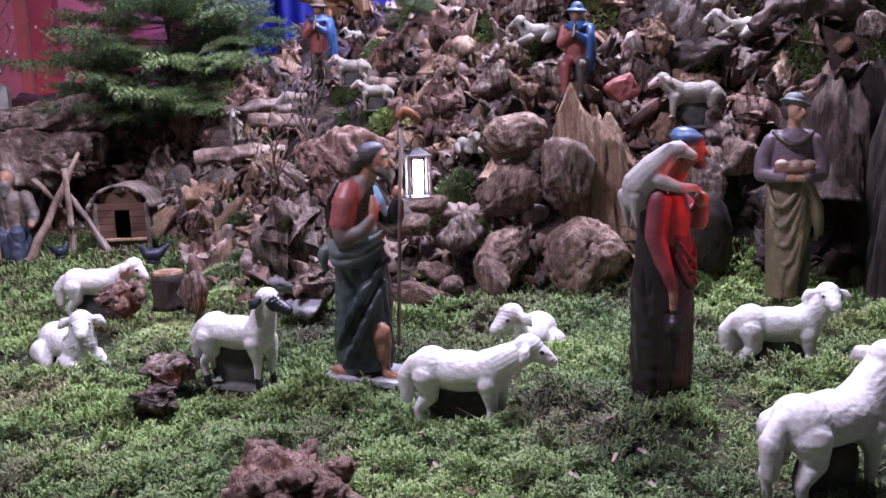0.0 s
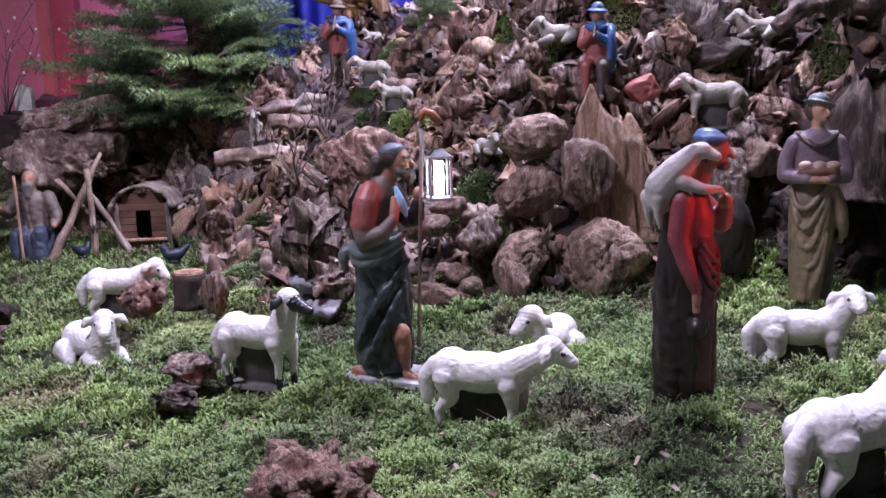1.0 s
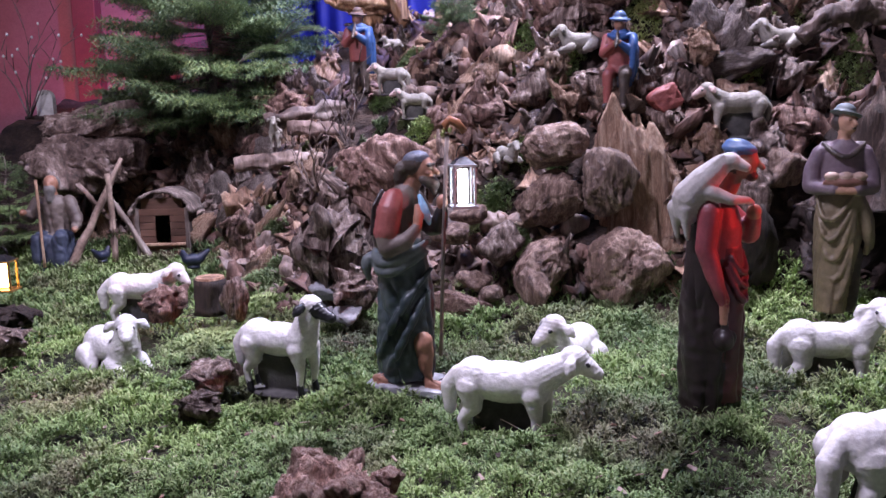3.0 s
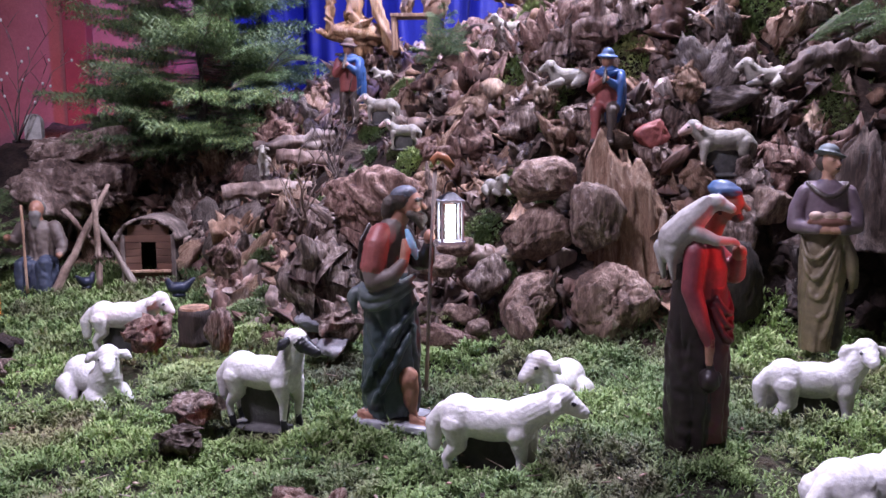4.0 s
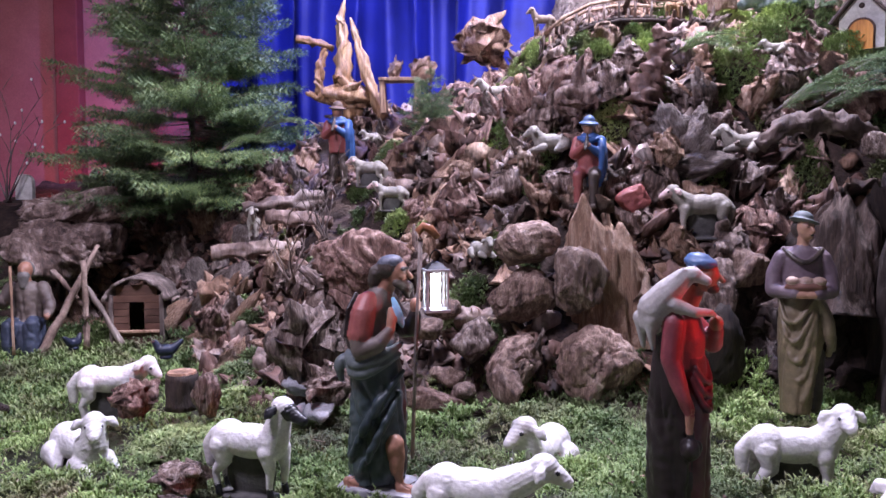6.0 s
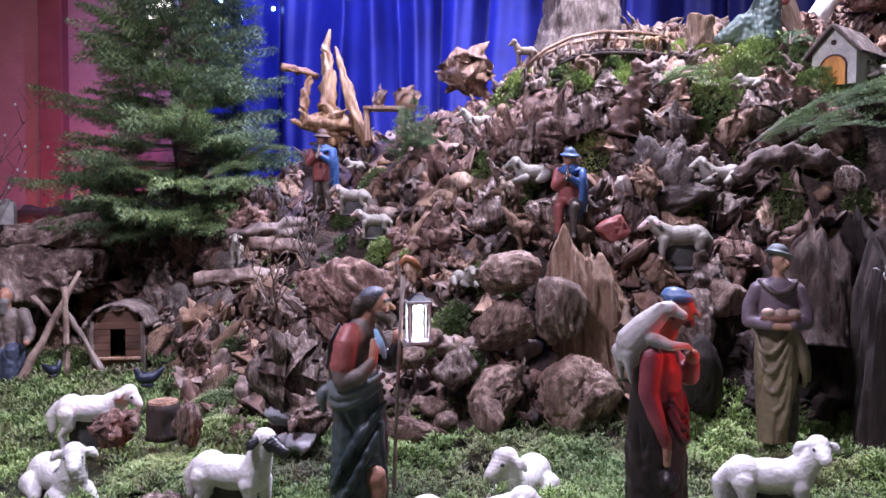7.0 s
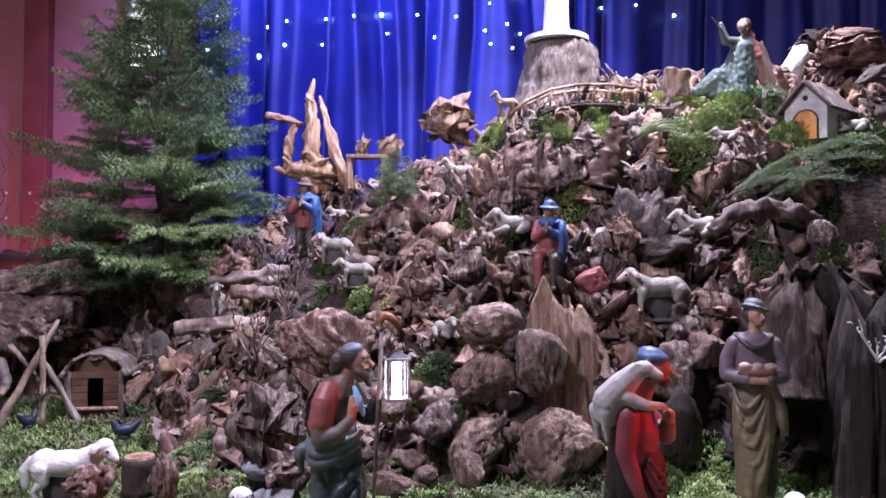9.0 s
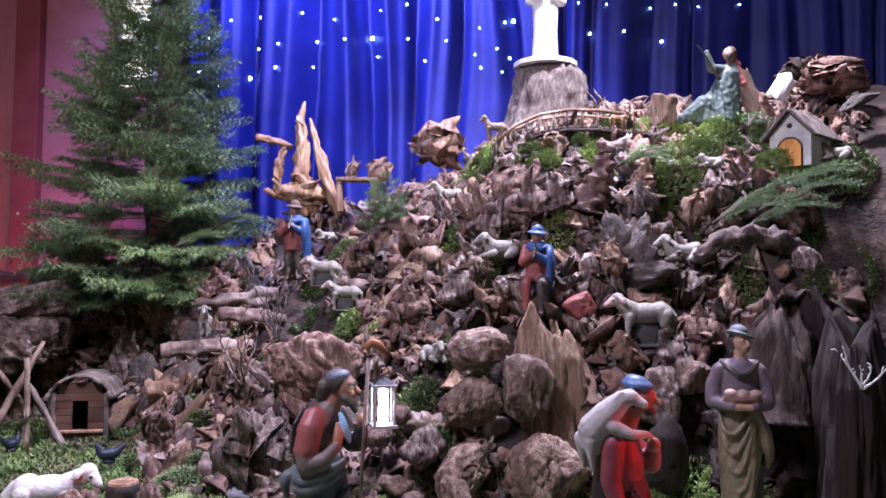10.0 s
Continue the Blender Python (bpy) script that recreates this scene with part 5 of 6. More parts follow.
# ---- sheep ----
def sheep(neck=(0.125, 0.0, 0.205), turn=0.0, nod=12.0, lying=False, face=0, horn=False, plinth=True, coat=WOOL, seed=0, thin=1.0):
    """A plaster sheep that looks along +x; the head stands at the end of the neck and turns by degrees."""
    b = bmesh.new()
    drop = -0.085 if lying else 0.0
    ell(b, (0.0, 0, 0.150 + drop), (0.112, 0.050 * thin, 0.047), 0)
    ell(b, (-0.072, 0, 0.154 + drop), (0.050, 0.050 * thin, 0.050), 0)
    ell(b, (0.064, 0, 0.150 + drop), (0.046, 0.046 * thin, 0.054), 0)
    nk = Vector(neck) + Vector((0, 0, drop + 0.006))
    cap(b, (0.076, 0, 0.166 + drop), nk, 0.042, 0.030, 0)
    m = Matrix.Translation(nk) @ pose(0, 0, 0, 0, nod, turn)
    yaw = math.degrees(math.atan2(m[1][0], m[0][0]))

    def at(x, y, z):
        return m @ Vector((x, y, z))
    ell(b, at(0.002, 0, 0.010), (0.034, 0.030, 0.030), 0, (0, 0, yaw))
    cap(b, at(0.016, 0, 0.006), at(0.040, 0, -0.002), 0.026, 0.021, face)
    cap(b, at(0.040, 0, -0.002), at(0.062 if face != 2 else 0.074, 0, -0.010), 0.020, 0.0145, face)
    for s in (-1, 1):
        ell(b, at(0.050, s * 0.008, -0.006), (0.012, 0.012, 0.011), face)
        chain(b, [at(-0.002, s * 0.026, 0.012), at(-0.008, s * 0.044, 0.004), at(-0.008, s * 0.058, -0.010)], [0.009, 0.014, 0.006], face)
        chain(b, [at(-0.004, s * 0.034, 0.010), at(-0.002, s * 0.050, -0.002)], [0.009, 0.010], face)
        ell(b, at(0.034, s * 0.0225, 0.010), (0.0045, 0.0045, 0.004), 2, sub=2)
    if lying:
        for s in (-1, 1):
            chain(b, [(0.06, s * 0.045, 0.03), (0.125, s * 0.04, 0.014), (0.10, s * 0.035, 0.008)], [0.024, 0.013, 0.011], 0)
            chain(b, [(-0.06, s * 0.05, 0.045), (-0.01, s * 0.062, 0.016), (-0.045, s * 0.06, 0.010)], [0.034, 0.016, 0.011], 0)
        chain(b, [(-0.115, 0, 0.06), (-0.135, 0.02, 0.02)], [0.018, 0.012], 0)
    else:
        hoof = 2 if horn else 0
        for s, dx in ((-1, 0.0), (1, 0.014)):
            chain(b, [(0.066 + dx, s * 0.028, 0.130), (0.076 + dx, s * 0.028, 0.075), (0.072 + dx, s * 0.028, 0.030)], [0.026, 0.0135, 0.009], 0)
            chain(b, [(0.072 + dx, s * 0.028, 0.030), (0.077 + dx, s * 0.028, 0.004)], [0.009, 0.011], hoof)
            chain(b, [(-0.078 - dx, s * 0.029, 0.140), (-0.070 - dx, s * 0.031, 0.096), (-0.098 - dx, s * 0.031, 0.062), (-0.092 - dx, s * 0.031, 0.030)], [0.034, 0.022, 0.012, 0.0095], 0)
            chain(b, [(-0.092 - dx, s * 0.031, 0.030), (-0.086 - dx, s * 0.031, 0.004)], [0.0095, 0.011], hoof)
        chain(b, [(-0.114, 0, 0.165), (-0.136, 0, 0.130), (-0.134, 0, 0.075)], [0.017, 0.021, 0.015], 0)
        if plinth:
            ell(b, (-0.002, 0, 0.055), (0.080, 0.018, 0.075), 1)
            ell(b, (-0.002, 0, -0.008), (0.120, 0.045, 0.010), 1)

    def fleece(p):
        """Combed locks on the body, rings on the neck."""
        q = Vector((p.x * 0.55 + p.z * 0.5, p.y, p.z))
        d = (p - nk).length
        k = 1.0 if p.z > 0.09 + drop and d > 0.05 else 0.25
        rings = 0.0007 * math.sin((p - nk).dot(Vector((0.5, 0, -0.87))) * 620) if p.x > 0.075 and 0.03 < d < 0.085 else 0.0
        return 0.0010 * k * (ridged(q * 60 + Vector((seed, 0, 0)), 2) - 0.2) + 0.6 * rings
    return sculpted("sheep_figurine", b, [coat, PLINTH, BLACK, PINK], 0.0034, 3, fleece)


FLOCK = "plaster sheep of the crib"
std = sheep((0.15, 0, 0.20), 8, 14)
look_at = sheep((0.118, -0.006, 0.222), -92, 4)
horned = sheep((0.098, 0, 0.238), -8, 8, face=2, horn=True)
calm = sheep((0.122, 0, 0.19), -25, 25)
rest = sheep((0.088, 0, 0.218), -30, 10, lying=True)
far_rest = sheep((0.108, 0, 0.200), -20, 12, lying=True, coat=OLDWOOL)
old = sheep((0.128, 0, 0.198), 5, 10, coat=OLDWOOL, face=3)
stand("sheep_figurine", std, (0.034, 1.830, -0.166), -14, "white plaster sheep walking across the moss", "sheep", 0.342 / 0.315, FLOCK)
stand("sheep_figurine", look_at, (0.928, 2.060, -0.122), -6, "white plaster sheep with its head turned outward", "sheep", 0.302 / 0.29, FLOCK)
stand("sheep_figurine", horned, (-0.600, 2.100, -0.122), -18, "white plaster ram with black face and black hooves", "sheep", 0.268 / 0.262, FLOCK)
stand("sheep_figurine", calm, (-1.350, 2.880, -0.137), 10, "white plaster sheep beside a ragged root", "sheep", 0.302 / 0.285, FLOCK)
stand("sheep_figurine", rest, (-1.258, 2.430, -0.165), -38, "white plaster lamb resting in the moss", "sheep", 0.213 / 0.185, FLOCK)
stand("sheep_figurine", sheep((0.088, 0, 0.218), -22, 12, lying=True), (0.250, 2.290, -0.135), -122, "white plaster lamb resting behind another sheep", "sheep", 0.147 / 0.125, FLOCK)
stand("sheep_figurine", sheep((0.13, 0, 0.225), 0, 8), (0.748, 1.410, -0.142), 24, "large white plaster sheep seen at the meadow's edge", "sheep", 0.343 / 0.30, FLOCK)
stand("sheep_figurine", old, (0.980, 3.050, 0.565), 180, "greyish plaster sheep standing on a slab", "sheep", 0.254 / 0.29, FLOCK)
stand("sheep_figurine", far_rest, (1.218, 3.260, 0.914), 190, "whitish plaster lamb resting on the hillside", "sheep", 0.194 / 0.25, FLOCK)
stand("sheep_figurine", far_rest, (0.425, 3.400, 0.925), 185, "whitish plaster lamb resting below the crest", "sheep", 0.190 / 0.25, FLOCK)
stand("sheep_figurine", far_rest, (0.103, 3.280, 0.465), -60, "small whitish plaster sheep on the slope", "sheep", 0.107 / 0.18, FLOCK)
stand("sheep_figurine", old, (-0.343, 3.950, 0.663), 186, "ribbed whitish plaster sheep on the slope", "sheep", 0.176 / 0.28, FLOCK)
stand("sheep_figurine", old, (-0.460, 4.000, 0.789), 170, "whitish plaster sheep beside the young piper", "sheep", 0.184 / 0.28, FLOCK)
stand("sheep_figurine", far_rest, (-0.480, 4.300, 1.048), 200, "tiny whitish plaster sheep high on the slope", "sheep", 0.102 / 0.25, FLOCK)
stand("sheep_figurine", far_rest, (1.490, 3.600, 1.397), 170, "tiny whitish plaster sheep near the chapel", "sheep", 0.112 / 0.25, FLOCK)
stand("sheep_figurine", far_rest, (2.013, 3.400, 1.412), 160, "tiny cream plaster lamb beside the chapel", "sheep", 0.132 / 0.25, FLOCK)

# ---- crook and lantern ----
crook = base("shepherd_crook", pose(0, 0, 0), "tall wooden crook with a carved orange hook", "crook")
bm = bmesh.new()
stick(bm, [(-0.140, 2.100, -0.019), (-0.127, 2.090, 0.329), (-0.113, 2.080, 0.611)], [0.0055, 0.0055, 0.006], 10)
part("shaft", bm, BARK, crook)
bm = bmesh.new()
stick(bm, [(-0.114, 2.080, 0.605), (-0.117, 2.080, 0.631), (-0.106, 2.080, 0.644), (-0.087, 2.080, 0.636), (-0.065, 2.080, 0.610)], [0.009, 0.012, 0.013, 0.012, 0.009], 12, 0.1)
part("hook", bm, HOOK := surface("varnished_hook", [(0.3, (0.30, 0.11, 0.05)), (0.7, (0.48, 0.20, 0.10))], 20, 0.35, 0.2, 90), crook, "carved orange-brown hook")


def lantern(at, w, h, glow, metal, label, turn):
    th = base("lantern", pose(*at, 0, 0, turn), label, "lantern")
    part("base_plate", boxed(w * 1.16, w * 1.16, h * 0.06, pose(0, 0, h * 0.03), 0.001), metal, th, smooth=False)
    part("top_plate", boxed(w * 1.12, w * 1.12, h * 0.05, pose(0, 0, h * 0.9), 0.001), metal, th, smooth=False)
    for sx in (-1, 1):
        for sy in (-1, 1):
            part("post", boxed(w * 0.10, w * 0.10, h * 0.82, pose(sx * w * 0.46, sy * w * 0.46, h * 0.47), 0.001), metal, th, smooth=False)
    bm = bmesh.new()
    bmesh.ops.create_cone(bm, cap_ends=True, segments=4, radius1=w * 0.72, radius2=w * 0.2, depth=h * 0.16, matrix=pose(0, 0, h * 1.0, 0, 0, 45))
    roof = part("roof", bm, IRON, th, smooth=False)
    bm = bmesh.new()
    stick(bm, [(w * 0.3 * math.cos(a), 0, h * 1.06 + h * 0.26 * math.sin(a)) for a in [math.pi * i / 10 for i in range(11)]], [h * 0.014] * 11, 6)
    part("handle", bm, IRON, roof)
    bm = bmesh.new()
    bmesh.ops.create_cone(bm, cap_ends=True, segments=24, radius1=w * 0.22, radius2=w * 0.22, depth=h * 0.70, matrix=pose(0, 0, h * 0.46))
    part("led_candle", bm, glow, th, "glowing LED candle")
    return th


lantern((-0.072, 2.100, 0.403), 0.062, 0.131, LANTERN_GLOW, PEWTER, "small metal lantern with a bright white LED candle", 12)
lantern((-1.978, 3.000, -0.019), 0.085, 0.138, WARM_GLOW, BRASS, "small brass lantern with a warm glowing candle", 10)
lp = -0.071, 2.100, 0.456
lamp("lantern_light", "POINT", (lp[0], lp[1] - 0.0, lp[2]), (0, 0, 0), 0.9, (0.75, 0.87, 1.0), size=0.012)
lw = -1.971, 3.000, 0.041
lamp("warm_lantern_light", "POINT", lw, (0, 0, 0), 0.2, (1.0, 0.6, 0.25), size=0.012)


# ---- spruce trees and boughs ----
def spruce(name, at, height, radius, seed, label, whorls=16, per=9, needle=0.017, shoots=16, droop=0.25, category="spruce tree"):
    rng = random.Random(seed)
    th = base(name, pose(*at), label, category)
    bm = bmesh.new()
    stick(bm, [(0.01 * math.sin(k), 0.01 * math.cos(2 * k), height * k / 8) for k in range(9)], [height * 0.013 * (1.05 - k / 8) + 0.002 for k in range(9)], 8, 0.1, seed)
    part("trunk", bm, BARK, th)
    limbs = bmesh.new()
    twigs = []
    for w in range(whorls):
        u = (w + 0.5) / whorls
        z = height * (0.04 + 0.96 * u)
        for i in range(per if u < 0.8 else max(3, per - 4)):
            a = rng.uniform(0, 6.283)
            z = height * (0.04 + 0.96 * min(0.99, max(0.0, u + rng.uniform(-0.6, 0.6) / whorls)))
            ln = radius * (1 - u) ** 0.95 * (0.72 + 0.28 * min(1, u * 5)) * rng.uniform(0.55, 1.12) + 0.03
            d = Vector((math.cos(a), math.sin(a), 0))
            rise = -droop * (1 - u) + 0.55 * u
            pts = [Vector((0, 0, z)) + d * ln * t + Vector((0, 0, ln * (rise * t + 0.12 * t * t))) for t in [k / 5 for k in range(6)]]
            stick(limbs, pts, [0.004 * (1.15 - k / 5) * (0.5 + ln) for k in range(6)], 5)
            m = max(3, int(shoots * ln / radius + 3))
            for k in range(m):
                t = 0.22 + 0.78 * k / m
                p = pts[min(4, int(t * 5))].lerp(pts[min(5, int(t * 5) + 1)], t * 5 - int(t * 5))
                for side in (-1, 1):
                    f = d * rng.uniform(0.5, 0.9) + Vector((-d.y, d.x, 0)) * side * rng.uniform(0.5, 1.0) + Vector((0, 0, rng.uniform(-0.35, 0.1)))
                    sl = ln * (1.05 - 0.8 * t) * rng.uniform(0.20, 0.40) + needle * 2
                    twigs.append((p, p + f.normalized() * sl))
                    if sl > needle * 4:
                        q = p + f.normalized() * sl * 0.5
                        twigs.append((q, q + (f.normalized() + d * 0.6 * side + Vector((0, 0, -0.1))).normalized() * sl * 0.5))
            twigs.append((pts[3], pts[5]))
    twigs.append((Vector((0, 0, height * 0.9)), Vector((0, 0, height * 1.03))))
    part("branchwork", limbs, BARK, th)["kind"] = "stuff"
    v, f = needled(twigs, needle, rng, needle * 0.26)
    raw("crown", v, f, NEEDLE, th)
    return th


def bough(at, reach, turn, seed, label, needle=0.013):
    """A cut spruce bough lying on the slope."""
    rng = random.Random(seed)
    th = base("spruce_bough", pose(*at, 0, 0, turn), label, "spruce bough", "cut boughs on the hill")
    bm, twigs = bmesh.new(), []
    for arm in range(4):
        a = rng.uniform(-0.7, 0.7)
        d = Vector((math.cos(a), math.sin(a), rng.uniform(0.1, 0.45)))
        pts = [d * reach * t + Vector((0, 0, 0.15 * reach * math.sin(3 * t))) for t in [k / 5 for k in range(6)]]
        stick(bm, pts, [0.005 * (1.1 - k / 5) for k in range(6)], 5)
        for k in range(20):
            t = 0.1 + 0.9 * k / 20
            p = pts[min(4, int(t * 5))].lerp(pts[min(5, int(t * 5) + 1)], t * 5 - int(t * 5))
            for side in (-1, 1):
                f = (d * 0.9 + Vector((-d.y, d.x, 0)) * side * rng.uniform(0.6, 1) + Vector((0, 0, rng.uniform(-0.2, 0.4)))).normalized()
                twigs.append((p, p + f * reach * rng.uniform(0.15, 0.3) * (1.15 - 0.6 * t)))
    part("stem", bm, BARK, th)
    v, f = needled(twigs, needle, rng, needle * 0.22)
    raw("needles", v, f, NEEDLE, th)
    return th


spruce("spruce_tree", (-1.740, 5.000, 0.600), 2.70, 1.020, 5, "tall dark green spruce tree before the red wall", 24, 13, 0.030, 17, 0.25)
spruce("spruce_sapling", (-0.142, 4.250, 1.122), 0.291, 0.209, 6, "small bushy spruce sapling on the slope", 6, 8, 0.013, 9, 0.05)
spruce("spruce_sapling", (-2.646, 4.150, 0.026), 0.463, 0.247, 7, "bushy spruce sapling behind the old man", 7, 8, 0.015, 9, 0.1)
spruce("spruce_sapling", (-1.945, 4.750, 0.621), 0.318, 0.283, 8, "low spruce sapling under the tall tree", 6, 8, 0.016, 9, 0.1)
for at, reach, turn, seed in (
    ((1.420, 3.280, 1.130), 0.40, 10, 1), ((1.560, 3.240, 1.150), 0.42, 22, 2), ((1.360, 3.280, 1.090), 0.32, -10, 3), ((1.640, 3.300, 1.220), 0.36, 5, 11), ((1.480, 3.200, 1.070), 0.36, 0, 12),
    ((1.001, 3.550, 1.383), 0.26, 10, 4), ((1.140, 3.600, 1.434), 0.22, 60, 5), ((1.764, 3.800, 1.651), 0.22, 40, 6), ((-0.036, 4.200, 1.173), 0.16, 0, 7),
    ((-1.210, 4.600, 1.112), 0.3, -10, 8), ((-1.431, 4.600, 1.007), 0.3, 20, 9), ((-2.153, 4.700, 0.832), 0.3, 90, 10)):
    bough(at, reach, turn, seed, "cut green spruce bough laid on the slope")

# ---- moss on the hill ----
rng = random.Random(31)
spots = []


def cushion(x0, r):
    CLEAR.append((x0[0], x0[1], r * 0.5))
    for k in range(int(40000 * r * r) + 200):
        a, q = rng.random() * 6.283, r * math.sqrt(rng.random())
        x, y = x0[0] + q * math.cos(a), x0[1] + q * math.sin(a) * 0.8
        dome = 0.6 * r * (1 - (q / r) ** 2)
        if noise.noise(Vector((x, y, 7)) * 9) > -0.25:
            spots.append(((x, y, rugged(x, y) + dome + rng.uniform(-0.01, 0.03)), rng.uniform(0.8, 1.6)))


cushion((0.394, 4.499, 1.466), 0.19)
cushion((1.296, 3.506, 1.271), 0.17)
cushion((1.724, 3.912, 1.584), 0.24)
cushion((0.627, 3.955, 1.474), 0.16)
cushion((1.405, 4.188, 1.682), 0.16)
cushion((1.480, 3.833, 1.507), 0.20)
cushion((-0.446, 4.538, 0.926), 0.14)
cushion((-0.308, 3.866, 0.615), 0.11)
cushion((0.216, 3.767, 1.022), 0.12)
cushion((0.024, 3.213, 0.330), 0.10)
cushion((0.382, 3.492, 0.901), 0.09)
cushion((1.049, 3.268, 0.861), 0.11)
cushion((0.905, 3.499, 1.240), 0.09)
cushion((0.694, 3.451, 1.126), 0.10)
cushion((1.477, 3.231, 0.863), 0.10)
cushion((2.048, 3.469, 1.408), 0.18)
cushion((-1.329, 4.505, 0.431), 0.10)
cushion((-0.012, 3.151, 0.255), 0.08)
cushion((-2.065, 5.235, 0.721), 0.18)
cushion((-2.258, 5.194, 0.643), 0.14)
cushion((-0.181, 3.651, 0.557), 0.08)
cushion((0.687, 3.782, 1.432), 0.09)
cushion((1.729, 3.432, 1.332), 0.18)
cushion((0.329, 3.221, 0.488), 0.06)
cushion((0.103, 3.021, 0.163), 0.08)
cushion((0.915, 3.827, 1.471), 0.08)
cushion((-1.034, 4.675, 0.733), 0.12)
cushion((-0.592, 4.247, 0.613), 0.08)
for k in range(46):
    x, y = rng.uniform(-1.3, 2.1), rng.uniform(3.1, 4.6)
    if y - along(x, FOOT) > 0.2:
        cushion((x, y), rng.uniform(0.04, 0.085))
for x0, r, h in (((-0.942, 3.225, -0.016), 0.17, 0.10), ((-0.843, 3.183, 0.015), 0.12, 0.08), ((-0.897, 3.008, -0.078), 0.10, 0.05), ((-0.971, 2.557, -0.119), 0.16, 0.04), ((0.383, 2.646, -0.059), 0.20, 0.03)):
    for k in range(2600 if r > 0.11 else 1200):
        a, q = rng.random() * 6.283, r * math.sqrt(rng.random())
        x, y = x0[0] + q * math.cos(a), x0[1] + q * math.sin(a)
        spots.append(((x, y, meadow(x, y) + h * (1 - (q / r) ** 2) + rng.uniform(-0.01, 0.015)), rng.uniform(0.8, 1.5)))
tagged(sprigs("hill_moss", spots, 0.017, HILLMOSS, 5, rng), "bright green moss cushions between the roots", "moss", kind="stuff")


# ---- bark hut, poles, chopping block ----
def hut(at, w, h, turn):
    th = base("bark_hut", pose(*at, 0, 0, turn), "small wooden hut with a rounded bark roof", "hut")
    dp = w * 0.8
    for k in range(7):
        z = h * (0.03 + 0.10 * k)
        if 0.20 < (z / h) < 0.62:
            for s in (-1, 1):
                part("board", boxed(w * 0.29, 0.012, h * 0.095, pose(s * w * 0.275, -dp / 2, z + h * 0.048), 0.002), HUTWOOD, th, smooth=False)
        else:
            part("board", boxed(w * 0.84, 0.012, h * 0.095, pose(0, -dp / 2, z + h * 0.048), 0.002), HUTWOOD, th, smooth=False)
    part("gable", boxed(w * 0.72, 0.012, h * 0.16, pose(0, -dp / 2 + 0.002, h * 0.80), 0.002), HUTWOOD, th, smooth=False)
    for s in (-1, 1):
        part("side_wall", boxed(0.012, dp, h * 0.72, pose(s * w * 0.42, 0, h * 0.37), 0.002), DARK, th, smooth=False)
        part("corner_post", boxed(0.022, 0.022, h * 0.74, pose(s * w * 0.44, -dp / 2 - 0.008, h * 0.37), 0.004), BARK, th, smooth=False)
    part("back_wall", boxed(w * 0.84, 0.012, h * 0.8, pose(0, dp / 2, h * 0.4), 0.002), DARK, th, smooth=False)
    part("sill", boxed(w * 0.8, 0.035, 0.014, pose(0, -dp / 2 - 0.015, h * 0.215), 0.003), SPLIT, th, smooth=False)
    bm = bmesh.new()
    n, rows = 22, []
    for y in (-dp * 0.66, dp * 0.6):
        for rr in (1.0, 0.90):
            rows.append([bm.verts.new((w * 0.58 * rr * math.cos(math.pi * (0.06 + 0.88 * i / n)) * (1 + 0.03 * math.sin(9 * i)), y + 0.02 * math.sin(5 * i), h * 0.58 + h * 0.42 * rr * math.sin(math.pi * (0.06 + 0.88 * i / n)))) for i in range(n + 1)])
    fo, fi, bo, bi = rows
    for i in range(n):
        for q in ((fo[i], fo[i + 1], fi[i + 1], fi[i]), (bo[i + 1], bo[i], bi[i], bi[i + 1]), (fo[i + 1], fo[i], bo[i], bo[i + 1]), (fi[i], fi[i + 1], bi[i + 1], bi[i])):
            bm.faces.new(q)
    for i in (0, n):
        bm.faces.new((fo[i], fi[i], bi[i], bo[i]))
    part("roof", bm, BARK, th, "curved grey bark roof")
    return th


HUTWOOD = surface("brown_hut_boards", [(0.3, (0.07, 0.035, 0.025)), (0.7, (0.19, 0.10, 0.07))], 14, 0.8, 0.6, 80, (0.2, 1, 1), 0.15)
hut((-1.764, 4.200, -0.080), 0.300, 0.381, 8)


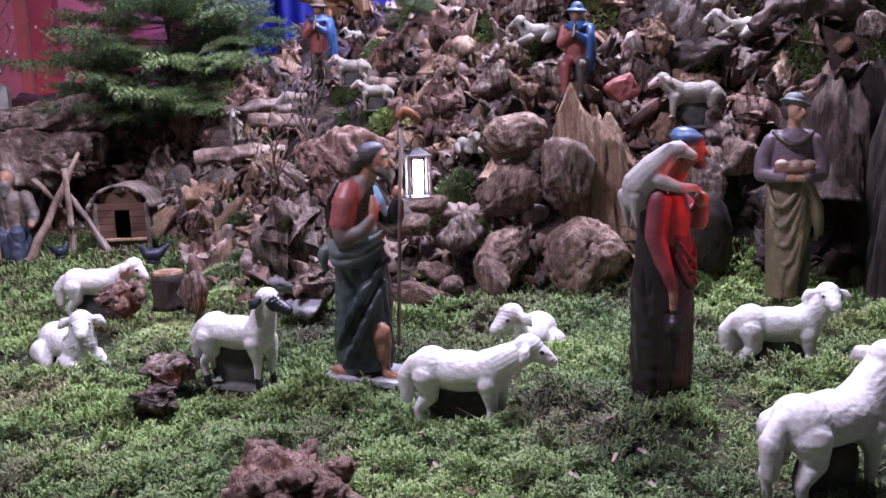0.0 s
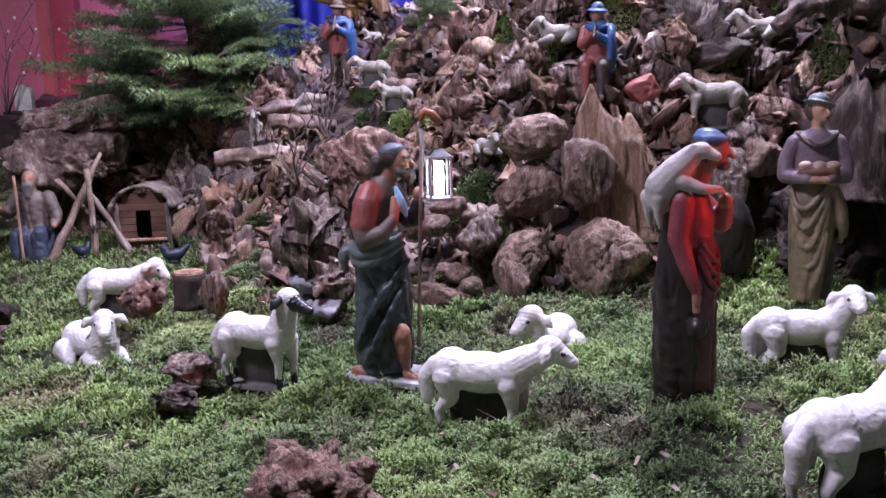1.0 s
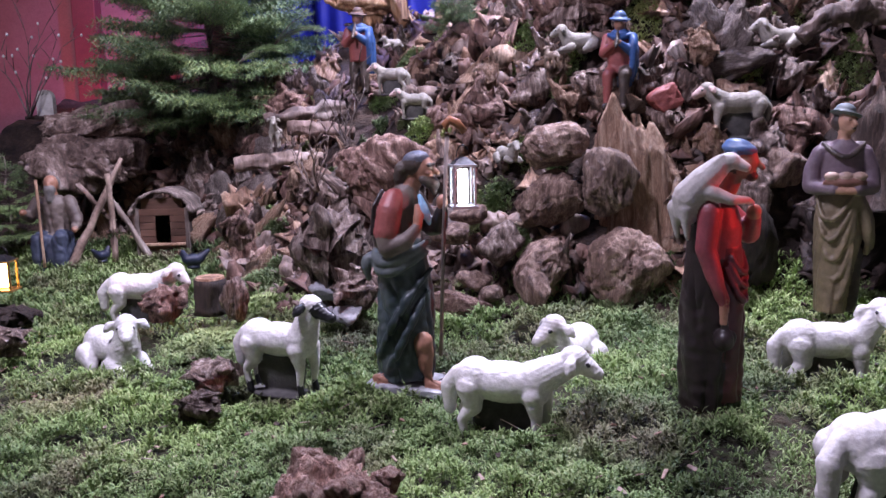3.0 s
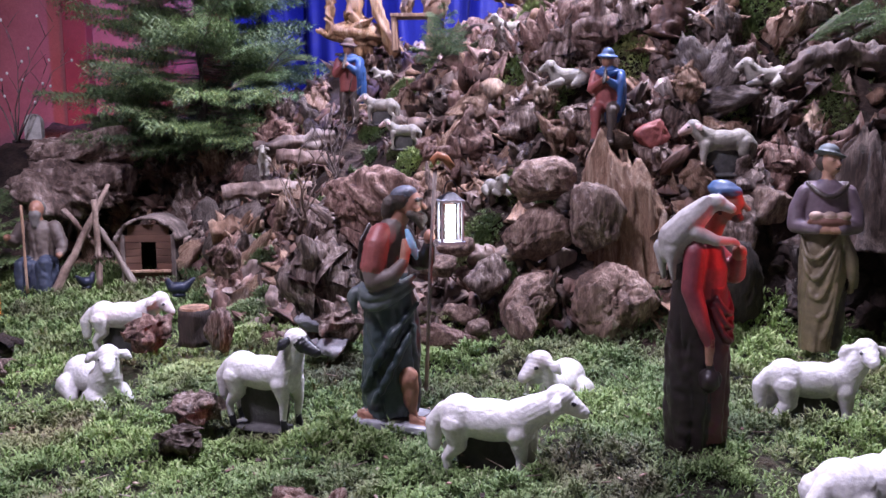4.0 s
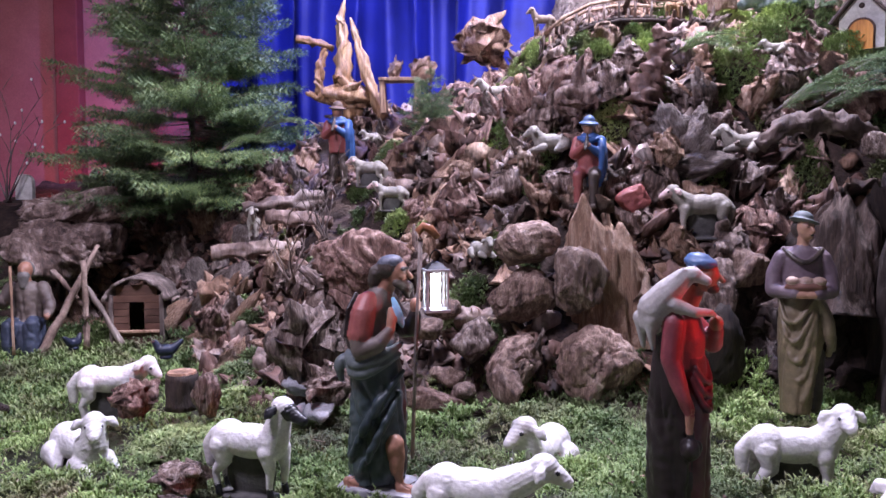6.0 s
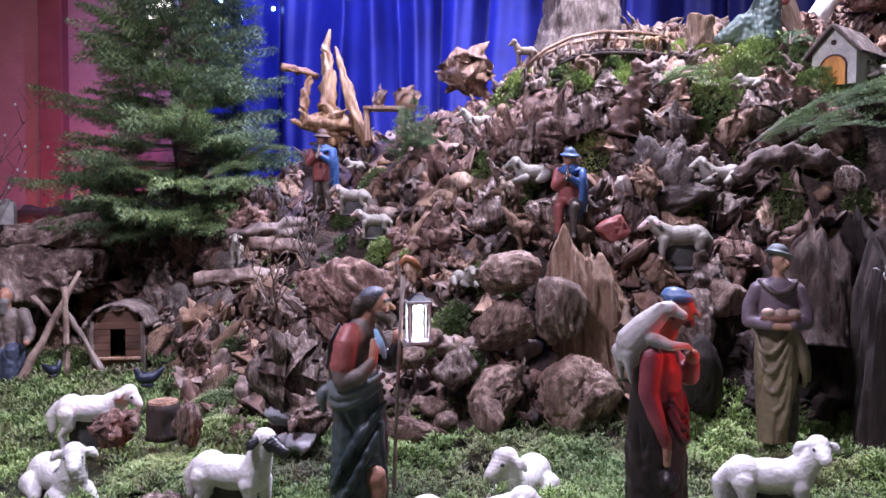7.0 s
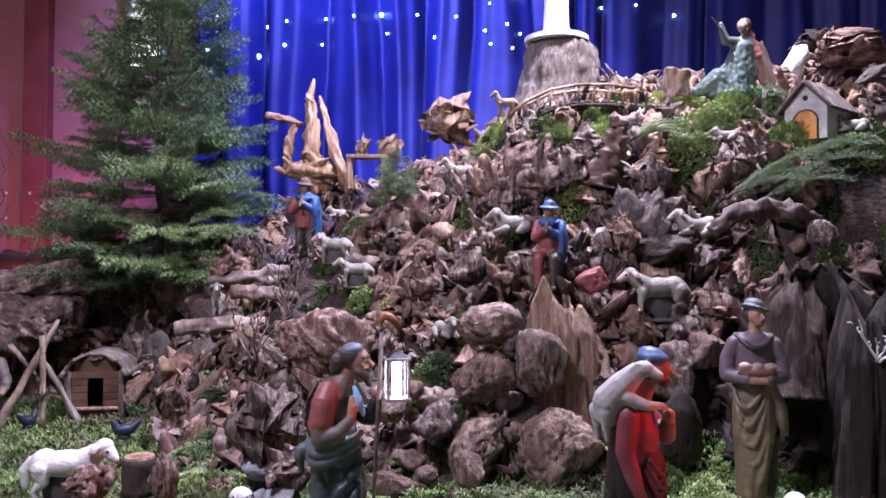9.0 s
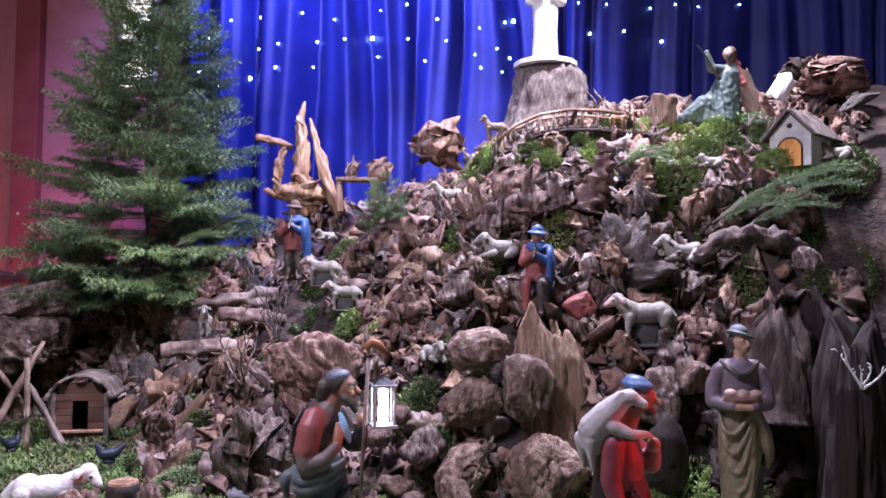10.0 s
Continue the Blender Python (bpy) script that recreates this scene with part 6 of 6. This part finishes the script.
PALEPOLE = surface("peeled_pole", [(0.3, (0.14, 0.09, 0.07)), (0.5, (0.30, 0.22, 0.18)), (0.7, (0.46, 0.36, 0.30))], 9, 0.8, 0.8, 60, None, 0.1, speckle=0.3)
for pts, rad, label in (
    ([(-0.685, 4.900, 1.230), (-0.716, 4.900, 1.469), (-0.718, 4.920, 1.714), (-0.739, 4.930, 1.864), (-0.713, 4.950, 2.000)], [0.085, 0.062, 0.050, 0.034, 0.008], "tall golden-brown pointed wood spire"),
    ([(-0.442, 4.850, 1.227), (-0.537, 4.870, 1.430), (-0.596, 4.900, 1.619), (-0.648, 4.920, 1.789), (-0.672, 4.930, 1.884)], [0.060, 0.044, 0.036, 0.024, 0.008], "leaning golden-brown wood spire"),
    ([(-0.851, 4.900, 1.357), (-0.878, 4.900, 1.468), (-0.868, 4.920, 1.582), (-0.842, 4.940, 1.679), (-0.852, 4.950, 1.729)], [0.05, 0.036, 0.030, 0.024, 0.014], "short golden-brown broken spire")):
    bm = bmesh.new()
    path = [Vector(p) for p in pts]
    fine = [path[int(u)].lerp(path[min(4, int(u) + 1)], u - int(u)) for u in [4 * i / 20 for i in range(21)]]
    stick(bm, fine, [0.85 * rad[int(u)] + 0.85 * (rad[min(4, int(u) + 1)] - rad[int(u)]) * (u - int(u)) for u in [4 * i / 20 for i in range(21)]], 26, 0.42, len(label))
    tagged(part("wood_spire", bm, GOLD), label, "root", "golden spires before the curtain")


def pole(a, b, ra, rb, label, material=SPLIT, bend=(0.01, 0, 0.01), seed=1):
    bm = bmesh.new()
    stick(bm, curve(a, b, bend, 9), [0.72 * (ra + (rb - ra) * k / 8) for k in range(9)], 12, 0.45, seed)
    return tagged(part("wooden_pole", bm, material), label, "pole", "leaning poles by the hut")


pole((-1.965, 3.950, -0.077), (-1.973, 3.950, 0.400), 0.022, 0.018, "pale peeled upright pole beside the hut", PALEPOLE)
pole((-2.176, 3.850, -0.113), (-1.936, 4.050, 0.476), 0.032, 0.016, "pale peeled pole leaning over another", PALEPOLE, seed=2)
pole((-1.780, 3.950, -0.051), (-1.983, 4.000, 0.257), 0.022, 0.016, "brown pole leaning against the upright one", ROOT, seed=3)
pole((-2.214, 4.100, 0.328), (-2.001, 4.000, 0.152), 0.02, 0.014, "thin brown branch beneath the mound", ROOT, seed=4)
pole((-2.269, 3.800, -0.074), (-2.301, 3.850, 0.378), 0.010, 0.008, "slender walking staff held by the old man", SPLIT, (0, 0, 0), seed=5)

block = base("chopping_block", pose(-1.018, 2.720, -0.048), "dark sawn log with a pale cut top", "log")
bm = bmesh.new()
stick(bm, [(0, 0, 0.129 * k / 6) for k in range(7)], [0.063, 0.059, 0.057, 0.057, 0.057, 0.057, 0.057], 28, 0.06, 3)
part("bark", bm, DARK, block)
bm = bmesh.new()
bmesh.ops.create_cone(bm, cap_ends=True, segments=28, radius1=0.053, radius2=0.051, depth=0.008, matrix=pose(0, 0, 0.134))
part("cut_face", bm, SPLIT, block, "pale sawn end grain", False)

for a, b, r, m, label in (
    ((-1.304, 4.000, 0.430), (-0.849, 4.100, 0.457), 0.036, ROOT, "grey log lying across the slope"),
    ((-1.345, 3.900, 0.234), (-1.094, 4.000, 0.253), 0.050, SPLIT, "pale sawn log lying near the hut"),
    ((-1.210, 4.300, 0.652), (-0.766, 4.400, 0.728), 0.040, ROOT, "grey mossy log lying high on the slope"),
    ((-1.060, 4.200, 0.619), (-0.692, 4.200, 0.590), 0.035, ROOT, "brown log lying across the slope"),
    ((-0.319, 4.000, 0.775), (0.169, 4.100, 0.824), 0.040, ROOT, "brown log lying along the slope"),
    ((-1.030, 4.950, 1.753), (-0.788, 4.950, 1.692), 0.022, GOLD, "broken golden branch stub against the curtain"),
    ((0.919, 3.500, 1.173), (0.586, 3.600, 1.167), 0.035, ROOT, "weathered log lying near the crest"),
    ((0.618, 3.800, 1.274), (0.943, 3.700, 1.336), 0.035, SPLIT, "pale weathered log below the bridge")):
    bm = bmesh.new()
    stick(bm, curve(a, b, (0, 0, 0.015), 12), [r * (1 + 0.12 * math.sin(k * 1.7)) for k in range(12)], 18, 0.50, int(r * 1000) + len(label))
    tagged(part("log", bm, m), label, "log", "logs on the slope")


# ---- chapel ----
def chapel(at, w, h, turn):
    th = base("chapel_model", pose(*at, 0, 0, turn), "tiny limewashed chapel with a shingled roof", "model chapel")
    dp, e = w * 1.25, h * 0.58
    bm = bmesh.new()
    pr = [(-w / 2, 0), (w / 2, 0), (w / 2, e), (0, h * 0.97), (-w / 2, e)]
    a = [bm.verts.new((x, -dp / 2, z)) for x, z in pr]
    b = [bm.verts.new((x, dp / 2, z)) for x, z in pr]
    bm.faces.new(a)
    bm.faces.new(list(reversed(b)))
    for i in range(5):
        bm.faces.new((a[(i + 1) % 5], a[i], b[i], b[(i + 1) % 5]))
    bmesh.ops.recalc_face_normals(bm, faces=bm.faces)
    part("wall", bm, CHAPELWALL, th, smooth=False)
    bm = bmesh.new()
    pts = [(-w * 0.27, 0)] + [(w * 0.27 * -math.cos(math.pi * i / 12), h * 0.30 + w * 0.27 * math.sin(math.pi * i / 12)) for i in range(13)] + [(w * 0.27, 0)]
    f = [bm.verts.new((x, -dp / 2 - 0.006, z)) for x, z in pts]
    g = [bm.verts.new((x, -dp / 2 + 0.004, z)) for x, z in pts]
    bm.faces.new(f)
    for i in range(len(pts) - 1):
        bm.faces.new((f[i + 1], f[i], g[i], g[i + 1]))
    bmesh.ops.recalc_face_normals(bm, faces=bm.faces)
    door = part("door", bm, ORANGE, th, "warm orange arched door", False)
    bm = bmesh.new()
    stick(bm, [(x * 1.08, -dp / 2 - 0.004, z * 1.02) for x, z in pts], [0.005] * len(pts), 6)
    part("door_arch", bm, HUTWOOD, door)
    bm = bmesh.new()
    bmesh.ops.create_cone(bm, cap_ends=True, segments=16, radius1=0.012, radius2=0.012, depth=0.008, matrix=pose(0, -dp / 2 - 0.002, h * 0.72, 90))
    part("round_window", bm, DARK, th, smooth=False)
    ang = math.degrees(math.atan2(h * 0.97 - e, w / 2))
    sl = math.hypot(h * 0.97 - e, w / 2) * 1.28
    for s in (-1, 1):
        m = pose(0, 0, h * 0.985, 0, s * ang, 0)
        slope = part("roof", boxed(sl, dp * 1.22, 0.010, m @ pose(s * sl / 2, 0, 0), 0.002), DARK, th, smooth=False)
        for r in range(5):
            for c in range(7):
                part("shingle", boxed(sl / 4.6, dp * 1.2 / 7 * 0.94, 0.005, m @ pose(s * sl * (r + 0.55) / 5, dp * 1.2 * ((c + 0.5) / 7 - 0.5), 0.010, 0, s * 4 + random.Random(r * 7 + c).uniform(-2, 2), 0), 0), BARK, slope, smooth=False)
    return th


CLEAR.append((1.87, 3.45, 0.2))
chapel((1.892, 3.500, 1.379), 0.198, 0.271, -52)


# ---- footbridge ----
CLEAR.append((0.85, 4.1, 0.3))
bridge = base("footbridge", pose(0, 0, 0), "small arched rustic footbridge with twig railings", "bridge")
RAIL = [(0.482, 4.200, 1.616), (0.585, 4.200, 1.707), (0.729, 4.200, 1.776), (0.890, 4.200, 1.807), (1.068, 4.200, 1.810), (1.230, 4.200, 1.789)]
for dy in (0.0, 0.16):
    bm = bmesh.new()
    stick(bm, [Vector(p) + Vector((0, dy, 0)) for p in RAIL], [0.010] * 6, 8, 0.2, 4)
    part("handrail", bm, SPLIT, bridge)
    for k in range(11):
        u = k / 10 * 4.999
        p = Vector(RAIL[int(u)]).lerp(Vector(RAIL[int(u) + 1]), u - int(u)) + Vector((0, dy, 0))
        bm = bmesh.new()
        stick(bm, [p, p - Vector((0.004, 0, 0.10))], [0.007, 0.007], 6)
        part("baluster", bm, ROOT, bridge)
for k in range(22):
    u = k / 21 * 4.999
    p = Vector(RAIL[int(u)]).lerp(Vector(RAIL[int(u) + 1]), u - int(u))
    part("plank", boxed(0.026, 0.20, 0.012, pose(p.x, p.y + 0.08, p.z - 0.10, 0, 0, 0), 0.002), BARK, bridge, smooth=False)
for dy in (-0.01, 0.17):
    bm = bmesh.new()
    stick(bm, [Vector(p) + Vector((0, dy, -0.118)) for p in RAIL], [0.012] * 6, 8, 0.15, 5)
    part("beam", bm, DARK, bridge)

# ---- rough bench by the curtain ----
CLEAR.append((-0.38, 4.6, 0.16))
bench = base("log_bench", pose(-0.341, 4.700, 1.250), "rough wooden trestle below the curtain", "bench")
part("top", boxed(0.26, 0.12, 0.022, pose(0, 0, 0.20), 0.004), SPLIT, bench, smooth=False)
for s in (-1, 1):
    part("leg", boxed(0.035, 0.10, 0.20, pose(s * 0.105, 0, 0.095, 0, s * 3), 0.004), SPLIT, bench, smooth=False)
lump("driftwood", (-0.364, 4.750, 1.517), (0.057, 0.05, 0.085), SPLIT, 61, "small pale driftwood horn on the trestle", "root", shape=fork, limbs=3, knot=0.4, thick=0.3)
lump("driftwood", (-0.205, 4.800, 1.526), (0.093, 0.06, 0.093), SPLIT, 62, "pale branching driftwood beside the trestle", "root", shape=fork, limbs=5, knot=0.5, thick=0.3)

# ---- more figures: donkey, goats, hen ----
stand("donkey_figurine", sheep((0.135, 0, 0.225), 6, 18, coat=OLDWOOL, thin=0.8), (0.224, 4.300, 1.227), 178, "cream donkey figurine standing below the crest", "donkey", 0.179 / 0.28)
GOAT = surface("brown_goat_paint", [(0.3, (0.14, 0.09, 0.06)), (0.7, (0.34, 0.27, 0.21))], 14, 0.6, 0.3, 90)
goat = sheep((0.115, 0, 0.235), 0, 18, coat=GOAT, thin=0.75, plinth=False)
stand("goat_figurine", goat, (0.484, 4.300, 1.645), 185, "small grey-brown goat figurine by the bridge", "goat", 0.144 / 0.28)
stand("goat_figurine", sheep((0.115, 0, 0.235), 0, 18, coat=OLDWOOL, thin=0.75, plinth=False), (-1.067, 3.950, 0.526), -80, "pale goat figurine standing on a log", "goat", 0.141 / 0.25)
stand("dog_figurine", sheep((0.10, 0, 0.23), 0, 10, coat=GOAT, thin=0.7, plinth=False), (0.295, 3.350, 0.858), 120, "small sitting dog figurine on the slope", "dog", 0.090 / 0.25)
stand("fox_figurine", sheep((0.115, 0, 0.18), 0, 18, coat=GOLD, thin=0.6, plinth=False), (1.126, 4.000, 1.665), 20, "small orange fox figurine at the bridge's end", "fox", 0.101 / 0.28)


def hen():
    b = bmesh.new()
    ell(b, (0, 0, 0.05), (0.06, 0.036, 0.036), 0)
    chain(b, [(0.04, 0, 0.06), (0.06, 0, 0.10)], [0.026, 0.016], 0)
    chain(b, [(0.06, 0, 0.10), (0.078, 0, 0.098)], [0.014, 0.004], 1)
    chain(b, [(-0.04, 0, 0.06), (-0.085, 0, 0.10)], [0.028, 0.012], 0)
    ell(b, (0, 0, 0.01), (0.04, 0.03, 0.015), 0)
    return sculpted("hen_figurine", b, [BLUEBLACK, REDCLOTH], 0.004, 2)


BLUEBLACK = surface("blue_black_feathers", [(0.3, (0.008, 0.01, 0.02)), (0.7, (0.03, 0.04, 0.08))], 20, 0.4, 0.4, 90)
hen_mesh = hen()
stand("hen_figurine", hen_mesh, (-1.333, 3.400, -0.007), -160, "blue-black hen figurine near the hut", "hen", 0.126 / 0.16)
# a dark blue pot; the hen mesh only stands in for it
stand("hen_figurine", hen_mesh, (-2.010, 3.900, -0.065), 70, "blue-black pot behind the poles, built with the hen's shape", "hen", 0.116 / 0.16)

# ---- small clutter ----
lump("white_cloth", (2.094, 4.100, 1.933), (0.079, 0.06, 0.082), MARBLE, 71, "white draped cloth heap beside the kneeling statue", "cloth", shape=plate, curl=1.1, wave=0.4, turn=(-10, 35, 0))
lump("cloak_fold", (1.423, 4.100, 1.791), (0.104, 0.1, 0.079), SPLIT, 72, "curled pale bark shell on the crest", "root", shape=plate, curl=1.4)
lump("wood_wing", (1.925, 4.150, 1.937), (0.061, 0.05, 0.122), SPLIT, 73, "tall curled bark strip behind the kneeling statue", "root", shape=plate, turn=(0, -20, 0))
lump("roof_slab", (2.285, 3.700, 1.766), (0.138, 0.12, 0.033), BARK, 74, "slanting weathered board at the crest", "board", rough=0.12, spike=0.15, turn=(0, -28, 0))
grave = base("marker_stone", pose(-2.796, 4.900, 0.721), "pale rounded marker stone on a ledge", "stone")
bm = bmesh.new()
pts = [(-0.055, 0)] + [(-0.055 * math.cos(math.pi * i / 10), 0.11 + 0.055 * math.sin(math.pi * i / 10)) for i in range(11)] + [(0.055, 0)]
f = [bm.verts.new((x, -0.02, z)) for x, z in pts]
g = [bm.verts.new((x, 0.02, z)) for x, z in pts]
bm.faces.new(f)
bm.faces.new(list(reversed(g)))
for i in range(len(pts)):
    j = (i + 1) % len(pts)
    bm.faces.new((f[j], f[i], g[i], g[j]))
bmesh.ops.recalc_face_normals(bm, faces=bm.faces)
part("slab", bm, CHAPELWALL, grave, smooth=False)
part("ledge", boxed(0.26, 0.14, 0.02, pose(0.02, 0, -0.012), 0.003), DARK, grave, smooth=False)


def shrub(at, height, seed, label, buds=False, material=BARK, spread=0.5, stems=7):
    rng = random.Random(seed)
    th = base("bare_shrub", pose(*at), label, "shrub")
    bm = bmesh.new()
    tips = []
    for s in range(stems):
        d = Vector((rng.gauss(0, spread), rng.gauss(0, spread * 0.6), 1)).normalized()
        p, pts = Vector((rng.gauss(0, 0.01), rng.gauss(0, 0.01), 0)), []
        ln = height * rng.uniform(0.6, 1.0)
        for k in range(8):
            pts.append(p.copy())
            p = p + d * ln / 7
            d = (d + Vector((rng.gauss(0, 0.14), rng.gauss(0, 0.14), 0.03))).normalized()
            if k > 1:
                e = (d + Vector((rng.gauss(0, 0.6), rng.gauss(0, 0.5), 0.1))).normalized()
                q = p + e * ln * rng.uniform(0.12, 0.3)
                stick(bm, [p, p.lerp(q, 0.5) + Vector((0, 0, 0.006)), q], [0.0028, 0.0022, 0.0012], 5)
                tips.append(q)
        stick(bm, pts, [0.005 * (1.15 - k / 7) for k in range(8)], 6)
    part("branchwork", bm, material, th)["kind"] = "stuff"
    if buds:
        for q in tips[::2]:
            bm = bmesh.new()
            ell(bm, q, (0.008, 0.008, 0.011), sub=2)
            part("bud", bm, WOOL, th)
    return th


shrub((-0.655, 3.700, 0.507), 0.413, 3, "bare leafless twigs standing on the slope", spread=0.25)
shrub((-0.745, 3.400, 0.344), 0.329, 4, "thin bare reddish shrub on the slope", False, ROOT, 0.45)
shrub((-2.851, 4.800, 0.711), 0.750, 5, "bare twigs with small white buds", True, BARK, 0.25, 6)
shrub((1.571, 2.500, 0.462), 0.139, 6, "pale bleached twigs at the cliff's edge", False, WOOL, 0.6, 5)
for at, s, seed in (((-0.601, 2.720, 0.039), 0.05, 81), ((-0.490, 2.600, -0.029), 0.05, 82), ((-0.574, 2.620, -0.032), 0.04, 83), ((-0.042, 2.820, 0.049), 0.06, 84), ((0.020, 2.740, 0.011), 0.05, 85), ((-0.116, 2.900, 0.212), 0.06, 86), ((-0.050, 3.000, 0.275), 0.06, 87)):
    lump("slate_stone", at, (s * 1.3, s, s * 0.7), SLAB if seed < 84 else ROCK, seed, "small grey slate stone beside the dry brook", "stone", rough=0.3, spike=0.4, group="small stones by the brook", sub=3)
for at, s, seed, m in (((-1.708, 2.600, -0.037), 0.085, 91, DARK), ((-1.618, 2.400, -0.063), 0.075, 92, ROOT), ((-0.786, 2.050, -0.061), 0.075, 93, ROOT), ((-0.788, 1.920, -0.106), 0.065, 94, ROOT), ((0.573, 1.500, -0.172), 0.05, 95, ROOT), ((0.545, 1.750, -0.152), 0.035, 96, ROOT)):
    lump("root", at, (s * 1.2, s, s * 0.75), m, seed, "rough brown root piece half sunk in moss", "root", shape=fork, limbs=5, knot=0.65, thick=0.3, group="root pieces in the meadow")


# ---- root pieces packed over the hill ----
variants = []
for k in range(32):
    if k % 4 < 2:
        me = fork("root_piece", 100 + k, 3 + k % 4, 0.34 + 0.07 * (k % 4), 0.15 + 0.02 * (k % 5))
    elif k % 4 == 2:
        me = shard("root_piece", 100 + k, 0.6, 0.6, 0.42, 0.7, 40, 18, 0.7, 0.25 * (k % 3))
    else:
        me = chunk("root_piece", 100 + k, 8, 4, 0.45, 1.3, 0.9, 1.7)
    me.materials.append((ROOT, ROOT_RED, SPLIT, BARK, ROOT_RED, ROOT, SPLIT, DARK)[k % 8])
    me.polygons.foreach_set("use_smooth", [True] * len(me.polygons))
    variants.append(me)
WORDS = ("gnarled root knot wedged into the hillside", "forked root twisting over the hillside", "knotty pale root arms on the slope", "weathered driftwood root lying on the slope")
rng = random.Random(12)


def hill_spot():
    while True:
        x, y = rng.uniform(-2.7, 2.5), rng.uniform(2.6, 5.4)
        s = y - along(x, FOOT)
        if s > 0.02 and abs(x) < 0.62 * y and rng.random() < 0.38 * math.hypot(1, along(x, STEEP)) * (1 if land(x, y) < along(x, CREST) - 0.02 else 0.45):
            if not any(abs(x - cx) < r and -1.6 * r < y - cy < 0.4 * r for cx, cy, r in CLEAR):
                return x, y


def wild(x, y, r):
    return pose(x, y, land(x, y) + r * 0.1, rng.gauss(-12, 32), rng.gauss(0, 32), rng.uniform(0, 360)) @ Matrix.Diagonal((r * rng.uniform(0.7, 1.1), r * rng.uniform(0.7, 1.1), r * rng.uniform(0.9, 1.6), 1))


for made in range(290):
    x, y = hill_spot()
    k = rng.randrange(len(variants))
    while k % 8 == 7 or (k % 8 == 3 and land(x, y) > 1.0):
        k = rng.randrange(len(variants))
    # low on the right only the dark variant: overhang shade painted as wood colour
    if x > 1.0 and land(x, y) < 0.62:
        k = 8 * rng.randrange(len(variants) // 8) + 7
    r = rng.uniform(0.065, 0.13) * (1.15 if x < -0.5 else 1.0)
    ob = new("root_piece", variants[k])
    thin = 0.5 if k % 4 == 2 else 1.0
    ob.matrix_world = wild(x, y, r) @ Matrix.Diagonal((thin, thin, 1, 1))
    tagged(ob, WORDS[k % 4], "root", "root pieces on the hill")

verts, faces, slots, count = [], [], [], 0
crumbs = [(np.array([v.co for v in me.vertices]), [tuple(p.vertices) for p in me.polygons]) for me in
          [chunk("temp", 300, 7, 3, 0.4, 1.0, 1.0, 1.9)] + [shard("temp", 310 + k, 0.8, 0.8, 0.34, 0.5, 16, 8, 0.8) for k in range(3)] + [fork("temp", 320 + k, 3 + k % 3, 0.3, 0.2) for k in range(4)]]
for made in range(2700):
    x, y = hill_spot()
    k = rng.randrange(len(crumbs))
    m = np.array(wild(x, y, rng.uniform(0.025, 0.062)))
    co, polys = crumbs[k]
    verts.append(co @ m[:3, :3].T + m[:3, 3])
    faces += [tuple(i + count for i in f) for f in polys]
    # slot 4 darkens the rubble low on the right, again as painted shade
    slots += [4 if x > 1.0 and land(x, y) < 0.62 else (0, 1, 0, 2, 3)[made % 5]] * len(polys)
    count += len(co)
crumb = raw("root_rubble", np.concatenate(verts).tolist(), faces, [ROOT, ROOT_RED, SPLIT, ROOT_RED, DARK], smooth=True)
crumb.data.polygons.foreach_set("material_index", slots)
tagged(crumb, "small root splinters and knots between larger pieces", "root rubble", kind="stuff")
